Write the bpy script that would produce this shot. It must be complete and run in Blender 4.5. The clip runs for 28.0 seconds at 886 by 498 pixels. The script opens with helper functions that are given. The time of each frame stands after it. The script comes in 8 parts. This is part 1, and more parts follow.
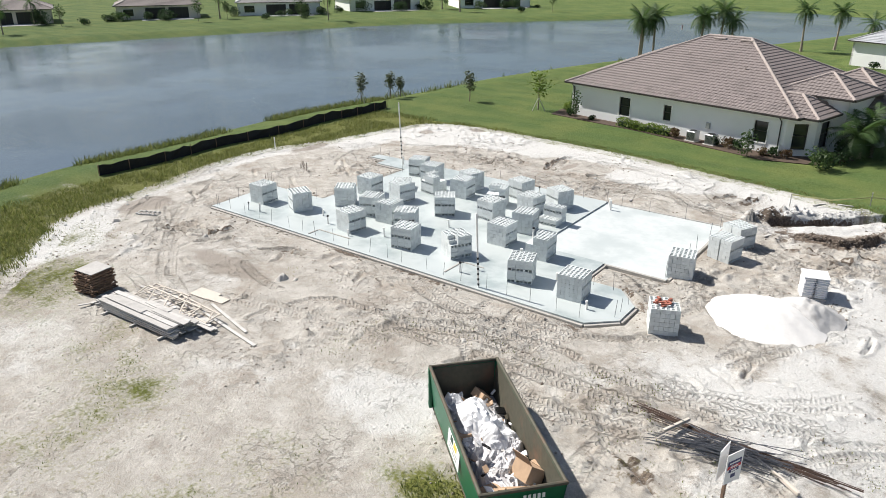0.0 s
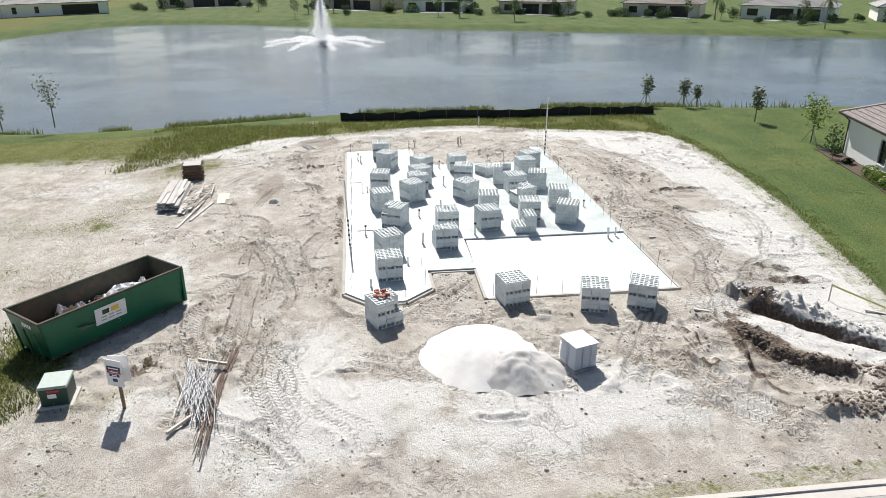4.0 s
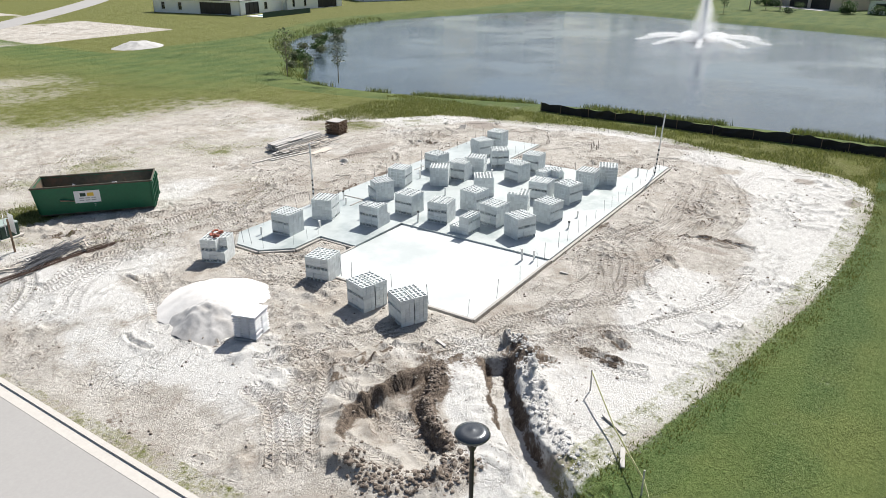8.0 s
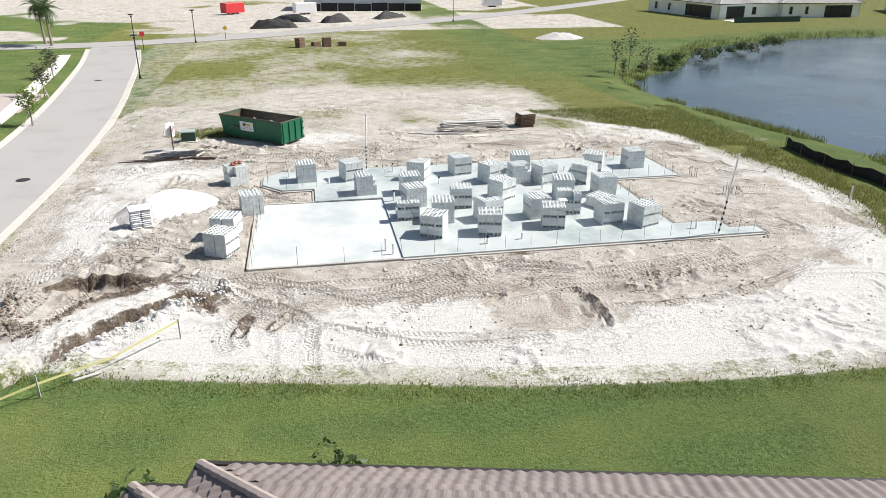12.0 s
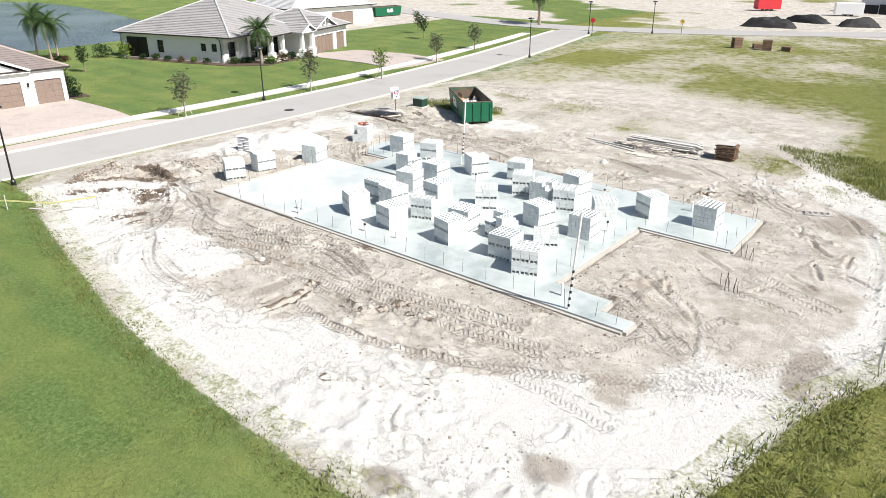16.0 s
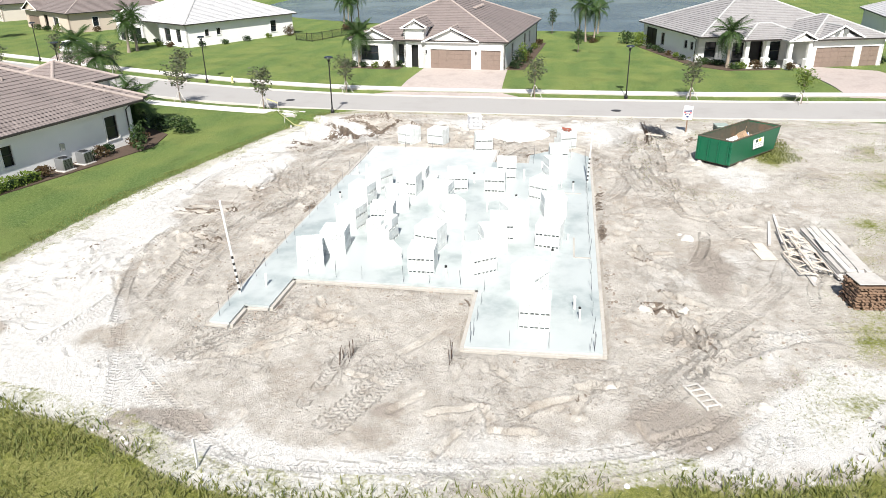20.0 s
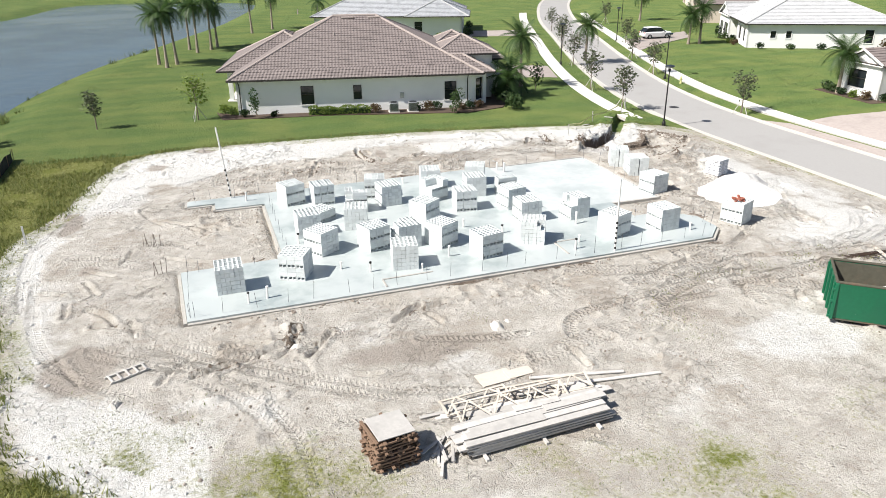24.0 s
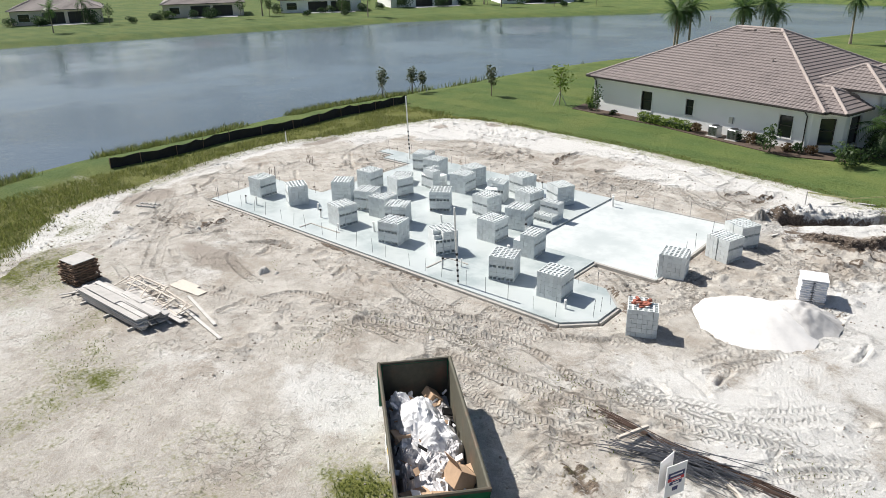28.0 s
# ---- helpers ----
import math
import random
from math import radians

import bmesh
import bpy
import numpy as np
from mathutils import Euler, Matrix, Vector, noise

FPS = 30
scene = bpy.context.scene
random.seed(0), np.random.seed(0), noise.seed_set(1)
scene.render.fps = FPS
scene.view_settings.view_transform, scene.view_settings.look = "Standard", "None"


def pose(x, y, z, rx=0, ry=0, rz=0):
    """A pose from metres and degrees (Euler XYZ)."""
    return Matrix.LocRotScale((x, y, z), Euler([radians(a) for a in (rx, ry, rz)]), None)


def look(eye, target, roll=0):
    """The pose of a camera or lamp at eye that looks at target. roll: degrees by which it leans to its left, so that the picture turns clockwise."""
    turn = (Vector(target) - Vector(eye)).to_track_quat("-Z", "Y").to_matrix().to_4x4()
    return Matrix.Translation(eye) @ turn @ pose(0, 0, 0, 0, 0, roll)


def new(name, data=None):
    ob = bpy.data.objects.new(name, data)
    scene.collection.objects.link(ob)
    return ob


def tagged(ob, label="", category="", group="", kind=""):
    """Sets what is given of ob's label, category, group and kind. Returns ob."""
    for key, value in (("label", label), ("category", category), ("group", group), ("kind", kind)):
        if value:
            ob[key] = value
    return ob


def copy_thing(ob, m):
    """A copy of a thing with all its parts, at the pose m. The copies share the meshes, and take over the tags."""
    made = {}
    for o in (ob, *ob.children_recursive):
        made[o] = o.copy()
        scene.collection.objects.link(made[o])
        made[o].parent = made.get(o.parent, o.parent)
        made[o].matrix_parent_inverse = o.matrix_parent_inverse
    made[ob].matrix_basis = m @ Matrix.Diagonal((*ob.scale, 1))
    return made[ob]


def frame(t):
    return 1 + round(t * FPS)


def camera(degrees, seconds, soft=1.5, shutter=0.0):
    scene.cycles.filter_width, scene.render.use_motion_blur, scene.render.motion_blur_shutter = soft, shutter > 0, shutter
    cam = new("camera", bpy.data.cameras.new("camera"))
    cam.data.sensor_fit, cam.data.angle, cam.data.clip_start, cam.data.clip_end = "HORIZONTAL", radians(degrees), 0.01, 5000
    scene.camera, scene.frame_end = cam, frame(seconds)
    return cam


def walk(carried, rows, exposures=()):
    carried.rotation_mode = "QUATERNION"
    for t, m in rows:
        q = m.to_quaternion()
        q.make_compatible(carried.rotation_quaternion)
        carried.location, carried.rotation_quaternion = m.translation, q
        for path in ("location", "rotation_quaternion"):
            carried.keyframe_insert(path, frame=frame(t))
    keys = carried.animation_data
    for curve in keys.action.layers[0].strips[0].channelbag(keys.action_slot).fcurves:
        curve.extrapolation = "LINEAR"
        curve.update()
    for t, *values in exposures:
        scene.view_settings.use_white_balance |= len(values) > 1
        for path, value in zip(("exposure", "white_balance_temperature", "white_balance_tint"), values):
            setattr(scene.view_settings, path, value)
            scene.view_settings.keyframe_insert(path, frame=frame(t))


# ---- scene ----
cam = camera(63.82, 28.0, soft=0.65)
# seconds, place, yaw, pitch, roll
ROWS = [
    (0.0, 0.116, -0.507, 14.620, 36.64, -22.59, 0.05),
    (0.5, 3.849, 1.807, 14.675, 43.14, -22.63, 0.04),
    (1.0, 7.360, 4.547, 14.706, 49.45, -22.66, 0.06),
    (1.5, 10.454, 7.672, 14.704, 55.54, -22.65, 0.11),
    (2.0, 13.107, 11.034, 14.666, 61.42, -22.57, 0.18),
    (2.5, 15.172, 14.598, 14.572, 66.92, -22.49, 0.22),
    (3.0, 16.887, 18.129, 14.443, 72.35, -22.47, 0.19),
    (3.5, 18.094, 21.736, 14.401, 77.68, -22.43, 0.14),
    (5.5, 19.042, 36.157, 14.149, 97.91, -22.59, 0.03),
    (6.0, 18.155, 39.784, 14.088, 102.77, -22.71, -0.03),
    (6.5, 17.162, 43.204, 14.080, 107.74, -22.79, -0.07),
    (7.0, 16.107, 46.680, 14.150, 112.79, -22.83, -0.11),
    (7.5, 14.656, 49.975, 14.229, 118.05, -22.92, -0.13),
    (8.0, 12.676, 53.171, 14.240, 123.34, -23.00, -0.12),
    (8.5, 10.375, 56.192, 14.219, 128.54, -23.07, -0.12),
    (9.0, 7.767, 59.111, 14.209, 133.89, -23.08, -0.12),
    (9.5, 4.936, 61.785, 14.140, 139.65, -23.04, -0.12),
    (10.0, 1.705, 64.290, 14.049, 145.46, -22.97, -0.11),
    (10.5, -1.815, 66.559, 13.962, 151.21, -22.90, -0.13),
    (11.0, -5.357, 68.466, 13.880, 157.06, -22.84, -0.18),
    (11.5, -8.996, 69.986, 13.808, 163.09, -22.82, -0.22),
    (12.0, -12.932, 71.159, 13.758, 169.19, -22.84, -0.24),
    (12.5, -17.117, 71.744, 13.712, 175.43, -22.91, -0.23),
    (14.5, -34.284, 69.373, 13.598, 200.43, -23.19, 0.03),
    (15.0, -38.391, 67.679, 13.699, 206.57, -23.21, 0.04),
    (15.5, -42.294, 65.371, 13.720, 212.84, -23.30, 0.04),
    (16.0, -45.924, 62.504, 13.699, 219.46, -23.42, 0.05),
    (16.5, -49.343, 58.957, 13.739, 226.50, -23.49, 0.08),
    (17.0, -52.384, 55.042, 13.764, 233.95, -23.56, 0.12),
    (17.5, -54.992, 50.784, 13.778, 241.60, -23.63, 0.18),
    (18.0, -57.112, 46.208, 13.790, 249.25, -23.69, 0.26),
    (18.5, -58.690, 41.338, 13.822, 256.73, -23.73, 0.37),
    (19.0, -59.583, 36.390, 13.872, 264.20, -23.73, 0.51),
    (19.5, -59.648, 31.581, 13.948, 271.80, -23.67, 0.64),
    (20.0, -59.170, 26.570, 13.936, 279.31, -23.59, 0.73),
    (20.5, -58.118, 21.717, 13.922, 286.84, -23.48, 0.80),
    (21.0, -56.388, 17.122, 13.908, 294.57, -23.39, 0.84),
    (21.5, -54.072, 12.804, 13.952, 302.39, -23.34, 0.84),
    (22.0, -51.207, 8.833, 14.029, 310.16, -23.31, 0.82),
    (22.5, -47.706, 5.338, 14.029, 317.91, -23.33, 0.79),
    (24.5, -30.175, -4.149, 14.083, 348.26, -23.35, 0.72),
    (25.0, -25.263, -4.937, 14.097, 355.96, -23.30, 0.76),
    (25.5, -20.266, -5.160, 14.133, 363.82, -23.24, 0.78),
    (26.0, -15.297, -4.753, 14.197, 371.49, -23.19, 0.80),
    (26.5, -10.583, -3.778, 14.192, 378.90, -23.13, 0.82),
    (27.0, -6.096, -2.292, 14.199, 386.39, -23.00, 0.83),
    (27.5, -1.827, -0.283, 14.179, 393.64, -22.88, 0.84),
    (28.0, 2.229, 2.069, 14.207, 400.65, -22.78, 0.87),
]
EXPOSURES = [(0.0, 0.59), (6.0, 0.60), (8.0, 0.60), (12.0, 0.63), (15.0, 0.70), (17.0, 0.72), (20.0, 0.70), (22.0, 0.70), (24.5, 0.64), (28.0, 0.58)]
walk(cam, [(t, pose(x, y, z, 90 + pitch, roll, yaw)) for t, x, y, z, yaw, pitch, roll in ROWS], EXPOSURES)

# ---- light: a high sun over the lake, clear sky ----
SUN_EL, SUN_YAW = 47.0, 94.0
world = bpy.data.worlds.new("world")
scene.world = world
world.use_nodes = True
wt = world.node_tree
sky = wt.nodes.new("ShaderNodeTexSky")
sky.sky_type, sky.sun_disc = "NISHITA", False
sky.sun_elevation, sky.sun_rotation = radians(SUN_EL), radians(-SUN_YAW)
sky.altitude, sky.air_density, sky.dust_density, sky.ozone_density = 0, 1.0, 1.6, 1.0
wt.nodes["Background"].inputs["Strength"].default_value = 0.062
wt.links.new(sky.outputs[0], wt.nodes["Background"].inputs[0])
sun = new("sun", bpy.data.lights.new("sun", "SUN"))
sun.data.energy, sun.data.angle, sun.data.color = 5.0, radians(0.53), (1.0, 0.962, 0.900)
sun_to = Vector((-math.sin(radians(SUN_YAW)) * math.cos(radians(SUN_EL)), math.cos(radians(SUN_YAW)) * math.cos(radians(SUN_EL)), math.sin(radians(SUN_EL))))
sun.matrix_world = look(sun_to * 100, (0, 0, 0))

# ---- materials ----
def node(nt, kind, **vals):
    n = nt.nodes.new("ShaderNode" + kind)
    for k, v in vals.items():
        n.inputs[k.replace("_", " ")].default_value = v
    return n


def noise_tex(nt, scale, detail=4.0, rough=0.55, vec=None):
    n = node(nt, "TexNoise", Scale=scale, Detail=detail, Roughness=rough)
    if vec:
        nt.links.new(vec, n.inputs["Vector"])
    return n.outputs["Fac"]


def ramp(nt, fac, a, b):
    n = nt.nodes.new("ShaderNodeMapRange")
    n.interpolation_type = "SMOOTHSTEP"
    n.inputs["From Min"].default_value, n.inputs["From Max"].default_value = a, b
    nt.links.new(fac, n.inputs["Value"])
    return n.outputs["Result"]


def mixc(nt, fac, a, b, how="MIX"):
    n = nt.nodes.new("ShaderNodeMix")
    n.data_type, n.blend_type = "RGBA", how
    for sock, v in ((n.inputs[0], fac), (n.inputs[6], a), (n.inputs[7], b)):
        if isinstance(v, (tuple, list)):
            sock.default_value = (*v, 1) if len(v) == 3 else v
        elif isinstance(v, (int, float)):
            sock.default_value = v
        else:
            nt.links.new(v, sock)
    return n.outputs[2]


def maths(nt, op, a, b=0.0):
    n = nt.nodes.new("ShaderNodeMath")
    n.operation = op
    for i, v in enumerate((a, b)):
        if isinstance(v, (int, float)):
            n.inputs[i].default_value = v
        else:
            nt.links.new(v, n.inputs[i])
    return n.outputs[0]


def start(name):
    m = bpy.data.materials.new(name)
    m.use_nodes = True
    nt = m.node_tree
    pos = nt.nodes.new("ShaderNodeNewGeometry").outputs["Position"]
    return m, nt, nt.nodes["Principled BSDF"], pos


def bump(nt, bsdf, height, strength=0.3, dist=0.02):
    b = node(nt, "Bump", Strength=strength, Distance=dist)
    nt.links.new(height, b.inputs["Height"])
    nt.links.new(b.outputs[0], bsdf.inputs["Normal"])


def mat(name, base, rough=0.7, metal=0.0, grain=18.0, stain=0.9, amount=0.18, rand=0.0, relief=0.25, stain_col=None):
    """A weathered surface: two scales of variation, fine relief, and a little difference from object to object."""
    m, nt, p, pos = start(name)
    lo = tuple(c * (1 - amount) for c in base)
    hi = tuple(min(1, c * (1 + amount)) for c in base)
    c = mixc(nt, noise_tex(nt, grain, 5, 0.6, pos), lo, hi)
    s = ramp(nt, noise_tex(nt, stain, 4, 0.6, pos), 0.48, 0.72)
    c = mixc(nt, maths(nt, "MULTIPLY", s, 0.55), c, stain_col or tuple(x * (1 - 1.4 * amount) for x in base))
    if rand:
        r = nt.nodes.new("ShaderNodeObjectInfo").outputs["Random"]
        v = node(nt, "MapRange")
        v.inputs["To Min"].default_value, v.inputs["To Max"].default_value = 1 - rand, 1 + rand * 0.6
        nt.links.new(r, v.inputs["Value"])
        h = node(nt, "HueSaturation")
        nt.links.new(v.outputs[0], h.inputs["Value"])
        nt.links.new(c, h.inputs["Color"])
        c = h.outputs[0]
    nt.links.new(c, p.inputs["Base Color"])
    p.inputs["Roughness"].default_value, p.inputs["Metallic"].default_value = rough, metal
    p.inputs["Diffuse Roughness"].default_value = 0.12 if rough > 0.7 else 0.0
    if relief:
        bump(nt, p, noise_tex(nt, grain * 1.7, 4, 0.6, pos), relief, 0.01)
    return m


def leaf_mat(name, a, b, rough=0.55):
    m, nt, p, pos = start(name)
    r = nt.nodes.new("ShaderNodeNewGeometry").outputs["Random Per Island"]
    c = mixc(nt, r, a, b)
    c = mixc(nt, maths(nt, "MULTIPLY", noise_tex(nt, 1.3, 3, 0.5, pos), 0.5), c, tuple(x * 0.6 for x in a))
    nt.links.new(c, p.inputs["Base Color"])
    p.inputs["Roughness"].default_value = rough
    t = nt.nodes.new("ShaderNodeBsdfTranslucent")
    nt.links.new(c, t.inputs[0])
    x = nt.nodes.new("ShaderNodeMixShader")
    x.inputs[0].default_value = 0.42
    nt.links.new(p.outputs[0], x.inputs[1])
    nt.links.new(t.outputs[0], x.inputs[2])
    nt.links.new(x.outputs[0], nt.nodes["Material Output"].inputs[0])
    return m


M_BLOCK = mat("concrete_block", (0.66, 0.69, 0.685), 0.9, grain=30, stain=2.5, amount=0.12, rand=0.10, relief=0.35)
M_FORM = mat("slab_edge", (0.40, 0.38, 0.35), 0.9, grain=6, stain=0.7, amount=0.25)
M_ROAD = mat("road_concrete", (0.33, 0.32, 0.31), 0.85, grain=9, stain=0.22, amount=0.10, relief=0.15, stain_col=(0.275, 0.262, 0.25))
M_KERB = mat("kerb_concrete", (0.50, 0.475, 0.44), 0.85, grain=6, stain=0.5, amount=0.14)
M_WALK = mat("sidewalk_concrete", (0.66, 0.64, 0.60), 0.85, grain=5, stain=0.5, amount=0.10)
M_PAVER = mat("driveway_pavers", (0.37, 0.32, 0.295), 0.85, grain=3.5, stain=0.5, amount=0.2, relief=0.2, rand=0.12)
M_STUCCO = mat("white_stucco", (0.84, 0.84, 0.82), 0.9, grain=25, stain=0.4, amount=0.05, relief=0.3)
M_TAN = mat("tan_stucco", (0.56, 0.48, 0.40), 0.9, grain=25, stain=0.4, amount=0.06, relief=0.3)
M_CREAM = mat("cream_stucco", (0.66, 0.60, 0.53), 0.9, grain=25, stain=0.4, amount=0.06, relief=0.3)
M_TILE_B = mat("brown_roof_tile", (0.205, 0.172, 0.163), 0.75, grain=4, stain=0.6, amount=0.22, rand=0.12, relief=0.2)
M_TILE_G = mat("grey_roof_tile", (0.30, 0.29, 0.29), 0.75, grain=4, stain=0.6, amount=0.22, rand=0.12, relief=0.2)
M_TILE_L = mat("light_grey_roof_tile", (0.47, 0.47, 0.48), 0.75, grain=3, stain=0.8, amount=0.22, rand=0.12, relief=0.2)
M_TILE_S = mat("slate_grey_shingle", (0.38, 0.39, 0.41), 0.8, grain=3, stain=0.8, amount=0.34, rand=0.15, relief=0.2)
M_CAP = mat("roof_cap", (0.36, 0.305, 0.28), 0.8, grain=5, stain=0.8, amount=0.2)
M_CAP_G = mat("grey_roof_cap", (0.40, 0.40, 0.40), 0.8, grain=5, stain=0.8, amount=0.2)
M_GUTTER = mat("dark_bronze_gutter", (0.035, 0.03, 0.028), 0.45, grain=8, amount=0.15, relief=0)
M_TRIM = mat("painted_trim", (0.80, 0.79, 0.77), 0.6, grain=9, amount=0.05, relief=0)
M_GARAGE = mat("garage_door_brown", (0.22, 0.165, 0.135), 0.6, grain=6, stain=2, amount=0.18, relief=0.15)
M_DARK = mat("dark_screen", (0.012, 0.012, 0.013), 0.5, grain=8, amount=0.2, relief=0)
M_BLACK = mat("black_fabric", (0.010, 0.010, 0.011), 0.75, grain=6, stain=1.2, amount=0.3, relief=0.5)
M_STEEL = mat("dark_steel_pole", (0.02, 0.02, 0.021), 0.4, 0.3, grain=8, amount=0.2, relief=0)
M_LAMP = mat("glossy_lamp_cap", (0.10, 0.11, 0.12), 0.22, 0.75, grain=6, amount=0.1, relief=0)
M_GALV = mat("galvanised", (0.42, 0.43, 0.44), 0.4, 0.8, grain=14, amount=0.15, relief=0.1)
M_REBAR = mat("rusty_rebar", (0.10, 0.065, 0.05), 0.7, 0.4, grain=20, amount=0.35)
M_REBAR_G = mat("grey_steel_bar", (0.13, 0.135, 0.15), 0.5, 0.5, grain=20, amount=0.35)
M_PVC = mat("white_pvc", (0.78, 0.77, 0.74), 0.4, grain=10, amount=0.06, relief=0)
M_WOOD = mat("weathered_board", (0.50, 0.48, 0.455), 0.85, grain=12, stain=3, amount=0.22, rand=0.18)
M_WOOD_R = mat("brown_lumber", (0.21, 0.135, 0.09), 0.85, grain=14, stain=3, amount=0.3, rand=0.25)
M_PINE = mat("pale_plywood", (0.58, 0.52, 0.45), 0.8, grain=10, stain=2, amount=0.14, rand=0.08)
M_GREEN = mat("green_painted_steel", (0.006, 0.115, 0.055), 0.42, 0.1, grain=7, stain=0.9, amount=0.2, relief=0.12, stain_col=(0.012, 0.10, 0.055))
M_GREEN_IN = mat("rusted_green_steel", (0.085, 0.080, 0.058), 0.75, 0.2, grain=5, stain=1.1, amount=0.4, relief=0.2, stain_col=(0.20, 0.105, 0.068))
M_CABINET = mat("utility_green", (0.015, 0.05, 0.035), 0.5, grain=7, amount=0.2, relief=0)
M_CABTOP = mat("utility_lid", (0.30, 0.36, 0.33), 0.5, grain=7, amount=0.12, relief=0)
M_SIGN = mat("white_sign_board", (0.80, 0.80, 0.80), 0.5, grain=7, amount=0.04, relief=0)
M_NAVY = mat("navy_print", (0.02, 0.03, 0.12), 0.5, grain=7, amount=0.1, relief=0)
M_RED = mat("red_print", (0.55, 0.03, 0.04), 0.5, grain=7, amount=0.1, relief=0)
M_YELLOW = mat("yellow_print", (0.75, 0.50, 0.05), 0.5, grain=7, amount=0.1, relief=0)
M_TAPE = mat("yellow_tape", (0.62, 0.60, 0.28), 0.5, grain=7, amount=0.2, relief=0)
M_BLUE = mat("blue_print", (0.05, 0.22, 0.55), 0.5, grain=7, amount=0.1, relief=0)
M_BAG = mat("white_plastic", (0.74, 0.74, 0.75), 0.45, grain=9, stain=2.5, amount=0.12, relief=0.4)
M_BAGGREY = mat("clear_plastic_heap", (0.50, 0.49, 0.50), 0.35, grain=9, stain=3, amount=0.25, relief=0.4)
M_CARD = mat("cardboard", (0.42, 0.29, 0.19), 0.85, grain=9, stain=2, amount=0.15, relief=0.1)
M_BRICK = mat("red_brick", (0.36, 0.12, 0.08), 0.85, grain=14, stain=4, amount=0.25, rand=0.15)
M_SANDW = mat("white_fill_sand", (0.72, 0.70, 0.675), 0.95, grain=5, stain=1.0, amount=0.10, relief=0.5, stain_col=(0.62, 0.59, 0.55))
M_SPOIL = mat("grey_spoil", (0.47, 0.46, 0.45), 0.95, grain=4, stain=1.3, amount=0.3, relief=0.8, stain_col=(0.30, 0.28, 0.26))
M_TRUNK = mat("bark", (0.20, 0.16, 0.125), 0.9, grain=12, stain=3, amount=0.3, relief=0.6)
M_PALMTRUNK = mat("palm_trunk", (0.30, 0.25, 0.20), 0.9, grain=10, stain=3, amount=0.3, relief=0.6)
M_PALM = leaf_mat("palm_leaf", (0.045, 0.095, 0.025), (0.09, 0.15, 0.04))
M_LEAF = leaf_mat("tree_leaf", (0.035, 0.075, 0.02), (0.09, 0.14, 0.045))
M_LEAF_G = leaf_mat("grey_tree_leaf", (0.09, 0.11, 0.06), (0.16, 0.18, 0.10))
M_LEAF_B = leaf_mat("bright_leaf", (0.12, 0.20, 0.03), (0.24, 0.30, 0.06))
M_LEAF_D = leaf_mat("dark_leaf", (0.018, 0.045, 0.015), (0.045, 0.085, 0.025))
M_LEAF_R = leaf_mat("reddish_leaf", (0.10, 0.05, 0.03), (0.14, 0.12, 0.05))
M_TUFT = leaf_mat("weed_blade", (0.115, 0.150, 0.032), (0.29, 0.295, 0.095), 0.7)
M_REED = leaf_mat("reed_blade", (0.075, 0.125, 0.028), (0.23, 0.23, 0.075), 0.7)
M_MULCH = mat("mulch_bed", (0.075, 0.05, 0.035), 0.95, grain=10, stain=3, amount=0.4, relief=0.9)
M_CARWHITE = mat("white_car_paint", (0.78, 0.78, 0.79), 0.25, grain=4, amount=0.02, relief=0)
M_TYRE = mat("tyre_rubber", (0.02, 0.02, 0.02), 0.8, grain=9, amount=0.2, relief=0)


def slab_mat(name="fresh_slab", lo=(0.295, 0.340, 0.340), hi=(0.445, 0.480, 0.475)):
    """Troweled concrete under a worn, half-glossy curing film: cloudy patches of wet grey, chalk and footprints' dust."""
    m, nt, p, pos = start(name)
    big = noise_tex(nt, 0.32, 5, 0.6, pos)
    mid = noise_tex(nt, 1.6, 5, 0.65, pos)
    c = mixc(nt, ramp(nt, big, 0.34, 0.56), lo, hi)
    c = mixc(nt, maths(nt, "MULTIPLY", ramp(nt, mid, 0.42, 0.66), 0.55), c, (0.46, 0.495, 0.49))
    c = mixc(nt, maths(nt, "MULTIPLY", ramp(nt, noise_tex(nt, 7.0, 4, 0.7, pos), 0.55, 0.75), 0.25), c, (0.50, 0.48, 0.44))
    nt.links.new(c, p.inputs["Base Color"])
    r = nt.nodes.new("ShaderNodeMapRange")
    r.inputs["To Min"].default_value, r.inputs["To Max"].default_value = 0.24, 0.50
    nt.links.new(mid, r.inputs["Value"])
    nt.links.new(r.outputs["Result"], p.inputs["Roughness"])
    p.inputs["Specular IOR Level"].default_value = 0.6
    bump(nt, p, noise_tex(nt, 2.5, 4, 0.6, pos), 0.10, 0.01)
    return m


def clod_mat(name, a, b):
    """Lumps of earth, each a little lighter or darker than the next."""
    m, nt, p, pos = start(name)
    r = nt.nodes.new("ShaderNodeNewGeometry").outputs["Random Per Island"]
    c = mixc(nt, r, a, b)
    c = mixc(nt, maths(nt, "MULTIPLY", noise_tex(nt, 14.0, 4, 0.7, pos), 0.6), c, tuple(x * 0.65 for x in a))
    nt.links.new(c, p.inputs["Base Color"])
    p.inputs["Roughness"].default_value = 0.95
    p.inputs["Diffuse Roughness"].default_value = 0.2
    bump(nt, p, noise_tex(nt, 22.0, 4, 0.65, pos), 0.5, 0.02)
    return m


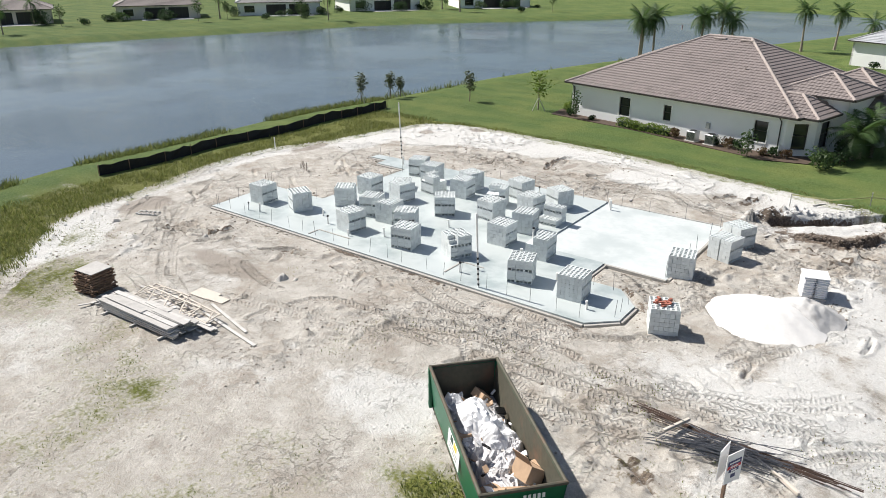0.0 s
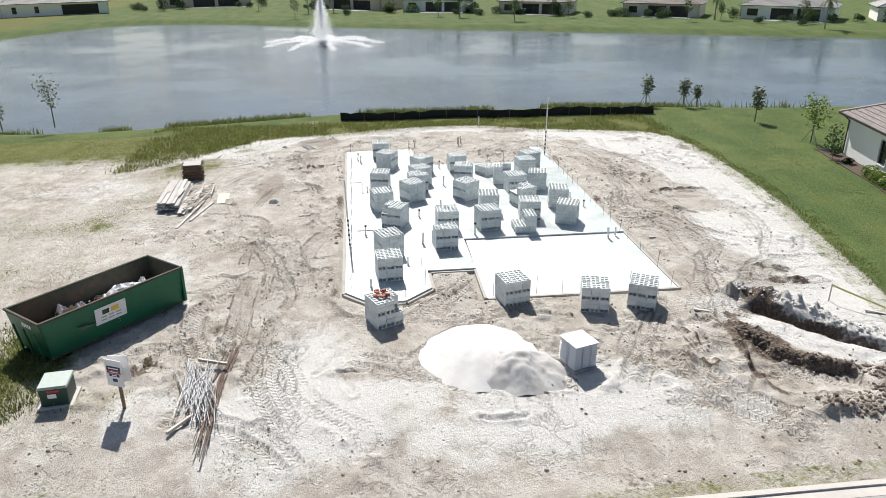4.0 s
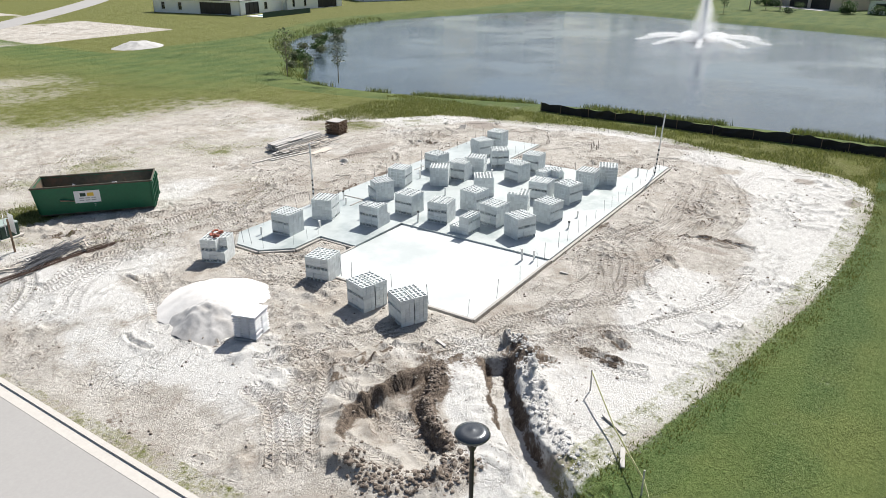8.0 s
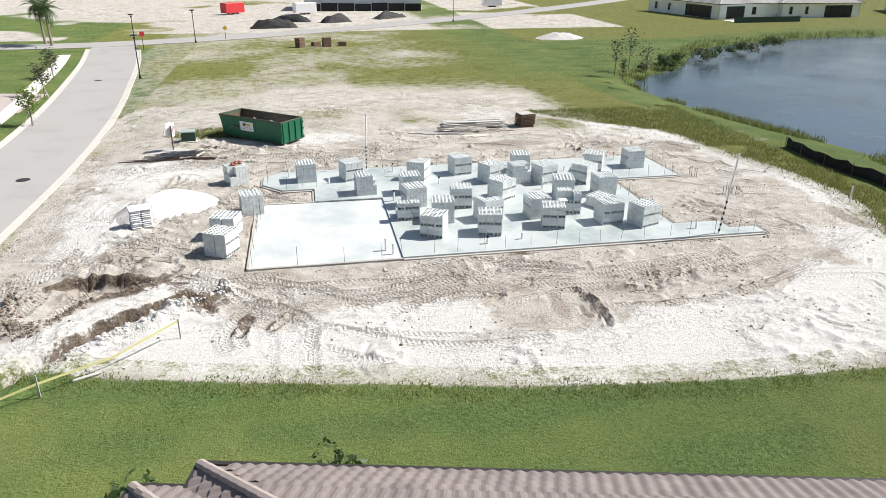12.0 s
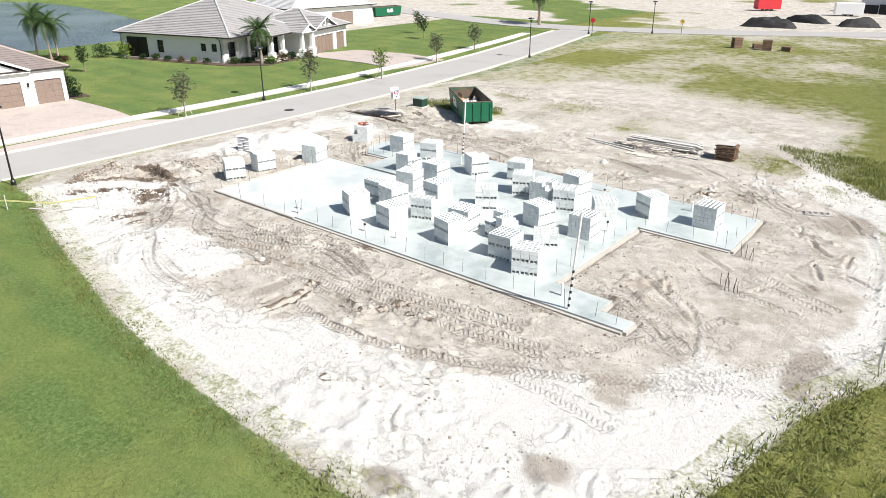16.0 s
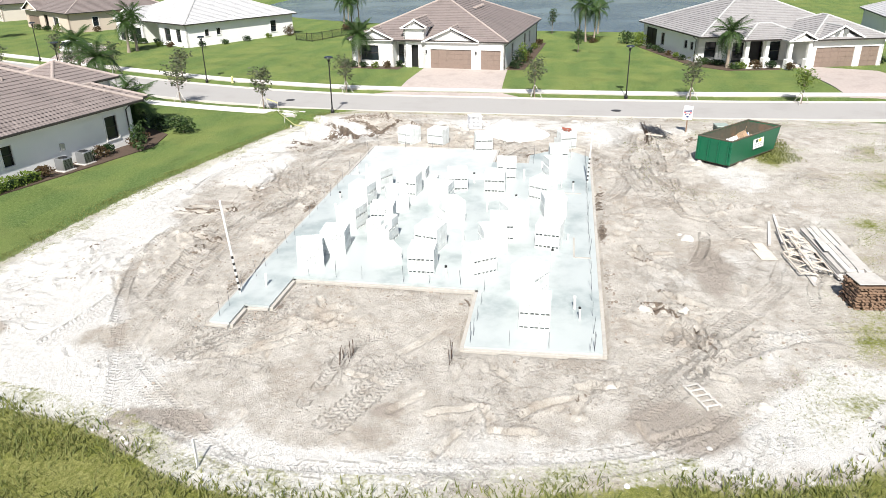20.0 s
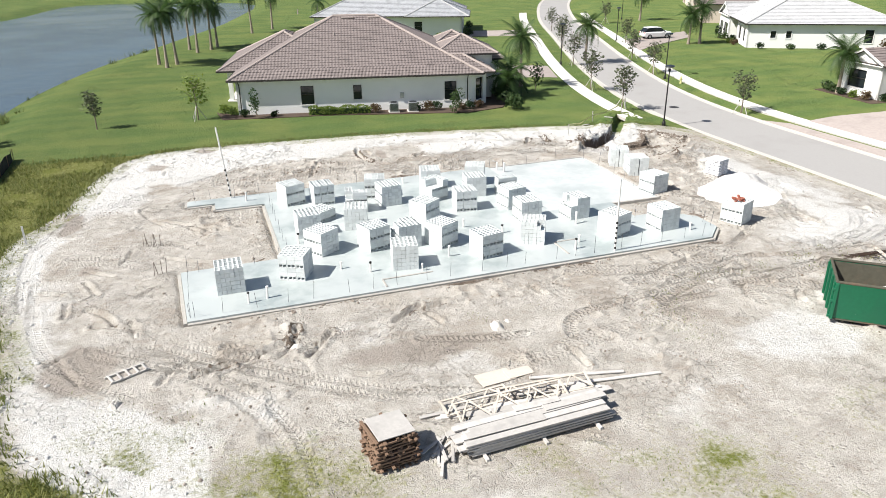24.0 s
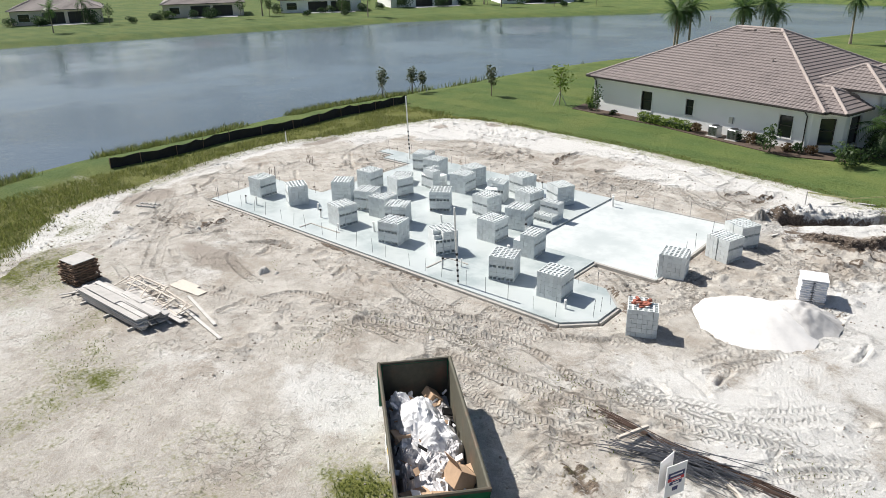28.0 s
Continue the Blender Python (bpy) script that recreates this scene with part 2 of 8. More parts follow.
M_SLAB = slab_mat()
M_SLAB_DRY = slab_mat("dry_slab", (0.43, 0.465, 0.46), (0.56, 0.585, 0.575))
M_CLOD = clod_mat("dark_clod", (0.15, 0.118, 0.094), (0.34, 0.285, 0.235))
M_CLOD_W = clod_mat("pale_clod", (0.50, 0.49, 0.48), (0.72, 0.71, 0.69))
M_CLOD_T = clod_mat("tan_clod", (0.22, 0.18, 0.145), (0.46, 0.41, 0.355))


def glass_mat(name, tint):
    m, nt, p, pos = start(name)
    p.inputs["Base Color"].default_value = (*tint, 1)
    p.inputs["Roughness"].default_value, p.inputs["IOR"].default_value = 0.06, 1.5
    bump(nt, p, noise_tex(nt, 1.5, 2, 0.5, pos), 0.05, 0.01)
    return m


M_GLASS = glass_mat("dark_window_glass", (0.015, 0.02, 0.025))
M_POOL = glass_mat("pool_water", (0.10, 0.45, 0.60))


def water_mat():
    """Dark clear pond water: long soft ripples that keep the far bank's reflection, and choppy gusts that sparkle in the sun."""
    m, nt, p, pos = start("pond_water")
    c = mixc(nt, noise_tex(nt, 0.03, 3, 0.5, pos), (0.046, 0.070, 0.094), (0.064, 0.088, 0.112))
    nt.links.new(c, p.inputs["Base Color"])
    p.inputs["IOR"].default_value = 1.33
    mp = nt.nodes.new("ShaderNodeMapping")
    mp.inputs["Scale"].default_value = (1.0, 0.55, 1.0)
    mp.inputs["Rotation"].default_value = (0, 0, 0.5)
    nt.links.new(pos, mp.inputs["Vector"])
    a = noise_tex(nt, 1.9, 4, 0.6, mp.outputs[0])
    b = noise_tex(nt, 0.35, 3, 0.5, mp.outputs[0])
    gusts = ramp(nt, noise_tex(nt, 0.045, 3, 0.6, pos), 0.34, 0.62)
    chop = maths(nt, "MULTIPLY", noise_tex(nt, 4.6, 3, 0.65, mp.outputs[0]), maths(nt, "ADD", 0.12, maths(nt, "MULTIPLY", gusts, 0.9)))
    swell = maths(nt, "MULTIPLY", a, maths(nt, "ADD", 0.22, maths(nt, "MULTIPLY", gusts, 1.0)))
    h = maths(nt, "ADD", swell, maths(nt, "MULTIPLY", b, 0.35))
    bump(nt, p, maths(nt, "ADD", h, maths(nt, "MULTIPLY", chop, 0.8)), 1.0, 0.036)
    nt.links.new(maths(nt, "ADD", 0.015, maths(nt, "MULTIPLY", gusts, 0.12)), p.inputs["Roughness"])
    return m


M_WATER = water_mat()


def spray_mat():
    m, nt, p, pos = start("fountain_spray")
    p.inputs["Base Color"].default_value = (0.92, 0.93, 0.95, 1)
    p.inputs["Roughness"].default_value = 0.4
    t = nt.nodes.new("ShaderNodeBsdfTranslucent")
    t.inputs[0].default_value = (1, 1, 1, 1)
    x = nt.nodes.new("ShaderNodeMixShader")
    x.inputs[0].default_value = 0.8
    nt.links.new(p.outputs[0], x.inputs[1])
    nt.links.new(t.outputs[0], x.inputs[2])
    tr = nt.nodes.new("ShaderNodeBsdfTransparent")
    y = nt.nodes.new("ShaderNodeMixShader")
    y.inputs[0].default_value = 0.4
    nt.links.new(x.outputs[0], y.inputs[1])
    nt.links.new(tr.outputs[0], y.inputs[2])
    nt.links.new(y.outputs[0], nt.nodes["Material Output"].inputs[0])
    return m


M_SPRAY = spray_mat()


def ground_mat():
    """Sand, soil and turf laid by the ground's own masks, broken up by noise at several sizes."""
    m, nt, p, pos = start("ground")

    def mask(name):
        a = nt.nodes.new("ShaderNodeAttribute")
        a.attribute_name = name
        return a.outputs["Fac"]

    big = noise_tex(nt, 0.18, 5, 0.6, pos)
    mid = noise_tex(nt, 0.9, 6, 0.65, pos)
    fine = noise_tex(nt, 6.5, 6, 0.7, pos)
    grit = noise_tex(nt, 26.0, 3, 0.7, pos)
    # trodden sand
    jit = maths(nt, "SUBTRACT", maths(nt, "ADD", mid, fine), 1.0)
    tan = mixc(nt, ramp(nt, mid, 0.3, 0.7), (0.415, 0.384, 0.342), (0.590, 0.560, 0.512))
    tan = mixc(nt, maths(nt, "MULTIPLY", ramp(nt, fine, 0.50, 0.75), 0.45), tan, (0.34, 0.285, 0.23))
    tan = mixc(nt, maths(nt, "MULTIPLY", ramp(nt, noise_tex(nt, 0.33, 5, 0.62, pos), 0.50, 0.62), 0.40), tan, (0.325, 0.272, 0.218))
    scuff = noise_tex(nt, 2.3, 6, 0.68, pos)
    tan = mixc(nt, maths(nt, "MULTIPLY", ramp(nt, scuff, 0.52, 0.66), 0.42), tan, (0.335, 0.285, 0.235))
    tan = mixc(nt, maths(nt, "MULTIPLY", ramp(nt, scuff, 0.44, 0.32), 0.45), tan, (0.66, 0.64, 0.60))
    white = mixc(nt, ramp(nt, fine, 0.40, 0.75), (0.68, 0.67, 0.645), (0.565, 0.545, 0.515))
    wm = maths(nt, "ADD", mask("pale"), maths(nt, "MULTIPLY", jit, 0.75))
    c = mixc(nt, ramp(nt, wm, 0.34, 0.64), tan, white)
    dm = maths(nt, "ADD", mask("soil"), maths(nt, "MULTIPLY", jit, 0.8))
    soil = mixc(nt, ramp(nt, fine, 0.35, 0.7), (0.085, 0.066, 0.052), (0.245, 0.195, 0.155))
    c = mixc(nt, ramp(nt, dm, 0.40, 0.60), c, soil)
    c = mixc(nt, maths(nt, "MULTIPLY", ramp(nt, mask("wet"), 0.05, 0.5), 0.85), c, (0.34, 0.30, 0.26))
    # turf: mown green, and coarse yellowing weeds
    lush = mixc(nt, ramp(nt, fine, 0.3, 0.72), (0.068, 0.122, 0.030), (0.158, 0.214, 0.076))
    band = node(nt, "TexWave", Scale=0.09, Distortion=5.0, Detail=3.0)
    band.bands_direction = "Y"
    nt.links.new(pos, band.inputs["Vector"])
    lush = mixc(nt, maths(nt, "MULTIPLY", ramp(nt, band.outputs["Fac"], 0.3, 0.8), 0.3), lush, (0.176, 0.222, 0.062))
    lush = mixc(nt, maths(nt, "MULTIPLY", ramp(nt, big, 0.42, 0.66), 0.6), lush, (0.198, 0.230, 0.072))
    weed = mixc(nt, ramp(nt, fine, 0.3, 0.7), (0.122, 0.138, 0.031), (0.285, 0.285, 0.102))
    weed = mixc(nt, ramp(nt, mid, 0.45, 0.65), weed, (0.158, 0.175, 0.040))
    turf = mixc(nt, mask("mown"), weed, lush)
    gm = maths(nt, "ADD", mask("turf"), maths(nt, "MULTIPLY", jit, 0.9))
    gmask = ramp(nt, gm, 0.22, 0.66)
    c = mixc(nt, gmask, c, turf)
    # lugs pressed by tyres: two rows of slanted blocks along each track
    u, v, k = mask("tread_u"), mask("tread_v"), mask("tread_k")
    row = maths(nt, "GREATER_THAN", v, 0.0)
    ph = maths(nt, "ADD", maths(nt, "ADD", maths(nt, "MULTIPLY", u, 1 / 0.21), maths(nt, "MULTIPLY", row, 0.5)), maths(nt, "MULTIPLY", maths(nt, "ABSOLUTE", v), 0.45))
    saw = maths(nt, "ABSOLUTE", maths(nt, "SUBTRACT", maths(nt, "FRACT", ph), 0.5))
    lug = maths(nt, "MULTIPLY", ramp(nt, saw, 0.16, 0.30), ramp(nt, maths(nt, "ABSOLUTE", v), 0.05, 0.16))
    worn = maths(nt, "MULTIPLY", k, ramp(nt, noise_tex(nt, 0.8, 4, 0.6, pos), 0.30, 0.48))
    press = maths(nt, "MULTIPLY", worn, lug)
    # the shade of the tread's relief is also tinted faintly into the colour
    c = mixc(nt, maths(nt, "MULTIPLY", worn, 0.08), c, (0.36, 0.31, 0.255))
    c = mixc(nt, maths(nt, "MULTIPLY", press, 0.16), c, (0.27, 0.22, 0.18))
    # clods, crumbs and drying cracks
    vor = node(nt, "TexVoronoi", Scale=4.2, Randomness=1.0)
    nt.links.new(pos, vor.inputs["Vector"])
    rough_zone = ramp(nt, noise_tex(nt, 0.45, 4, 0.6, pos), 0.46, 0.62)
    bare = maths(nt, "SUBTRACT", 1.0, gmask)
    crumb = maths(nt, "MULTIPLY", maths(nt, "SUBTRACT", 1.0, ramp(nt, vor.outputs["Distance"], 0.10, 0.30)), rough_zone)
    line = maths(nt, "ABSOLUTE", maths(nt, "SUBTRACT", noise_tex(nt, 1.25, 5, 0.62, pos), 0.5))
    crack = maths(nt, "MULTIPLY", maths(nt, "SUBTRACT", 1.0, ramp(nt, line, 0.0, 0.022)), ramp(nt, noise_tex(nt, 0.30, 3, 0.5, pos), 0.47, 0.60))
    dark = maths(nt, "MULTIPLY", maths(nt, "MAXIMUM", maths(nt, "MULTIPLY", crumb, 0.38), maths(nt, "MULTIPLY", crack, 0.26)), bare)
    c = mixc(nt, dark, c, (0.25, 0.21, 0.175))
    c = mixc(nt, 0.42, c, mixc(nt, ramp(nt, grit, 0.3, 0.7), (0.5, 0.5, 0.5), (1.15, 1.15, 1.15)), "MULTIPLY")
    nt.links.new(c, p.inputs["Base Color"])
    p.inputs["Roughness"].default_value = 0.95
    nt.links.new(maths(nt, "ADD", 0.06, maths(nt, "MULTIPLY", gmask, 0.38)), p.inputs["Diffuse Roughness"])
    p.inputs["Specular IOR Level"].default_value = 0.15
    h = maths(nt, "ADD", maths(nt, "MULTIPLY", fine, 0.45), maths(nt, "ADD", maths(nt, "MULTIPLY", grit, 0.25), maths(nt, "MULTIPLY", scuff, 0.65)))
    h = maths(nt, "ADD", h, maths(nt, "MULTIPLY", maths(nt, "SUBTRACT", crumb, crack), 0.3))
    h = maths(nt, "SUBTRACT", h, maths(nt, "MULTIPLY", press, 0.6))
    h = maths(nt, "ADD", h, maths(nt, "MULTIPLY", ramp(nt, gm, 0.5, 0.9), maths(nt, "MULTIPLY", noise_tex(nt, 7.0, 4, 0.65, pos), 0.25)))
    bump(nt, p, h, 1.0, 0.13)
    return m


M_GROUND = ground_mat()

# ---- geometry helpers ----
class G:
    """Gathers vertices and faces of one part."""

    def __init__(self):
        self.v, self.f = [], []

    def add(self, verts, faces, m=None):
        n = len(self.v)
        self.v += [tuple(m @ Vector(p)) for p in verts] if m else [tuple(p) for p in verts]
        self.f += [tuple(i + n for i in q) for q in faces]
        return self

    def box(self, c, s, rz=0.0, bev=0.0, m=None):
        """A box with its centre and size; bev chamfers its upright and top edges."""
        x, y, z = s[0] / 2, s[1] / 2, s[2] / 2
        t = pose(*c, 0, 0, rz)
        t = m @ t if m else t
        if not bev:
            vs = [(a * x, b * y, d * z) for d in (-1, 1) for a, b in ((-1, -1), (1, -1), (1, 1), (-1, 1))]
            return self.add(vs, [(3, 2, 1, 0), (4, 5, 6, 7), (0, 1, 5, 4), (1, 2, 6, 5), (2, 3, 7, 6), (3, 0, 4, 7)], t)
        b = bev

        def ring(e, zz):
            X, Y = x - e, y - e
            return [(-X + b, -Y, zz), (X - b, -Y, zz), (X, -Y + b, zz), (X, Y - b, zz), (X - b, Y, zz), (-X + b, Y, zz), (-X, Y - b, zz), (-X, -Y + b, zz)]

        vs = ring(0, -z) + ring(0, z - b) + ring(b * 0.8, z)
        fs = [tuple(range(7, -1, -1)), tuple(range(16, 24))]
        for k in (0, 8):
            fs += [(k + i, k + (i + 1) % 8, k + 8 + (i + 1) % 8, k + 8 + i) for i in range(8)]
        return self.add(vs, fs, t)

    def prism(self, poly, z0, z1, m=None):
        n = len(poly)
        vs = [(x, y, z0) for x, y in poly] + [(x, y, z1) for x, y in poly]
        fs = [tuple(range(n - 1, -1, -1)), tuple(range(n, 2 * n))] + [(i, (i + 1) % n, n + (i + 1) % n, n + i) for i in range(n)]
        return self.add(vs, fs, m)

    def tube(self, pts, r, n=6, m=None, cap=True):
        """A round bar through the points; r is one radius or one a point."""
        pts = [Vector(p) for p in pts]
        rs = r if isinstance(r, (list, tuple)) else [r] * len(pts)
        vs, fs = [], []
        for i, p in enumerate(pts):
            d = (pts[min(i + 1, len(pts) - 1)] - pts[max(i - 1, 0)]).normalized()
            u = d.orthogonal().normalized() if abs(d.z) < 0.95 else Vector((1, 0, 0))
            u = (u - d * u.dot(d)).normalized()
            w = d.cross(u)
            vs += [p + rs[i] * (math.cos(2 * math.pi * k / n) * u + math.sin(2 * math.pi * k / n) * w) for k in range(n)]
        for i in range(len(pts) - 1):
            fs += [(i * n + k, i * n + (k + 1) % n, (i + 1) * n + (k + 1) % n, (i + 1) * n + k) for k in range(n)]
        if cap:
            fs += [tuple(range(n - 1, -1, -1)), tuple(range((len(pts) - 1) * n, len(pts) * n))]
        return self.add(vs, fs, m)

    def lathe(self, prof, n=14, m=None):
        vs = [(r * math.cos(2 * math.pi * k / n), r * math.sin(2 * math.pi * k / n), z) for r, z in prof for k in range(n)]
        fs = [(i * n + k, i * n + (k + 1) % n, (i + 1) * n + (k + 1) % n, (i + 1) * n + k) for i in range(len(prof) - 1) for k in range(n)]
        fs += [tuple(range(n - 1, -1, -1)), tuple(range((len(prof) - 1) * n, len(prof) * n))]
        return self.add(vs, fs, m)

    def data(self, name, material, smooth=False):
        me = bpy.data.meshes.new(name)
        me.from_pydata(self.v, [], self.f)
        me.materials.append(material)
        if smooth:
            me.polygons.foreach_set("use_smooth", [True] * len(me.polygons))
        me.update()
        return me


def part(name, g, material, parent=None, label="", m=None, smooth=False):
    """Links one mesh object under a thing or a part; g gathers geometry or is a mesh already."""
    ob = new(name, g.data(name, material, smooth) if isinstance(g, G) else g)
    if m:
        ob.matrix_basis = m
    if parent:
        ob.parent = parent
    return tagged(ob, label) if label else ob


def thing(name, m, label, category, group="", kind=""):
    ob = new(name)
    ob.matrix_basis = m
    return tagged(ob, label, category, group, kind)


def structure(name, g, material, label, category):
    return tagged(part(name, g, material), label, category, "", "structure")


# ---- plan: curves and masks ----
def hash2(i, j, seed):
    v = np.sin(i * 127.1 + j * 311.7 + seed * 74.7) * 43758.5453
    return v - np.floor(v)


def vnoise(x, y, size, seed=0):
    """Smooth value noise from 0 to 1, vectorised."""
    X, Y = x / size, y / size
    i, j = np.floor(X), np.floor(Y)
    u, v = X - i, Y - j
    u, v = u * u * (3 - 2 * u), v * v * (3 - 2 * v)
    a, b, c, d = hash2(i, j, seed), hash2(i + 1, j, seed), hash2(i, j + 1, seed), hash2(i + 1, j + 1, seed)
    return (a * (1 - u) + b * u) * (1 - v) + (c * (1 - u) + d * u) * v


def fbm(x, y, size, seed=0, n=4):
    s, a, t = 0, 1.0, 0
    for k in range(n):
        s = s + a * vnoise(x, y, size / 2 ** k, seed + 11 * k)
        t, a = t + a, a * 0.55
    return s / t


def to_segs(x, y, pts, closed=False):
    """Distance to a polyline, and the length run along it at the nearest place."""
    best, along, run = np.full(x.shape, 1e9), np.zeros(x.shape), 0.0
    pts = list(pts) + ([pts[0]] if closed else [])
    for (ax, ay), (bx, by) in zip(pts, pts[1:]):
        L2 = (bx - ax) ** 2 + (by - ay) ** 2
        t = np.clip(((x - ax) * (bx - ax) + (y - ay) * (by - ay)) / L2, 0, 1)
        d = np.hypot(x - ax - t * (bx - ax), y - ay - t * (by - ay))
        near = d < best
        best, along = np.where(near, d, best), np.where(near, run + t * math.sqrt(L2), along)
        run += math.sqrt(L2)
    return best, along


def inside(x, y, poly):
    odd = np.zeros(x.shape, bool)
    for (ax, ay), (bx, by) in zip(poly, poly[1:] + poly[:1]):
        if ay != by:
            odd ^= ((ay > y) != (by > y)) & (x < (bx - ax) * (y - ay) / (by - ay) + ax)
    return odd


def signed(x, y, poly):
    d, _ = to_segs(x, y, poly, True)
    return np.where(inside(x, y, poly), -d, d)


def step(v, a, b):
    t = np.clip((v - a) / (b - a), 0, 1)
    return t * t * (3 - 2 * t)


def rounded(pts, n=5, closed=False):
    """A Catmull-Rom curve through the points."""
    out, N = [], len(pts)
    for i in range(N if closed else N - 1):
        p = [Vector(pts[(i + k) % N]) if closed else Vector(pts[min(max(i + k, 0), N - 1)]) for k in (-1, 0, 1, 2)]
        for k in range(n):
            t = k / n
            q = 0.5 * (2 * p[1] + (p[2] - p[0]) * t + (2 * p[0] - 5 * p[1] + 4 * p[2] - p[3]) * t * t + (3 * p[1] - p[0] - 3 * p[2] + p[3]) * t ** 3)
            out.append((q.x, q.y))
    return out if closed else out + [tuple(pts[-1][:2])]


WATER = -0.8
POND = rounded([(-55, 24), (-55, 36), (-55.6, 48), (-54.3, 58), (-52.5, 70), (-51.5, 82), (-46, 104), (-36, 130), (-24, 165), (-18, 210), (-60, 225), (-72, 185), (-90, 160), (-112, 132),
                (-125, 100), (-138, 65), (-150, 30), (-162, 0), (-166, -26), (-135, -44), (-110, -49), (-92, -44), (-76, -37), (-62, -19), (-54, -12.5), (-50.2, -7), (-50.0, 2), (-52.5, 14)], 4, True)
POND_2 = rounded([(66, 8), (66, 30), (74, 55), (86, 79), (110, 100), (210, 90), (230, 20), (160, -20), (95, -14), (74, -6)], 4, True)
ROAD = rounded([(78, 205), (61, 178), (48.5, 156.5), (34.6, 128), (24.5, 102.6), (15.3, 79), (9.6, 61.6), (7.2, 47.9), (6.85, 34), (6.85, 17.8), (7.9, 1.2), (9.9, -15.2), (12.0, -31), (15, -47)], 5)
CROSS = rounded([(-150, -190), (-110, -145), (-72, -108), (-45, -86), (-18, -67), (6, -54), (28, -49), (60, -55), (130, -70)], 5)
LOT = rounded([(3.6, 2), (3.5, 38), (2.4, 46), (-3, 47.6), (-8, 49), (-14, 50.3), (-22, 51.8), (-32, 52.6), (-39, 52), (-41.8, 47), (-43, 41), (-45, 36), (-44.8, 30), (-43.2, 24), (-42, 18), (-38.5, 14.5),
               (-34.5, 10), (-30, 5), (-20, 3), (-8, 4)], 4, True)
SLAB = [(-36.5, 24.6), (-11.05, 24.5), (-9.9, 25.6), (-9.9, 27.2), (-11.1, 28.5), (-13.05, 28.5), (-13.05, 30.7), (-9.9, 30.8), (-9.75, 39.95), (-36.2, 39.95), (-36.25, 39.1), (-34.7, 39.1),
        (-34.7, 38.05), (-31.95, 38.0), (-31.95, 29.65), (-36.7, 29.65)]
RIDGE = [(-0.3, 41.2), (-0.05, 42.3), (-0.2, 43.1), (-1.0, 43.9), (-1.85, 44.45)]
SCARP = [(-5.9, 40.75), (-4.9, 41.15), (-4.05, 41.4), (-3.15, 42.1), (-2.6, 42.95), (-2.3, 43.75)]
LOOP = [(-3.0, 38.5), (-4.1, 37.6), (-5.2, 38.7), (-5.0, 40.2), (-3.8, 40.0)]
PIT = [(-0.4, 40.5), (-2.2, 39.7), (-4.4, 40.1), (-5.7, 40.6)] + SCARP[1:] + [(-0.9, 43.4), (-0.2, 42.2)]
PALE = [(-16.3, 46.3, 4.6, 2.0, 0.75), (-30, 49.4, 8.5, 2.8, 0.75), (-24.0, 50.2, 6.0, 1.8, 0.5), (-36.2, 46.8, 3.4, 3.6, 0.65), (-40.2, 43.4, 2.4, 3.6, 0.5), (-10.4, 47.6, 2.4, 1.4, 0.4), (-44.0, 34.5, 1.3, 4.0, 0.5),
        (-38.4, 15.6, 2.4, 2.2, 0.9), (-36.6, 17.6, 4.0, 1.8, 0.3), (-2.0, 29.5, 3.4, 7.5, 0.42), (-1.4, 21.8, 3.0, 3.8, 0.5), (-2.9, 17.6, 1.8, 1.4, 0.55), (-0.6, 36.0, 2.2, 5.0, 0.42), (-14.2, 15.2, 2.8, 2.4, 0.45), (-27.0, 9.6, 6.0, 3.0, 0.22),
        (-19.5, 12.4, 3.5, 2.0, 0.22), (-39.5, 18.6, 2.0, 2.6, 0.35), (-34.0, 47.0, 3.0, 2.0, 0.4), (-5.0, 34.0, 2.2, 3.0, 0.25), (-4.6, 23.0, 3.0, 2.0, 0.25)]
TRENCH = rounded([(-7.9, 42.15), (-6.9, 42.75), (-5.9, 43.5), (-4.9, 44.25), (-3.95, 45.2), (-2.85, 46.6), (-1.7, 48.2), (0.2, 50.6)], 2)

SOIL = [(-5.6, 16.6, 1.6, 1.5, 0.42), (-11.0, 23.6, 1.8, 0.8, 0.3), (-30.0, 22.6, 5.0, 1.0, 0.16), (2.2, 33.6, 0.7, 1.6, 0.5), (-10.2, 45.0, 1.6, 2.0, 0.30), (-6.8, 40.4, 1.6, 1.6, 0.32), (-24.1, 46.4, 0.8, 1.8, 0.35), (1.7, 40.0, 0.7, 3.0, 0.25), (-4.6, 41.4, 1.0, 1.0, 0.45), (-8.2, 43.2, 1.0, 1.0, 0.4), (-33.4, 33.5, 0.9, 3.0, 0.2)]


def along(line, off):
    """The line moved sideways, positive to its left."""
    out = []
    for i, (x, y) in enumerate(line):
        a, b = line[max(i - 1, 0)], line[min(i + 1, len(line) - 1)]
        d = Vector((b[0] - a[0], b[1] - a[1])).normalized()
        out.append((x - d.y * off, y + d.x * off))
    return out


def street_drop(y):
    """The street lies lower than the building lots, and meets the cross street on the level."""
    return -0.42 * step(np.asarray(y, float), -40, -10)


def verge(x, y, d=None):
    """How far the lots fall towards the street."""
    if d is None:
        d = to_segs(np.array([float(x)]), np.array([float(y)]), ROAD)[0][0]
    return 0.86 * street_drop(y) * (1 - step(d, 3.9, 10.0))


LINES = []


def rut(k, *pts, w=0.21, twin=0.0):
    """One tyre line (w 0.21) or bucket cut (narrower); twin adds the other wheel of the axle."""
    LINES.append((rounded(list(pts), 3) if len(pts) > 2 else list(pts), k, w))
    if twin:
        LINES.append((along(LINES[-1][0], twin), k * 0.8, w))


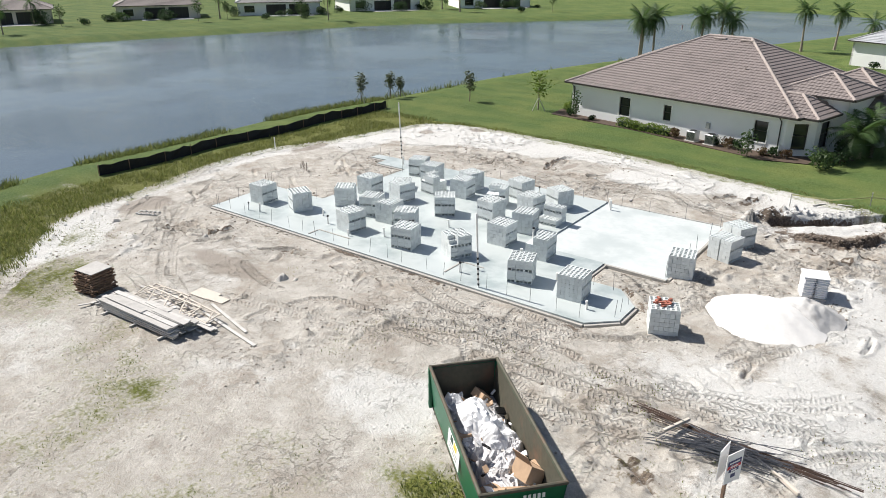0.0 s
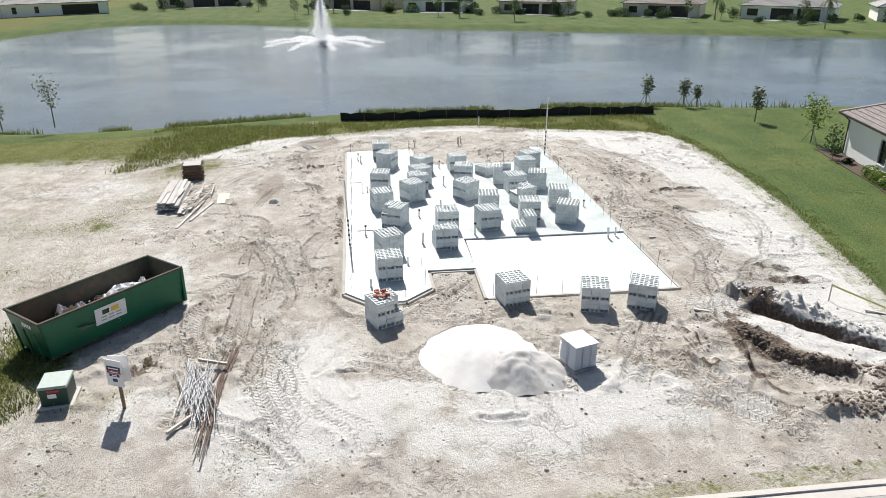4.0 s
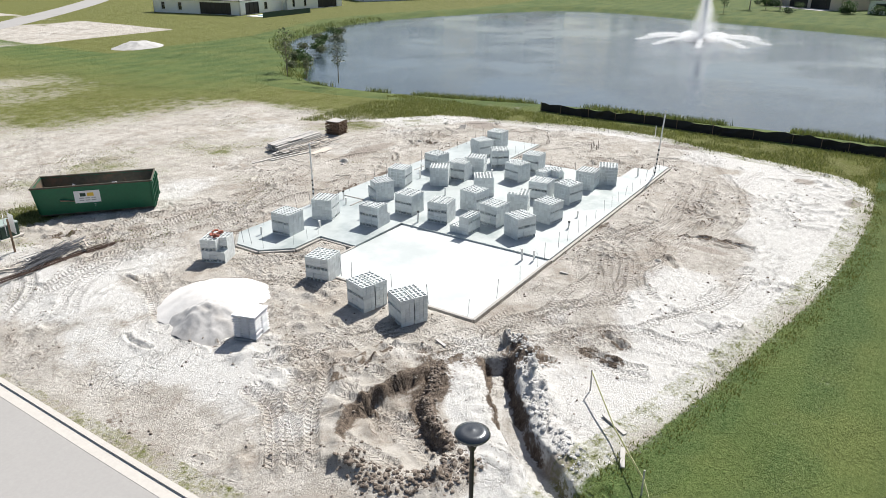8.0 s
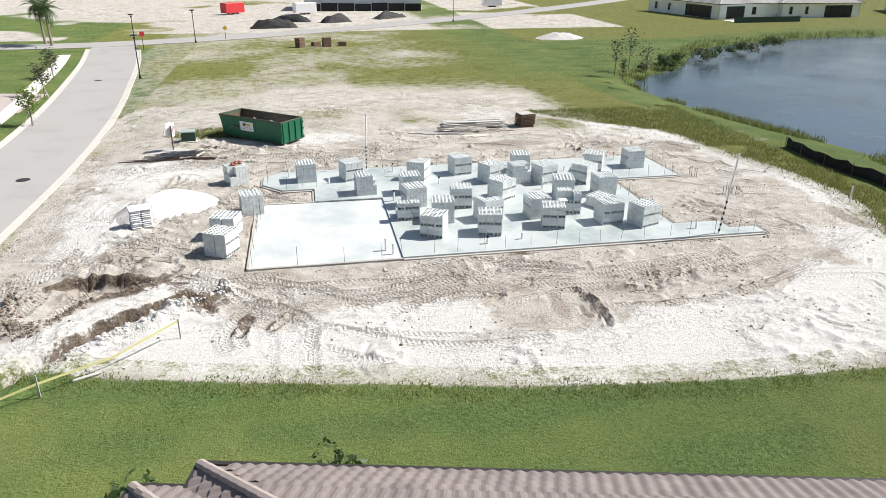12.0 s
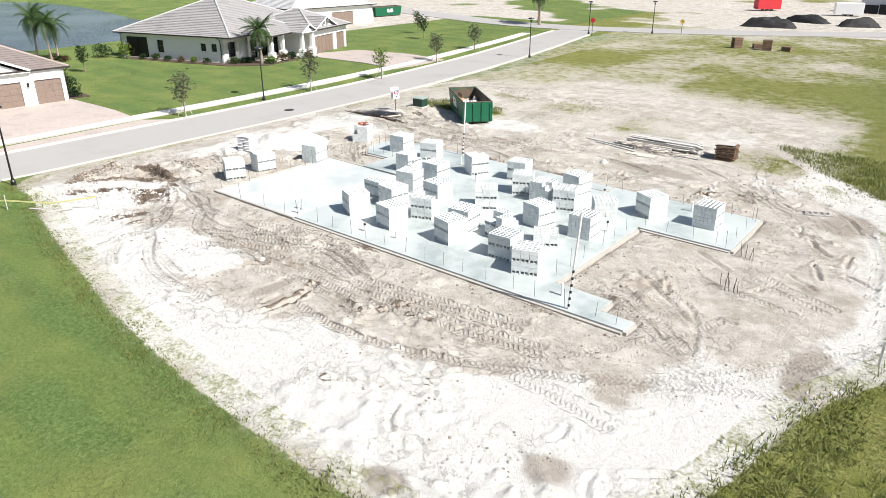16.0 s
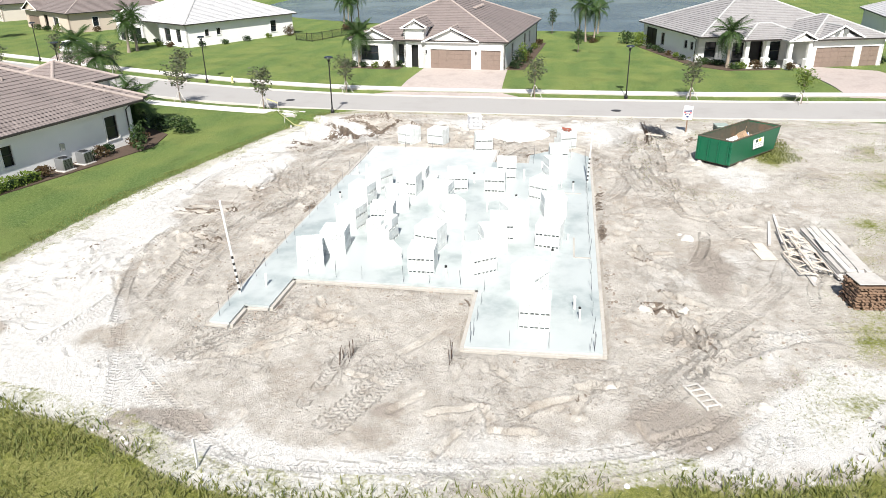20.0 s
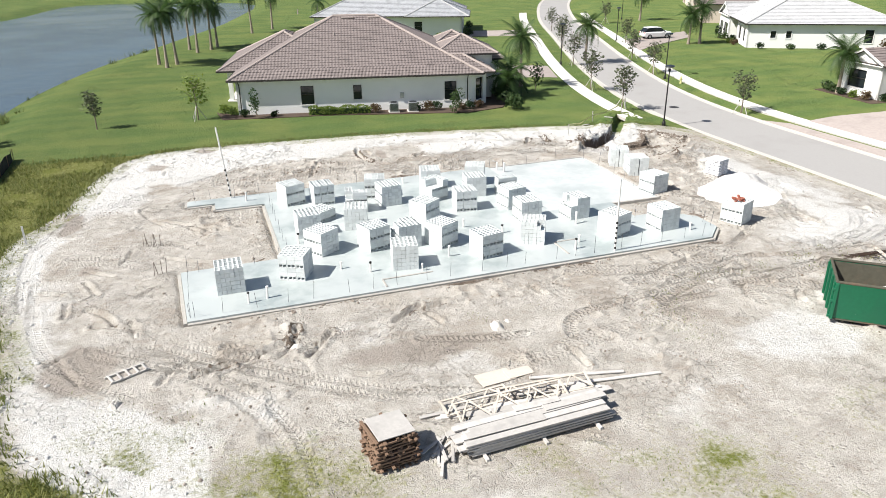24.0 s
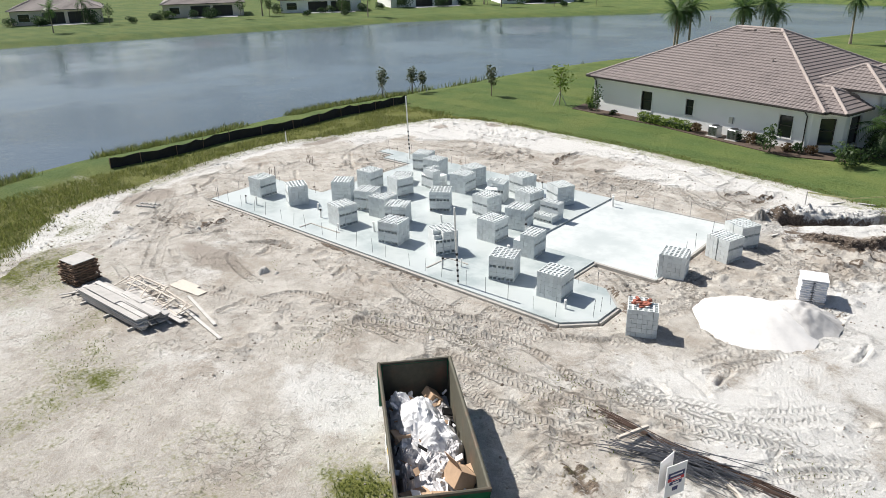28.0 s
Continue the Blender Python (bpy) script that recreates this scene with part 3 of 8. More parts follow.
# turning lines between the slab, the white strip and the trench
rut(1.0, (-9.8, 42.1), (-12.4, 42.7), (-13.6, 43.7), (-15.0, 44.3), (-17.3, 44.1), (-19.8, 43.2), (-21.0, 42.2), twin=0.5)
rut(0.9, (-9.0, 41.0), (-10.6, 41.3), (-12.3, 42.2), (-14.4, 42.1), (-16.6, 42.4), (-19.0, 41.6))
rut(0.9, (-14.0, 44.6), (-16.2, 43.3), (-18.9, 42.3), (-21.9, 41.4), (-24.7, 42.3), twin=-0.5)
rut(0.8, (-15.9, 41.9), (-18.7, 40.9), (-22.0, 41.0))
rut(0.7, (-13.6, 46.3), (-15.4, 47.5), (-17.0, 48.2), (-18.8, 48.5), (-21.5, 48.4))
rut(0.6, (-13.0, 47.7), (-14.1, 48.6), (-15.2, 49.2))
rut(1.0, (-10.1, 43.6), (-9.6, 45.0), (-9.3, 46.4), (-9.5, 47.2), twin=0.5)
rut(1.0, (-7.6, 41.6), (-9.4, 42.5), (-10.3, 43.4), (-11.6, 44.3), (-12.6, 45.9), (-12.4, 47.6))
rut(0.8, (-15.7, 45.7), (-16.8, 44.7), (-18.5, 44.1), (-20.5, 44.6))
rut(0.9, (-21.5, 42.2), (-23.8, 42.8), (-25.8, 43.4), (-29.2, 42.9), (-33.0, 42.4), twin=0.55)
rut(0.8, (-22.0, 44.0), (-26.0, 44.4), (-30.5, 44.0), (-34.5, 43.4), twin=0.55)
rut(0.8, (-24.5, 46.3), (-28.5, 46.6), (-32.5, 45.6), (-36.5, 43.8))
rut(0.9, (-17.6, 40.8), (-17.3, 42.4), (-14.3, 43.3), (-9.3, 41.4), (-6.4, 40.4))
rut(0.8, (-11.2, 40.9), (-9.1, 40.8), (-8.6, 42.0), (-10.0, 43.9))
rut(0.9, (-7.5, 37.6), (-4.9, 36.1), (-2.8, 34.8), twin=0.6)
rut(0.7, (-8.2, 27.3), (-7.6, 29.2), (-8.4, 31.2), (-7.6, 34.0))
rut(0.9, (-4.0, 36.8), (-2.4, 37.2), (-1.2, 37.8), (0.2, 39.5))
rut(0.9, (-3.8, 37.4), (-4.4, 38.8), (-4.3, 40.1))
rut(0.7, (-4.9, 24.9), (-3.5, 27.4), (-2.2, 29.8), twin=0.7)
rut(0.9, (-3.4, 35.9), (-4.9, 36.4), (-6.8, 37.5), (-8.6, 38.6), twin=0.5)
rut(0.9, (-1.1, 35.9), (-0.8, 37.3), (0.2, 38.5), (1.0, 39.3), twin=0.45)
rut(0.9, (-3.7, 36.8), (-3.0, 37.9), (-1.4, 38.7), (0.4, 40.4), twin=-0.5)
rut(0.8, (-2.7, 36.5), (-2.0, 38.2))
rut(1.0, (-2.6, 38.9), (-2.7, 40.3), (-2.4, 41.8), (-1.8, 43.2), twin=0.45)
rut(1.0, (-1.1, 40.4), (-0.9, 42.4))
rut(0.9, (-6.1, 38.5), (-7.1, 40.1), (-9.0, 41.6))
rut(0.7, (2.3, 36.3), (0.9, 36.5), (-0.6, 37.1), w=0.10)
rut(0.7, (2.1, 37.9), (0.5, 38.4), w=0.10)
# the lake end of the lot
rut(1.3, (-34.2, 34.5), (-36.3, 36.2), (-37.8, 37.5), w=0.11)
rut(1.2, (-35.3, 34.2), (-36.2, 35.7), w=0.11)
rut(1.0, (-37.1, 36.1), (-38.0, 37.3), (-38.8, 39.6), w=0.13)
rut(1.0, (-34.1, 37.0), (-36.1, 38.5), (-38.3, 40.2), twin=0.6)
rut(1.2, (-34.9, 30.3), (-36.3, 31.1), (-37.4, 31.9), w=0.13)
rut(1.0, (-34.4, 42.1), (-36.4, 42.1), (-38.1, 41.7), w=0.12)
rut(0.9, (-36.0, 32.6), (-37.3, 33.8), (-39.3, 34.1), (-40.8, 34.4))
rut(0.9, (-37.8, 31.4), (-39.1, 32.4), (-40.5, 33.0), (-41.8, 33.5), twin=0.6)
rut(1.3, (-39.7, 30.6), (-40.9, 31.5), w=0.10)
rut(1.5, (-39.2, 25.2), (-39.7, 26.5), (-40.5, 27.3), w=0.12)
rut(0.8, (-43.1, 28.2), (-43.6, 32.1), (-43.7, 34.9), (-42.6, 38.5), twin=0.7)
rut(0.7, (-38.5, 20.0), (-41.2, 23.0), (-42.4, 26.5), (-42.9, 30.8), twin=0.7)
# the way in from the street past the dumpster
rut(1.1, (-17.6, 19.6), (-15.2, 20.6), (-12.8, 20.9), twin=0.5)
rut(1.1, (-17.8, 21.8), (-15.3, 22.2), (-13.4, 22.7), (-11.0, 22.9), twin=-0.5)
rut(1.1, (-16.0, 21.0), (-13.6, 21.5), (-11.1, 22.1), (-8.6, 21.4), (-6.6, 21.3), (-4.0, 20.9))
rut(1.2, (-13.4, 19.9), (-11.0, 19.7), (-9.2, 19.8), (-6.7, 19.8), twin=0.5)
rut(1.2, (-11.6, 18.9), (-10.6, 18.2), (-9.3, 17.9), (-7.8, 18.1), (-6.4, 18.6), twin=0.45)
rut(1.0, (-13.8, 24.0), (-11.4, 23.3), (-9.2, 24.3), (-7.6, 25.6))
rut(1.0, (-6.8, 21.8), (-5.7, 21.3), (-3.9, 21.3), (-1.5, 22.2), twin=0.6)
rut(1.3, (-7.0, 17.6), (-5.9, 17.2), (-4.8, 16.4), w=0.12)
rut(0.9, (-19.7, 23.6), (-18.3, 22.8), (-16.4, 22.3), (-15.1, 22.2), twin=0.5)
rut(0.9, (-28.0, 20.2), (-27.2, 19.8), (-25.6, 19.3), (-24.1, 19.1))
rut(0.9, (-22.4, 18.4), (-22.1, 19.2), (-21.3, 19.8), (-19.9, 20.0), (-17.5, 20.2))
rut(0.8, (-18.0, 18.9), (-16.9, 19.4), (-15.2, 19.4))
rut(1.6, (-37.5, 20.4), (-37.2, 21.1), (-36.4, 21.8), w=0.13)
rut(1.6, (-38.4, 24.2), (-38.7, 25.5), w=0.13)
rut(1.8, (-33.4, 20.7), (-32.7, 21.5), (-32.4, 22.7), w=0.14)
rut(1.3, (-40.2, 21.4), (-41.1, 23.3), w=0.12)
rut(2.2, (-35.2, 22.1), (-34.7, 22.1), w=0.22)
rut(2.2, (-27.5, 22.4), (-26.2, 22.7), w=0.16)
# sharp bucket cuts
for cut in ((2.4, (-23.9, 44.6), (-24.3, 45.7), (-24.3, 47.2), (-24.1, 48.0)), (2.0, (-25.4, 44.8), (-27.1, 45.2)), (2.2, (-11.7, 44.9), (-11.1, 45.9)), (2.4, (-10.0, 44.9), (-9.8, 46.1)), (1.8, (-19.6, 45.4), (-20.6, 44.7)),
            (2.4, (-36.4, 20.5), (-33.0, 21.6)), (2.2, (-32.3, 20.4), (-31.2, 21.8)), (2.0, (-28.6, 21.8), (-27.2, 22.9)), (1.6, (-28.4, 42.7), (-27.6, 45.3)), (2.2, (-21.0, 24.0), (-20.2, 24.3)), (1.8, (-6.8, 38.2), (-3.2, 38.3)), (1.8, (-38.4, 25.0), (-40.1, 25.6))):
    rut(cut[0], *cut[1:], w=0.14)


def tracks():
    """All tyre lines: those of the plan, random sweeps round the slab and to the road, and short scrapes."""
    rng = random.Random(7)
    out = [(pts, k * 0.45 if w > 0.18 and pts[0][0] < -30 else k * 0.85, w) for pts, k, w in LINES]
    for _ in range(16):
        a0 = rng.uniform(0, 2 * math.pi)
        rx, ry = rng.uniform(15.5, 20), rng.uniform(10, 16.5)
        x, y = -23 + rx * abs(math.cos(a0)) ** 0.6 * math.copysign(1, math.cos(a0)), 32 + ry * abs(math.sin(a0)) ** 0.6 * math.copysign(1, math.sin(a0))
        h = math.atan2(ry * math.cos(a0), -rx * math.sin(a0)) + rng.gauss(0, 0.3)
        bend, pts = rng.gauss(0, 0.07), []
        for k in range(rng.randint(7, 18)):
            pts.append((x, y))
            x, y, h = x + 0.7 * math.cos(h), y + 0.7 * math.sin(h), h + bend
        out.append((pts, rng.uniform(0.2, 0.5), 0.2))
        if rng.random() < 0.6:
            out.append((along(pts, rng.choice((0.5, 1.5))), rng.uniform(0.2, 0.5), 0.2))
    for _ in range(20):
        x, y = rng.uniform(-14, -0.5), rng.uniform(15, 38)
        h = rng.gauss(0, 0.35) + (math.pi / 2 if rng.random() < 0.4 else math.pi)
        bend, pts = rng.gauss(0, 0.10), []
        for k in range(rng.randint(6, 15)):
            pts.append((x, y))
            x, y, h = x + 0.7 * math.cos(h), y + 0.7 * math.sin(h), h + bend
        out += [(pts, rng.uniform(0.3, 0.8), 0.2), (along(pts, rng.choice((0.5, 1.5))), rng.uniform(0.3, 0.7), 0.2)]
    for _ in range(120):
        x, y, h = rng.uniform(-43, -1), rng.uniform(17, 50), rng.uniform(0, 6.28)
        pts = []
        for k in range(rng.randint(3, 6)):
            pts.append((x, y))
            x, y, h = x + 0.32 * math.cos(h), y + 0.32 * math.sin(h), h + rng.gauss(0, 0.3)
        out.append((pts, rng.uniform(0.7, 1.6), 0.09))
    return out


# ---- ground: one sheet to the horizon ----
def axis(fine0, fine1, d, mid0, mid1, dm, far):
    a = list(np.arange(fine0, fine1, d))
    m = list(np.arange(mid0, fine0, dm)) + a + list(np.arange(fine1, mid1, dm))
    g, w, s = [], mid1, dm
    while w < far:
        s *= 1.35
        w += s
        g.append(w)
    h, w, s = [], mid0, dm
    while w > -far:
        s *= 1.35
        w -= s
        h.append(w)
    return np.array(h[::-1] + m + g)


def ground_height(x, y, masks=False):
    on_slab = signed(x, y, SLAB)
    lot = signed(x, y, LOT)
    pond = np.minimum(signed(x, y, POND), signed(x, y, POND_2))
    street = to_segs(x, y, ROAD)[0]
    road = np.minimum(street, to_segs(x, y, CROSS)[0])
    near = (x > -50) & (x < 4) & (y > 0) & (y < 56)
    work = step(-lot, -0.6, 1.2) * near
    off_road = step(road, 3.9, 6.0)
    n_big, n_mid, n_small = fbm(x, y, 9, 1), fbm(x, y, 2.2, 2), fbm(x, y, 0.55, 3, 3)
    z = 0.10 * (n_big - 0.5) * off_road * step(pond, 1, 8)
    z += work * off_road * (0.06 * (n_mid - 0.5) + 0.022 * (n_small - 0.5))
    ridged = np.abs(fbm(x, y, 0.75, 6, 3) - 0.5)
    z += work * off_road * (0.07 * ridged * step(fbm(x, y, 6, 19), 0.46, 0.66) + 0.012 * (vnoise(x, y, 0.25, 8) - 0.5))
    rut = np.zeros(x.shape)
    push = np.zeros(x.shape)
    sel = np.where((work > 0.05).ravel())[0]
    xs, ys = x.ravel()[sel], y.ravel()[sel]
    r_, p_, tu_, tv_, tk_ = (np.zeros(len(sel)) for _ in range(5))
    for pts, k, wd in tracks():
        px, py = [p[0] for p in pts], [p[1] for p in pts]
        loc_ = np.where((xs > min(px) - 0.6) & (xs < max(px) + 0.6) & (ys > min(py) - 0.6) & (ys < max(py) + 0.6))[0]
        if not len(loc_):
            continue
        d, s = to_segs(xs[loc_], ys[loc_], pts)
        if masks and wd > 0.18:
            edge = to_segs(xs[loc_], ys[loc_], along(pts, 0.6))[0]
            q = k * (1 - step(d, wd * 0.75, wd * 1.3))
            w_ = q > tk_[loc_]
            tk_[loc_] = np.where(w_, q, tk_[loc_])
            tu_[loc_] = np.where(w_, s, tu_[loc_])
            tv_[loc_] = np.where(w_, (0.6 - edge) / wd, tv_[loc_])
        tread = 0.35 if wd > 0.18 else 1.0
        groove = np.clip(1 - (d / wd) ** 4, 0, 1)
        r_[loc_] = np.maximum(r_[loc_], k * groove * (0.02 + 0.058 * tread))
        p_[loc_] = np.maximum(p_[loc_], k * 0.06 * np.exp(-((d - wd - 0.10) / 0.09) ** 2) * (0.3 + 1.2 * hash2(np.floor(s * 3), 1.0, 3)))
    rut.ravel()[sel], push.ravel()[sel] = r_, p_
    tread_u, tread_v, tread_k = (np.zeros(x.shape) for _ in range(3))
    tread_u.ravel()[sel], tread_v.ravel()[sel], tread_k.ravel()[sel] = tu_, tv_, tk_
    fade = step(on_slab, 0.4, 1.3) * work * off_road
    z += fade * (push * (1 - step(rut, 0.0, 0.02)) - rut)
    # clods where the ground was turned over
    clod = step(fbm(x, y, 5, 21), 0.56, 0.70) * work
    z += clod * 0.24 * (vnoise(x, y, 0.36, 9) ** 3) * step(on_slab, 0.3, 1.0) * off_road
    # spoil beside the slab, the trench, its banks and the pit by the road
    z += 0.14 * np.exp(-((on_slab - 0.7) / 0.35) ** 2) * (fbm(x, y, 1.6, 5) - 0.25) * near
    dt, st = to_segs(x, y, TRENCH)
    dt = dt + near * (0.34 * (fbm(x, y, 0.7, 85) - 0.5) + 0.12 * (vnoise(x, y, 0.22, 86) - 0.5))
    side = (x + 5) * 0.63 + (y - 45) * -0.77
    bank = np.exp(-((dt - 1.10) / 0.52) ** 2)
    lumps = 0.15 + 0.8 * fbm(x, y, 0.9, 13) + 1.3 * vnoise(x, y, 0.30, 14) ** 2
    z += near * bank * np.where(side < 0, 0.36 * np.exp(-((st - 1.4) / 1.7) ** 2) + 0.16, 0.12 * step(st, 0.5, 2.5)) * lumps
    z -= near * (0.72 * np.clip(1 - (dt / 0.50) ** 8, 0, 1) * (0.75 + 0.5 * fbm(x, y, 0.8, 17))) * step(st, -0.1, 0.5)
    dr, sr = to_segs(x, y, RIDGE)
    dr = dr + 1.0 * (fbm(x, y, 1.2, 25) - 0.5)
    ridge = np.exp(-(dr / 0.5) ** 2) * near
    z += ridge * (0.05 + 0.48 * vnoise(x, y, 0.36, 26) ** 2)
    loop = np.exp(-((to_segs(x, y, LOOP)[0] + 0.5 * (fbm(x, y, 1.1, 27) - 0.5)) / 0.34) ** 2) * near
    z += loop * (0.06 + 0.18 * fbm(x, y, 0.5, 28))
    pit = signed(x, y, PIT) + 0.45 * (fbm(x, y, 0.8, 29) - 0.5)
    z -= near * 0.40 * (1 - step(pit, -0.22, 0.0)) * step(-x, 0.2, 2.4)
    scarp = np.exp(-(pit / 0.30) ** 2) * near * step(-x - 0.45 * (y - 41), 0.6, 1.6)
    z = np.where(on_slab < 0.25, -0.12, z) * 1.0
    z = np.where(on_slab < 0.8, np.minimum(z, 0.09), z)
    z = np.where(near, np.maximum(z, -0.62), z) + verge(x, y, street) * np.where(near, step(dt, 0.3, 0.9) * 0.7 + 0.3, 1.0)
    z = np.where(near, np.maximum(z, -0.76), z)
    z = np.where(road < np.where((x < 3.6) & near, 3.60, 4.4), -0.06 + street_drop(y), z)
    # banks fall to the water
    z = z - 1.0 * (1 - step(pond, -2.5, 5.0)) - 1.6 * (1 - step(pond, -8.0, -1.0))
    if not masks:
        return z
    # masks
    mott = fbm(x, y, 3.0, 44)
    pale = 0.27 + 0.44 * (fbm(x, y, 6, 41) - 0.5) + 0.34 * (mott - 0.5)
    pale = pale + 0.52 * np.exp(-((-lot - 1.9) / 1.8) ** 2) * step(y, 43, 47) + 0.30 * np.exp(-((-lot - 1.2) / 1.3) ** 2) * (1 - step(x, -38, -34))
    for cx, cy, a, b, k in PALE:
        q = np.hypot((x - cx) / a, (y - cy) / b) + 0.9 * (fbm(x, y, 2.6, 45) - 0.5)
        pale = pale + 0.72 * k * (1 - step(q, 0.55, 1.15))
    pale = pale + 0.03 * (1 - step(y, 14, 21)) * near
    pale = pale + near * 0.85 * np.exp(-((dt - 1.2) / 0.8) ** 2) * step(st, -0.2, 0.4) - near * 0.7 * ridge - 0.4 * (1 - step(pit, 0.0, 1.0)) * near - 0.3 * loop - 0.25 * np.exp(-(on_slab / 1.3) ** 2)
    pale = pale - 0.5 * near * np.exp(-((x - 1.6) / 1.0) ** 2) * step(y, 28, 34) * (0.4 + fbm(x, y, 2.4, 47))
    soil = 0.62 * np.exp(-((on_slab - 0.40) / 0.30) ** 2) * (fbm(x, y, 2.5, 51) + 0.05) * near
    soil = soil + 0.50 * ridge * (0.2 + fbm(x, y, 0.9, 53)) + 0.62 * scarp + 0.4 * loop * fbm(x, y, 0.8, 55) + near * 0.62 * np.exp(-((dt - 0.40) / 0.20) ** 2) * (0.45 + 0.9 * fbm(x, y, 0.8, 87)) * step(st, 0.0, 0.6)
    soil = soil + 0.34 * clod * (fbm(x, y, 1.2, 57) - 0.15) * step(y, 12, 22) + 0.42 * near * step(push, 0.03, 0.08) + 0.34 * near * (rut > 0.05) * (fbm(x, y, 1.8, 58) - 0.1) + 0.34 * near * step(y, 40, 41.2) * (1 - step(y, 44, 46.5)) * (fbm(x, y, 2.2, 59) - 0.12)
    for cx, cy, a, b, k in SOIL:
        soil = soil + k * np.exp(-((x - cx) / a) ** 2 - ((y - cy) / b) ** 2) * (0.4 + fbm(x, y, 1.1, 60))
    wet = np.zeros(x.shape)
    for cx, cy, a, b in ((-40.4, 22.4, 1.8, 2.3), (-42.3, 37.8, 0.8, 2.2), (-40.8, 31.7, 0.6, 0.9), (-22.8, 46.0, 0.5, 1.6), (-34.7, 51.6, 1.0, 0.6), (-38.0, 48.5, 0.9, 0.9), (-42.4, 39.6, 0.7, 0.9), (-0.6, 49.2, 0.8, 1.2), (-3.6, 46.6, 0.35, 1.0), (-28.5, 19.5, 3.0, 1.2)):
        q = np.hypot((x - cx) / a, (y - cy) / b)
        wet = np.maximum(wet, 1 - q + 0.9 * (fbm(x, y, 1.4, 61) - 0.5))
    # turf: none on the lot, thin on the field, full on lawns and banks
    field = (y < 22) & (x < 3) & (x > -49)
    f = 0.24 + 0.40 * step(-y, -8, 16) + 0.50 * step(-x, 34, 40) + 0.34 * step(-x, 26, 44) * step(-y, -24, -6) + 1.0 * (fbm(x, y, 11, 71, 5) - 0.5) - 0.26 * np.exp(-(np.hypot((x + 14) / 16, (y - 2) / 9)) ** 2)
    thin = 0.20 * step(-lot, 15, 0) + 0.66 * (fbm(x, y, 3.6, 73, 5) - 0.36)
    for cx, cy, a, b, k in ((-21.0, 10.2, 4.5, 2.2, 0.06), (-30.5, 11.4, 2.0, 1.5, 0.08), (-34.6, 14.5, 1.8, 1.2, 0.28), (-34.8, 12.0, 2.0, 1.6, 0.25), (-21.2, 13.6, 1.6, 1.2, 0.08), (-16.5, 10.6, 3.0, 1.6, 0.10), (-25.6, 17.8, 1.8, 0.8, 0.2)):
        thin = thin + k * np.exp(-((x - cx) / a) ** 2 - ((y - cy) / b) ** 2)
    turf = np.where(lot < 0, np.where(y < 21, thin * (1 - step(y, 16, 21)), 0.0), 0.8)
    turf = np.where(field & (lot >= 0), f, turf)
    turf = np.where((lot > -1.2) & (lot < 1.2), np.maximum(turf * step(lot, -1.0, 0.6), 0.36 * (y > 22)), turf)
    dump = np.hypot((x + 7.6) / 3.6, (y - 12.6) / 1.7)
    turf = np.where(near, np.maximum(turf, 1.15 * np.exp(-dump ** 2 * 0.9) * (0.35 + fbm(x, y, 1.8, 77))), turf)
    turf = np.where((y < 2) & (x > 3) & (x < 9), 0.5, turf)
    far_sand = step(fbm(x, y, 26, 79), 0.28, 0.42) * (((y < -64) & (x > -75)) | ((x > 25) & (y < -56)) | ((x > 44) & (x < 60) & (y < -18)))
    turf = turf - 0.9 * far_sand
    mown = np.where((lot > 0) & (pond > -1), 1.0, 0.0)
    weedy = ((x > -47.6) & (x < -30) & (y < 52.5) & (y > -60)) | ((x > -47.5) & (x < 3) & (y < 23)) | (np.hypot((x + 15) / 22, (y + 30) / 25) < 1)
    mown = np.where(weedy & (lot > -2), 0.0, mown)
    mown = np.where((y < -45) & (x < 20), step(-y, 95, 60) * 0.3 * 0, mown)
    mown = np.where(field, np.clip((x + 30) / -14, 0, 1) * step(-y, 2, 16), mown)
    mown = np.where((pond < 6.5) & (pond > -2), np.maximum(mown, 0.9), mown)
    return z, np.clip(pale, 0, 1), np.clip(soil, 0, 1), np.clip(wet, 0, 1), np.clip(turf, 0, 1), mown, tread_u, tread_v, tread_k * step(on_slab, 0.2, 0.6) * work


def build_ground():
    gx = axis(-46, 3.7, 0.10, -190, 110, 1.3, 3000)
    gy = axis(3.0, 54, 0.10, -130, 235, 1.3, 3000)
    X, Y = np.meshgrid(gx, gy)
    Z, pale, soil, wet, turf, mown, tu, tv, tk = ground_height(X, Y, True)
    ny, nx = X.shape
    co = np.stack([X, Y, Z], -1).reshape(-1, 3).astype(np.float32)
    i = (np.arange(ny - 1)[:, None] * nx + np.arange(nx - 1)[None, :]).ravel()
    quads = np.stack([i, i + 1, i + nx + 1, i + nx], -1).astype(np.int32)
    me = bpy.data.meshes.new("ground")
    me.vertices.add(len(co))
    me.vertices.foreach_set("co", co.ravel())
    me.loops.add(quads.size)
    me.loops.foreach_set("vertex_index", quads.ravel())
    me.polygons.add(len(quads))
    me.polygons.foreach_set("loop_start", np.arange(0, quads.size, 4, dtype=np.int32))
    me.polygons.foreach_set("use_smooth", np.ones(len(quads), bool))
    me.update(calc_edges=True)
    for name, a in (("pale", pale), ("soil", soil), ("wet", wet), ("turf", turf), ("mown", mown), ("tread_u", tu), ("tread_v", tv), ("tread_k", tk)):
        me.attributes.new(name, "FLOAT", "POINT").data.foreach_set("value", a.ravel().astype(np.float32))
    me.materials.append(M_GROUND)
    tagged(new("ground", me), "rutted pale sand lot with weedy field and mown lawns", "ground", "", "structure")


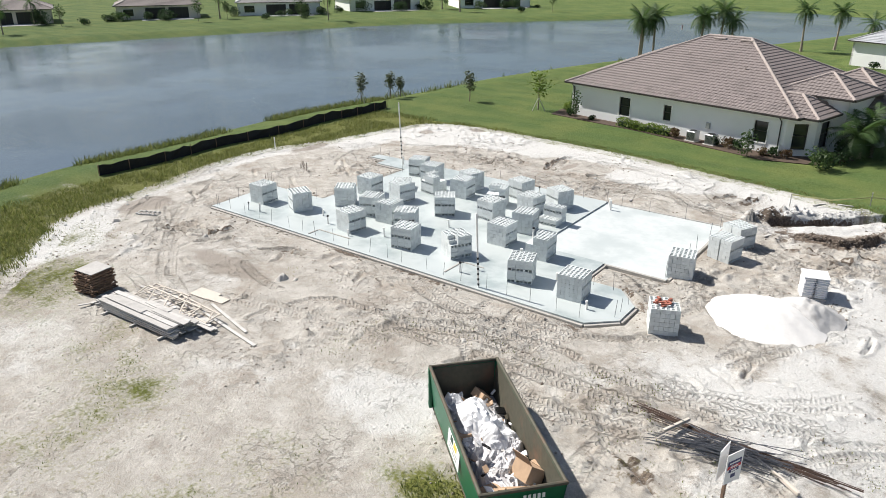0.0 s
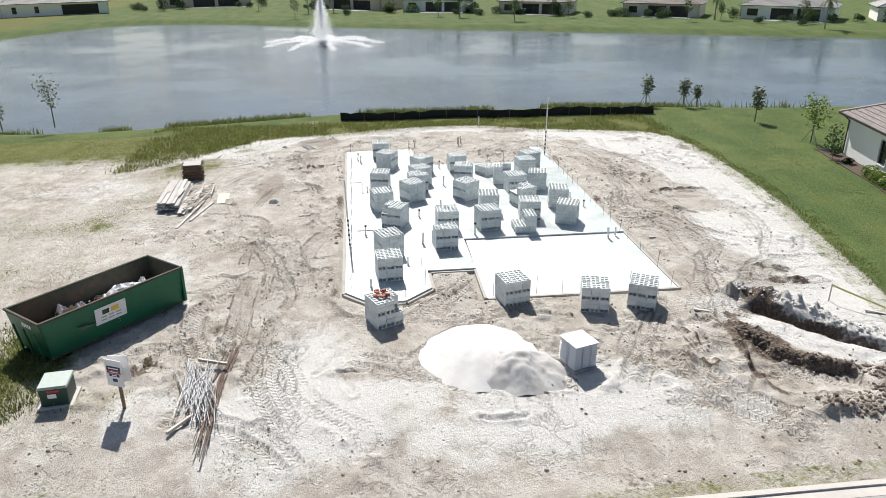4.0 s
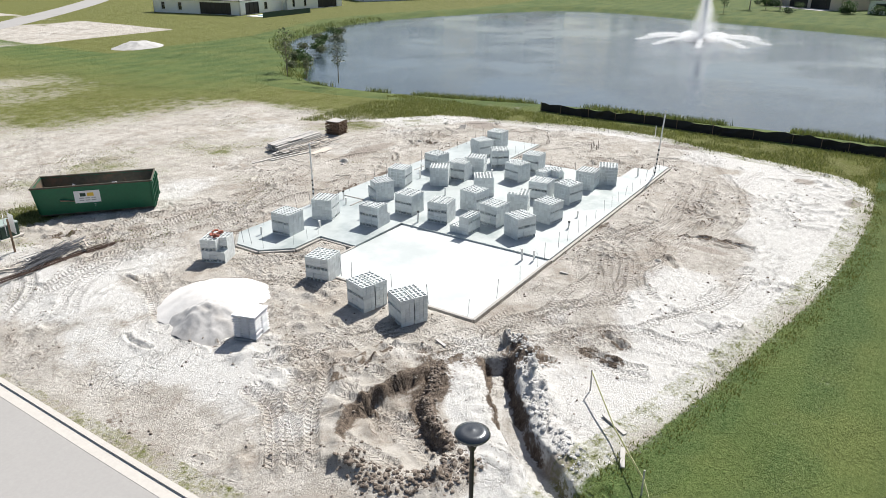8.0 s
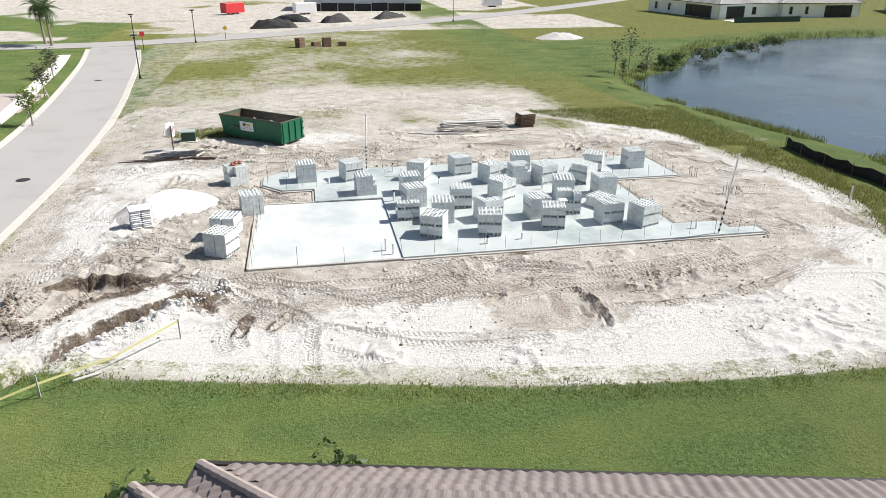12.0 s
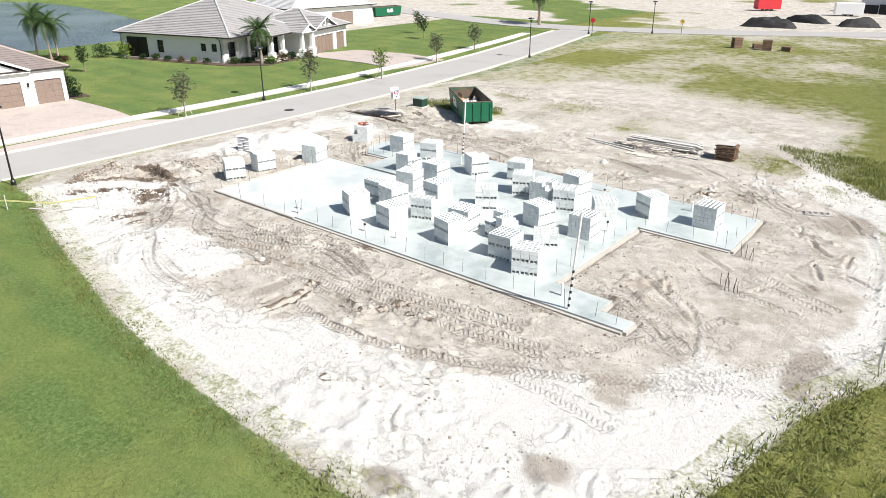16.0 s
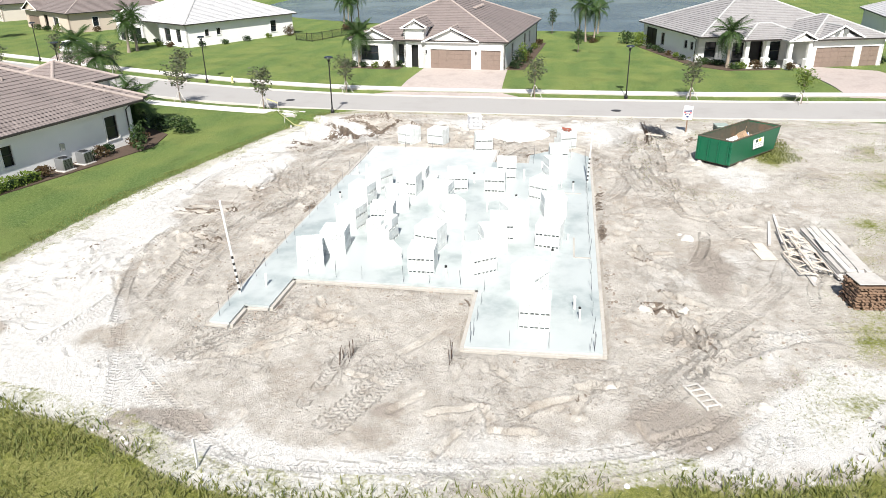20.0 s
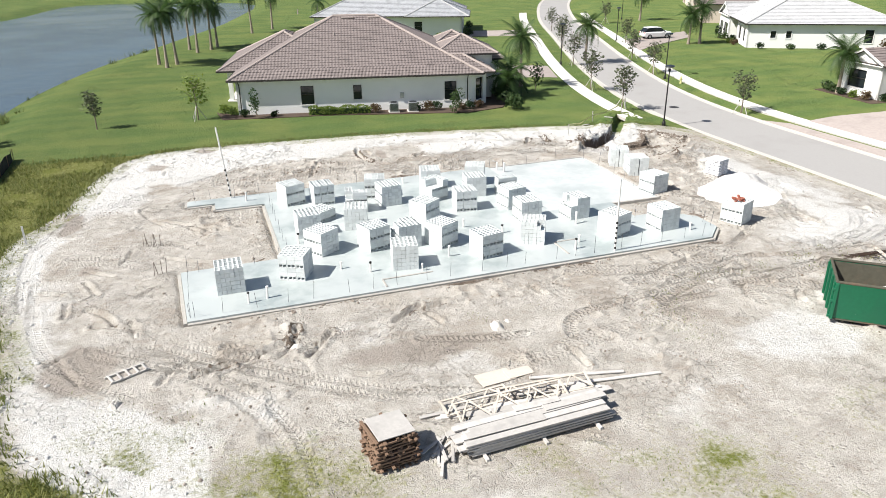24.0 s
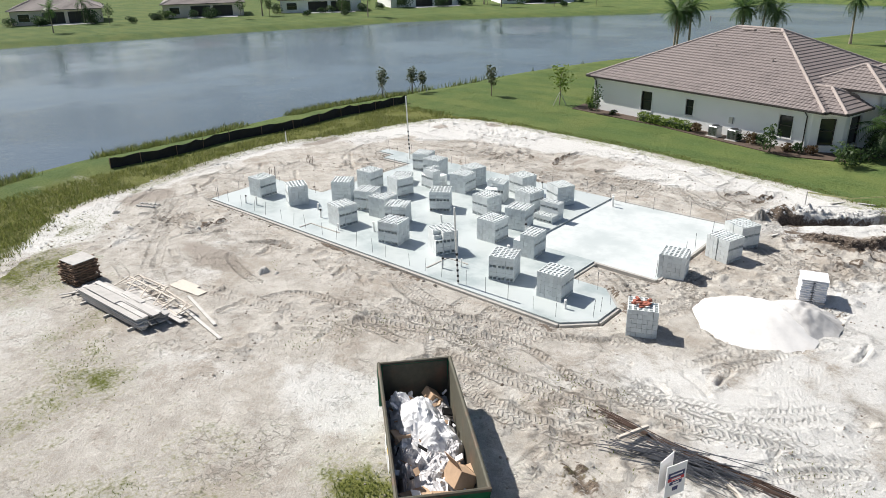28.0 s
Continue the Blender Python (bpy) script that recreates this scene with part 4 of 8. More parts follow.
build_ground()
g = G()
g.add([(-190, -60, WATER), (0, -60, WATER), (0, 240, WATER), (-190, 240, WATER)], [(0, 1, 2, 3)])
structure("water", g, M_WATER, "rippled dark blue pond water reflecting the sky", "water")
g = G()
g.add([(56, -30, WATER), (240, -30, WATER), (240, 110, WATER), (56, 110, WATER)], [(0, 1, 2, 3)])
structure("water", g, M_WATER, "blue water of the lake behind the houses", "water")


# ---- roads, kerbs, sidewalks ----
def ribbon(line, a, b, z0, z1, g=None, fall=None):
    """A strip between two offsets of a line, with thickness."""
    g = g or G()
    L, R = along(line, a), along(line, b)
    n = len(line)
    d = [float(v) for v in (fall or street_drop)(np.array([p[1] for p in line]))] if fall is not False else [0.0] * n
    g.add([(x, y, z1 + h) for (x, y), h in zip(L, d)] + [(x, y, z1 + h) for (x, y), h in zip(R, d)] + [(x, y, z0 + h) for (x, y), h in zip(L, d)] + [(x, y, z0 + h) for (x, y), h in zip(R, d)],
          [q for i in range(n - 1) for q in ((i, n + i, n + i + 1, i + 1), (2 * n + i, i, i + 1, 2 * n + i + 1), (n + i, 3 * n + i, 3 * n + i + 1, n + i + 1))])
    return g


structure("road", ribbon(ROAD, -3.15, 3.15, -0.3, 0.02), M_ROAD, "pale grey concrete street curving past the lots", "road")
structure("road", ribbon(CROSS, -3.3, 3.3, -0.3, 0.012), M_ROAD, "pale grey concrete cross street by the field", "road")


def kerb(line, side, lo, hi, cuts=()):
    """Gutter and rounded kerb on one side, left out between cuts."""
    pts = [p for p in line if lo <= p[1] <= hi]
    a, b, c = 3.15 * side, 3.55 * side, 3.75 * side
    g = ribbon(pts, min(a, b), max(a, b), -0.3, 0.028)
    g = ribbon(pts, min(b, c), max(b, c), -0.3, 0.085, g)
    structure("kerb", g, M_KERB, "low concrete kerb and gutter along the street", "kerb")


kerb(ROAD, 1, -46, 205)
kerb(ROAD, -1, -44, 205)
dense = []
for p, q in zip(ROAD, ROAD[1:]):
    dense += [(p[0] + (q[0] - p[0]) * k / 3, p[1] + (q[1] - p[1]) * k / 3) for k in range(3)]


def sidewalk(off, lo, hi, label):
    """A sidewalk of square concrete panels, each laid apart by a narrow joint."""
    pts, run = [p for p in dense if lo <= p[1] <= hi], 0.0
    line = along(pts, off)
    rest = 0.86 * float(1 - step(np.array(abs(off)), 3.9, 10.0))
    walkway = tagged(part("sidewalk", ribbon(line, -0.74, 0.74, -0.2, 0.012, fall=lambda ys: rest * street_drop(ys)), M_KERB), label, "sidewalk", "", "structure")
    me = G().box((0, 0, 0.03), (1.5, 1.56, 0.06), bev=0.012).data("panel", M_WALK)
    d, want = 0.0, 0.8
    for a, b in zip(line, line[1:]):
        L = math.dist(a, b)
        while want <= d + L:
            t = (want - d) / L
            yaw = math.degrees(math.atan2(b[1] - a[1], b[0] - a[0])) - 90
            part("panel", me, M_WALK, walkway, m=pose(a[0] + (b[0] - a[0]) * t, a[1] + (b[1] - a[1]) * t, rest * float(street_drop(a[1])) + 0.035, 0, 0, yaw))
            want += 1.575
        d += L


sidewalk(6.1, -40, 140, "pale concrete sidewalk before the finished houses")
sidewalk(-6.7, 48.6, 140, "pale curving concrete sidewalk beside the lawn")


# ---- the fresh slab ----
SLAB_MAIN = [(-36.5, 24.6), (-11.05, 24.5), (-9.9, 25.6), (-9.9, 27.2), (-11.1, 28.5), (-13.05, 28.5), (-13.05, 30.9), (-17.0, 30.9), (-17.0, 39.95), (-36.2, 39.95), (-36.25, 39.1), (-34.7, 39.1),
             (-34.7, 38.05), (-31.95, 38.0), (-31.95, 29.65), (-36.7, 29.65)]
slab = thing("house_slab", pose(0, 0, 0), "fresh pale concrete house slab with recessed garage bay", "slab")
part("main_floor", G().prism(SLAB_MAIN, -0.25, 0.10), M_SLAB, slab)
part("garage_floor", G().prism([(-16.99, 31.0), (-9.85, 30.85), (-9.75, 39.93), (-16.99, 39.93)], -0.25, 0.015), M_SLAB_DRY, slab, "garage bay floor set a step lower")


def edge_curb(a, b, w=0.16, z0=-0.25, z1=0.115, name="edge_strip"):
    d = Vector((b[0] - a[0], b[1] - a[1]))
    rz = math.degrees(math.atan2(d.y, d.x))
    part(name, G().box((d.length / 2, 0, (z0 + z1) / 2), (d.length - 0.01, w, z1 - z0), bev=0.012), M_FORM, slab, m=pose(a[0], a[1], 0, 0, 0, rz))


for a, b in zip(SLAB_MAIN, SLAB_MAIN[1:] + SLAB_MAIN[:1]):
    if (a, b) not in (((-13.05, 30.9), (-17.0, 30.9)), ((-17.0, 30.9), (-17.0, 39.95))):
        d = Vector((b[0] - a[0], b[1] - a[1])).normalized()
        o = Vector((d.y, -d.x)) * 0.085
        edge_curb((a[0] + o.x, a[1] + o.y), (b[0] + o.x, b[1] + o.y), 0.15, -0.25, 0.03)
for a, b in (((-17.0, 39.98), (-9.7, 39.98)), ((-9.72, 39.95), (-9.72, 30.9)), ((-13.05, 30.86), (-9.8, 30.8))):
    edge_curb(a, b, 0.14, -0.25, 0.06, "garage_edge")
# the shallow recesses for showers and sliding doors
for x0, y0, x1, y1 in ((-28.1, 24.75, -25.7, 25.6), (-18.9, 25.1, -17.6, 26.7)):
    part("recess_lip", G().box(((x0 + x1) / 2, y1, 0.115), (x1 - x0, 0.09, 0.035), bev=0.008).box((x0, (y0 + y1) / 2, 0.115), (0.09, y1 - y0 - 0.1, 0.035), bev=0.008), M_FORM, slab)


# ---- pallets of concrete blocks ----
def block_mesh(L=0.39, W=0.19, H=0.19):
    """A hollow block, its two cores open along z."""
    g, x, y, z = G(), L / 2, W / 2, H / 2
    w = 0.032
    xs = [-x, -x + w, -w / 2, w / 2, x - w, x]
    ys = [-y, -y + w, y - w, y]
    holes = {(1, 1), (3, 1)}
    vs, fs, idx = [], [], {}

    def V(i, j, k):
        key = (i, j, k)
        if key not in idx:
            idx[key] = len(vs)
            vs.append((xs[i], ys[j], z if k else -z))
        return idx[key]

    for i in range(5):
        for j in range(3):
            if (i, j) not in holes:
                fs.append((V(i, j, 1), V(i + 1, j, 1), V(i + 1, j + 1, 1), V(i, j + 1, 1)))
                fs.append((V(i, j + 1, 0), V(i + 1, j + 1, 0), V(i + 1, j, 0), V(i, j, 0)))
    for i, j in holes:
        c = [(i, j), (i + 1, j), (i + 1, j + 1), (i, j + 1)]
        for a, b in zip(c, c[1:] + c[:1]):
            fs.append((V(*b, 0), V(*a, 0), V(*a, 1), V(*b, 1)))
    for a, b in (((0, 0), (5, 0)), ((5, 0), (5, 3)), ((5, 3), (0, 3)), ((0, 3), (0, 0))):
        fs.append((V(*a, 0), V(*b, 0), V(*b, 1), V(*a, 1)))
    return G().add(vs, fs).data("block", M_BLOCK)


BLOCK = block_mesh()
B = 0.199


def block_stack(x, y, yaw, z=0.10, gone=(), split=0.0, layers=6, seed=0, label="pallet cube of pale grey hollow concrete blocks"):
    """Six courses of hollow blocks; the first and fourth lie on their sides for the fork, so that their cores show on two faces."""
    rng = random.Random(seed)
    st = thing("block_stack", pose(x, y, z, 0, 0, yaw), label, "concrete blocks", "block stacks on the building site")
    for k in range(layers):
        for j in range(6):
            for i in range(3):
                inner = i == 1 and 0 < j < 5 and 0 < k < layers - 1 and not gone
                if inner or (i, j, k) in gone:
                    continue
                py = (i - 1) * 0.402 + rng.uniform(-0.004, 0.004)
                px = (j - 2.5) * B + rng.uniform(-0.004, 0.004) + (split if j > 2 else -split) * (0.6 + 0.1 * k)
                a = 90 + rng.uniform(-0.8, 0.8)
                tip = 90 if k in (0, 3) else 0
                m = pose(px, py, B * (k + 0.5), 0, 0, a) @ pose(0, 0, 0, tip, 0, 0)
                part("block", BLOCK, M_BLOCK, st, m=m)
    return st


def broken(*boxes):
    return {(i, j, k) for (i0, i1, j0, j1, k0, k1) in boxes for i in range(i0, i1 + 1) for j in range(j0, j1 + 1) for k in range(k0, k1 + 1)}


HALF = broken((0, 2, 0, 5, 3, 5))
STEP = broken((0, 2, 0, 2, 2, 5), (0, 2, 3, 5, 5, 5))
CORNER = broken((2, 2, 0, 1, 5, 5), (2, 2, 0, 0, 4, 4))
STACKS = [(-34.6, 27.15, 0), (-31.65, 27.5, 62), (-30.05, 29.85, 35), (-30.3, 32.4, 2), (-30.4, 37.7, 110), (-28.7, 37.0, 94), (-27.7, 32.5, 166), (-27.5, 29.5, 110),
          (-26.7, 26.8, 170), (-25.5, 37.1, 75), (-25.1, 35.5, 5), (-24.0, 32.1, 124), (-24.2, 28.7, 118), (-22.6, 26.7, 102), (-21.9, 37.5, 78), (-21.3, 33.05, 83),
          (-19.85, 35.2, 172), (-19.0, 37.25, 65), (-18.65, 32.5, 10), (-18.75, 30.2, 0), (-15.45, 26.75, 110), (-12.6, 26.6, 5)]
for n, (x, y, a) in enumerate(STACKS):
    block_stack(x, y, a, seed=n)
OPENED = "pallet of grey hollow blocks partly taken down"
block_stack(-29.3, 34.4, 122, gone=HALF, seed=40, label="half-height pallet of grey hollow concrete blocks")
block_stack(-27.1, 35.05, 80, gone=CORNER | broken((0, 1, 3, 5, 4, 5)), seed=41, label=OPENED)
block_stack(-25.9, 29.2, 5, gone=CORNER, seed=42, label=OPENED)
block_stack(-22.35, 35.4, 110, gone=broken((1, 2, 0, 2, 4, 5)), seed=43, label=OPENED)
block_stack(-18.0, 34.45, 89, gone=STEP, seed=44, label=OPENED)
block_stack(-16.1, 29.75, 4, gone=broken((0, 1, 0, 1, 4, 5), (2, 2, 0, 0, 3, 5)), seed=45, label=OPENED)
block_stack(-19.75, 27.35, 151, gone=CORNER, seed=46, label=OPENED)
block_stack(-8.4, 37.6, -27, 0.0, split=0.02, seed=47, label="pallet of grey hollow blocks standing on bare sand")
block_stack(-8.45, 35.4, -15, 0.0, split=0.035, seed=48, label="pallet of grey hollow blocks leaning apart on sand")
block_stack(-9.5, 31.95, 12, 0.0, seed=49, label="pallet of grey hollow blocks standing on bare sand")

# the tall pallet by the porch, with red bricks on top
st = block_stack(-8.25, 26.15, 25, 0.0, gone=broken((2, 2, 4, 5, 3, 5)), seed=50, label="leaning pallet of grey blocks by the porch corner")
rng = random.Random(5)
bricks = thing("brick_heap", pose(-8.3, 26.05, 6 * B, 0, 0, 20), "loose red clay bricks heaped on a block pallet", "bricks")
me = G().box((0, 0, 0), (0.2, 0.095, 0.06), bev=0.004).data("brick", M_BRICK)
for k in range(16):
    part("brick", me, M_BRICK, bricks, m=pose(rng.uniform(-0.3, 0.3), rng.uniform(-0.25, 0.25), 0.032 + 0.062 * (k // 6), 0, 0, rng.uniform(0, 180)))


# ---- heaps and bags ----
def heap(name, x, y, rx, ry, h, material, label, category, seed=0, rough=0.12, n=44, power=1.0):
    vs, fs = [], []
    xs = np.array([[(i / n * 2 - 1) for i in range(n + 1)] for j in range(n + 1)])
    ys = xs.T
    r = np.hypot(xs, ys) * (1 + 0.22 * (fbm(np.arctan2(ys, xs) * 2 + 9, ys * 0 + seed, 1.0, seed) - 0.5))
    z = h * np.clip(1 - r, -0.2, 1) ** 1 if power == 1 else h * np.sign(1 - r) * np.abs(1 - r) ** power
    z = z * (1 - 0.25 * np.exp(-(r / 0.28) ** 2)) + rough * (fbm(xs * rx, ys * ry, 0.8, seed + 3) - 0.5) * np.clip(1.1 - r, 0, 1) + 0.0
    g = G()
    vs = [(xs[j, i] * rx, ys[j, i] * ry, z[j, i]) for j in range(n + 1) for i in range(n + 1)]
    fs = [(j * (n + 1) + i, j * (n + 1) + i + 1, (j + 1) * (n + 1) + i + 1, (j + 1) * (n + 1) + i) for j in range(n) for i in range(n)]
    ob = part(name, g.add(vs, fs), material, smooth=True, m=pose(x, y, -0.02))
    return tagged(ob, label, category)


heap("sand_heap", -5.0, 29.7, 2.5, 2.4, 1.15, M_SANDW, "heap of clean white mason sand on bare ground", "sand heap", 3, 0.22)
heap("spoil_heap", -3.75, 30.9, 1.7, 1.8, 1.0, M_SPOIL, "grey clodded spoil dumped against the sand heap", "soil heap", 8, 0.75)

bags = thing("bag_pallet", pose(-3.85, 33.25, 0.0, 0, 0, 18), "wrapped pallet of white cement bags on sand", "cement bags")
part("pallet", G().box((0, 0, 0.05), (1.12, 1.0, 0.10), bev=0.01), M_WOOD, bags)
me = None
for k in range(9):
    for j in range(3):
        for i in range(2):
            if me is None:
                gb = G()
                prof = [(-0.0, -0.045), (0.05, -0.055), (0.05, 0.055), (0.0, 0.045)]
                vs, n = [], 9
                for a in range(n + 1):
                    for b in range(n + 1):
                        u, v = a / n * 2 - 1, b / n * 2 - 1
                        vs.append((0.27 * u, 0.17 * v, 0.058 * (1 - u ** 6) * (1 - v ** 6) ** 0.5))
                for a in range(n + 1):
                    for b in range(n + 1):
                        u, v = a / n * 2 - 1, b / n * 2 - 1
                        vs.append((0.27 * u, 0.17 * v, -0.058 * (1 - u ** 6) * (1 - v ** 6) ** 0.5))
                N = (n + 1) ** 2
                q = [(a * (n + 1) + b, (a + 1) * (n + 1) + b, (a + 1) * (n + 1) + b + 1, a * (n + 1) + b + 1) for a in range(n) for b in range(n)]
                me = gb.add(vs, q + [tuple(N + i for i in reversed(f)) for f in q]).data("bag", M_BAG, True)
            if k in range(1, 8) and j == 1 and i == 9:
                continue
            m = pose((i - 0.5) * 0.53 + rng.uniform(-0.02, 0.02), (j - 1) * 0.335 + rng.uniform(-0.015, 0.015), 0.155 + k * 0.107, 0, 0, rng.uniform(-2.5, 2.5))
            part("bag", me, M_BAG, bags, m=m)
part("top_sheet", G().box((0, 0, 1.105), (1.12, 1.04, 0.02), bev=0.015), M_BAG, bags, "crumpled white plastic top sheet")


# ---- roll-off dumpster ----
def dumpster(m, full=True, label=""):
    d = thing("roll_off_dumpster", m, label, "dumpster", "roll-off dumpsters")
    L, W, H, t = 6.35, 2.42, 1.55, 0.07
    base = 0.22
    for s in (-1, 1):
        # long walls lean out a little towards the top
        g = G()
        y0, y1 = s * (W / 2 - 0.12), s * W / 2
        g.add([(-L / 2 + 0.25, y0, base), (L / 2, y0, base), (L / 2, y1, base + H), (-L / 2, y1, base + H), (-L / 2 + 0.25, y0 - s * t, base), (L / 2, y0 - s * t, base), (L / 2, y1 - s * t, base + H), (-L / 2, y1 - s * t, base + H)],
              [(0, 1, 2, 3), (7, 6, 5, 4), (3, 2, 6, 7), (0, 4, 5, 1), (1, 5, 6, 2), (0, 3, 7, 4)])
        side = part("side_wall", g, M_GREEN, d)
        part("liner", G().add([(-L / 2 + 0.3, y0 - s * (t + 0.006), base), (L / 2 - 0.02, y0 - s * (t + 0.006), base), (L / 2 - 0.02, y1 - s * (t + 0.006), base + H - 0.04), (-L / 2 + 0.06, y1 - s * (t + 0.006), base + H - 0.04)], [(0, 1, 2, 3)]), M_GREEN_IN, side, "scraped rusty inner face")
        part("top_rail", G().tube([(-L / 2, y1 - s * 0.04, base + H + 0.03), (L / 2, y1 - s * 0.04, base + H + 0.03)], 0.06, 8), M_GREEN_IN, d, "scuffed rusty top rail")
        part("skid_rail", G().box((0, s * 0.62, 0.11), (L - 0.5, 0.1, 0.22), bev=0.01), M_STEEL, d)
        # sign panel on the side
        sg = part("side_sign", G().box((0, 0, 0), (1.35, 0.012, 0.72)), M_SIGN, d, "white company sign board", m=pose(-0.35, (y0 + y1) / 2 + s * 0.05, base + H * 0.60, -s * 4.4, 0, 0 if s < 0 else 180))
        for k, (cx, wd, mm) in enumerate(((-0.22, 0.30, M_CABINET), (0.18, 0.34, M_YELLOW))):
            part("emblem_block", G().box((cx, -0.009, 0.13), (wd, 0.006, 0.2)), mm, sg)
        for k in range(2):
            for i in range(3):
                part("text_bar", G().box((-0.32 + 0.32 * i, -0.009, -0.08 - 0.13 * k), (0.24, 0.005, 0.055)), M_GALV, sg)
    # blunt end with uprights, and the hinged door end
    part("front_wall", G().add([(-L / 2 + 0.25, -W / 2 + 0.12, base), (-L / 2 + 0.25, W / 2 - 0.12, base), (-L / 2, W / 2, base + H), (-L / 2, -W / 2, base + H), (-L / 2 + 0.32, -W / 2 + 0.12, base), (-L / 2 + 0.32, W / 2 - 0.12, base), (-L / 2 + 0.07, W / 2, base + H), (-L / 2 + 0.07, -W / 2, base + H)],
                               [(3, 2, 1, 0), (4, 5, 6, 7), (2, 3, 7, 6), (0, 1, 5, 4), (1, 2, 6, 5), (3, 0, 4, 7)]), M_GREEN, d)
    part("liner", G().add([(-L / 2 + 0.33, -W / 2 + 0.2, base), (-L / 2 + 0.33, W / 2 - 0.2, base), (-L / 2 + 0.08, W / 2 - 0.08, base + H - 0.04), (-L / 2 + 0.08, -W / 2 + 0.08, base + H - 0.04)], [(0, 1, 2, 3)]), M_GREEN_IN, d, "scraped rusty inner face")
    part("end_rail", G().tube([(-L / 2, -W / 2, base + H + 0.03), (-L / 2, W / 2, base + H + 0.03)], 0.06, 8), M_GREEN_IN, d)
    for k in range(3):
        part("front_rib", G().box((-L / 2 + 0.06, (k - 1) * 0.75, base + H / 2), (0.08, 0.08, H), bev=0.01, m=pose(0, 0, 0, 0, -8.2, 0)), M_GREEN, d, m=pose(0.14, 0, 0.0))
    for k in range(5):
        part("number_bar", G().box((-L / 2 + 0.0, -0.55 + 0.13 * k, base + H * 0.84), (0.01, 0.08, 0.15)), M_SIGN, d, m=pose(-0.012, 0, 0))
    door = part("rear_door", G().box((L / 2 - 0.04, 0, base + H / 2), (0.07, W - 0.1, H), bev=0.01), M_GREEN, d)
    part("liner", G().box((L / 2 - 0.085, 0, base + H / 2), (0.012, W - 0.3, H - 0.06)), M_GREEN_IN, door, "scraped rusty inner face")
    part("door_rail", G().tube([(L / 2 - 0.04, -W / 2, base + H + 0.03), (L / 2 - 0.04, W / 2, base + H + 0.03)], 0.055, 8), M_GREEN_IN, door)
    for k in range(4):
        part("door_rib", G().box((L / 2 + 0.035, -1.05 + 0.7 * k, base + H / 2), (0.08, 0.09, H - 0.1), bev=0.01), M_GREEN, door)
    for z in (0.35, 1.0, 1.5):
        part("hinge", G().box((L / 2 + 0.03, W / 2 - 0.02, z), (0.14, 0.1, 0.12), bev=0.02), M_GREEN, door)
    for s in (-1, 1):
        part("corner_post", G().box((L / 2 - 0.06, s * (W / 2 - 0.03), base + H / 2), (0.14, 0.12, H), bev=0.02), M_GREEN, d)
    part("floor_plate", G().box((0.1, 0, base - 0.03), (L - 0.3, W - 0.2, 0.06)), M_GREEN_IN, d)
    for x in (-2.4, 2.7):
        for s in (-1, 1):
            part("roller", G().tube([(x, s * 0.78 - 0.08, 0.1), (x, s * 0.78 + 0.08, 0.1)], 0.1, 12), M_STEEL, d)
    return d


DUMP = pose(-9.34, 14.54, 0.0, 0, 0, 139.3)
dumpster(DUMP, True, "green steel roll-off dumpster, rust-streaked, heaped with trash")


def crumple(name, m, sx, sy, sz, material, label, category, seed, n=14, tall=0.0):
    """A crumpled lump: a rounded mound with soft billows and sharp folds."""
    rg = random.Random(seed)
    u, v = np.meshgrid(np.linspace(-1, 1, n + 1), np.linspace(-1, 1, n + 1), indexing="ij")
    r = np.maximum(np.abs(u), np.abs(v)) * 0.5 + np.hypot(u, v) * 0.5
    fold = np.abs(vnoise(u + seed, v * 1.3, 0.45, seed) - 0.5) * 2
    h = np.clip(1 - r ** 3, -0.05, 1) * (0.45 + 0.75 * vnoise(u * 1.0 + 3, v + seed, 0.55, seed) + 0.25 * fold)
    vs = [(sx / 2 * (a + rg.uniform(-0.5, 0.5) / n), sy / 2 * (b + rg.uniform(-0.5, 0.5) / n), sz * (c + rg.uniform(-0.05, 0.05))) for a, b, c in zip(u.ravel().tolist(), v.ravel().tolist(), h.ravel().tolist())]
    fs = [(a * (n + 1) + b, (a + 1) * (n + 1) + b, (a + 1) * (n + 1) + b + 1, a * (n + 1) + b + 1) for a in range(n) for b in range(n)]
    ob = part(name, G().add(vs, fs), material, m=m)
    return tagged(ob, label, category)


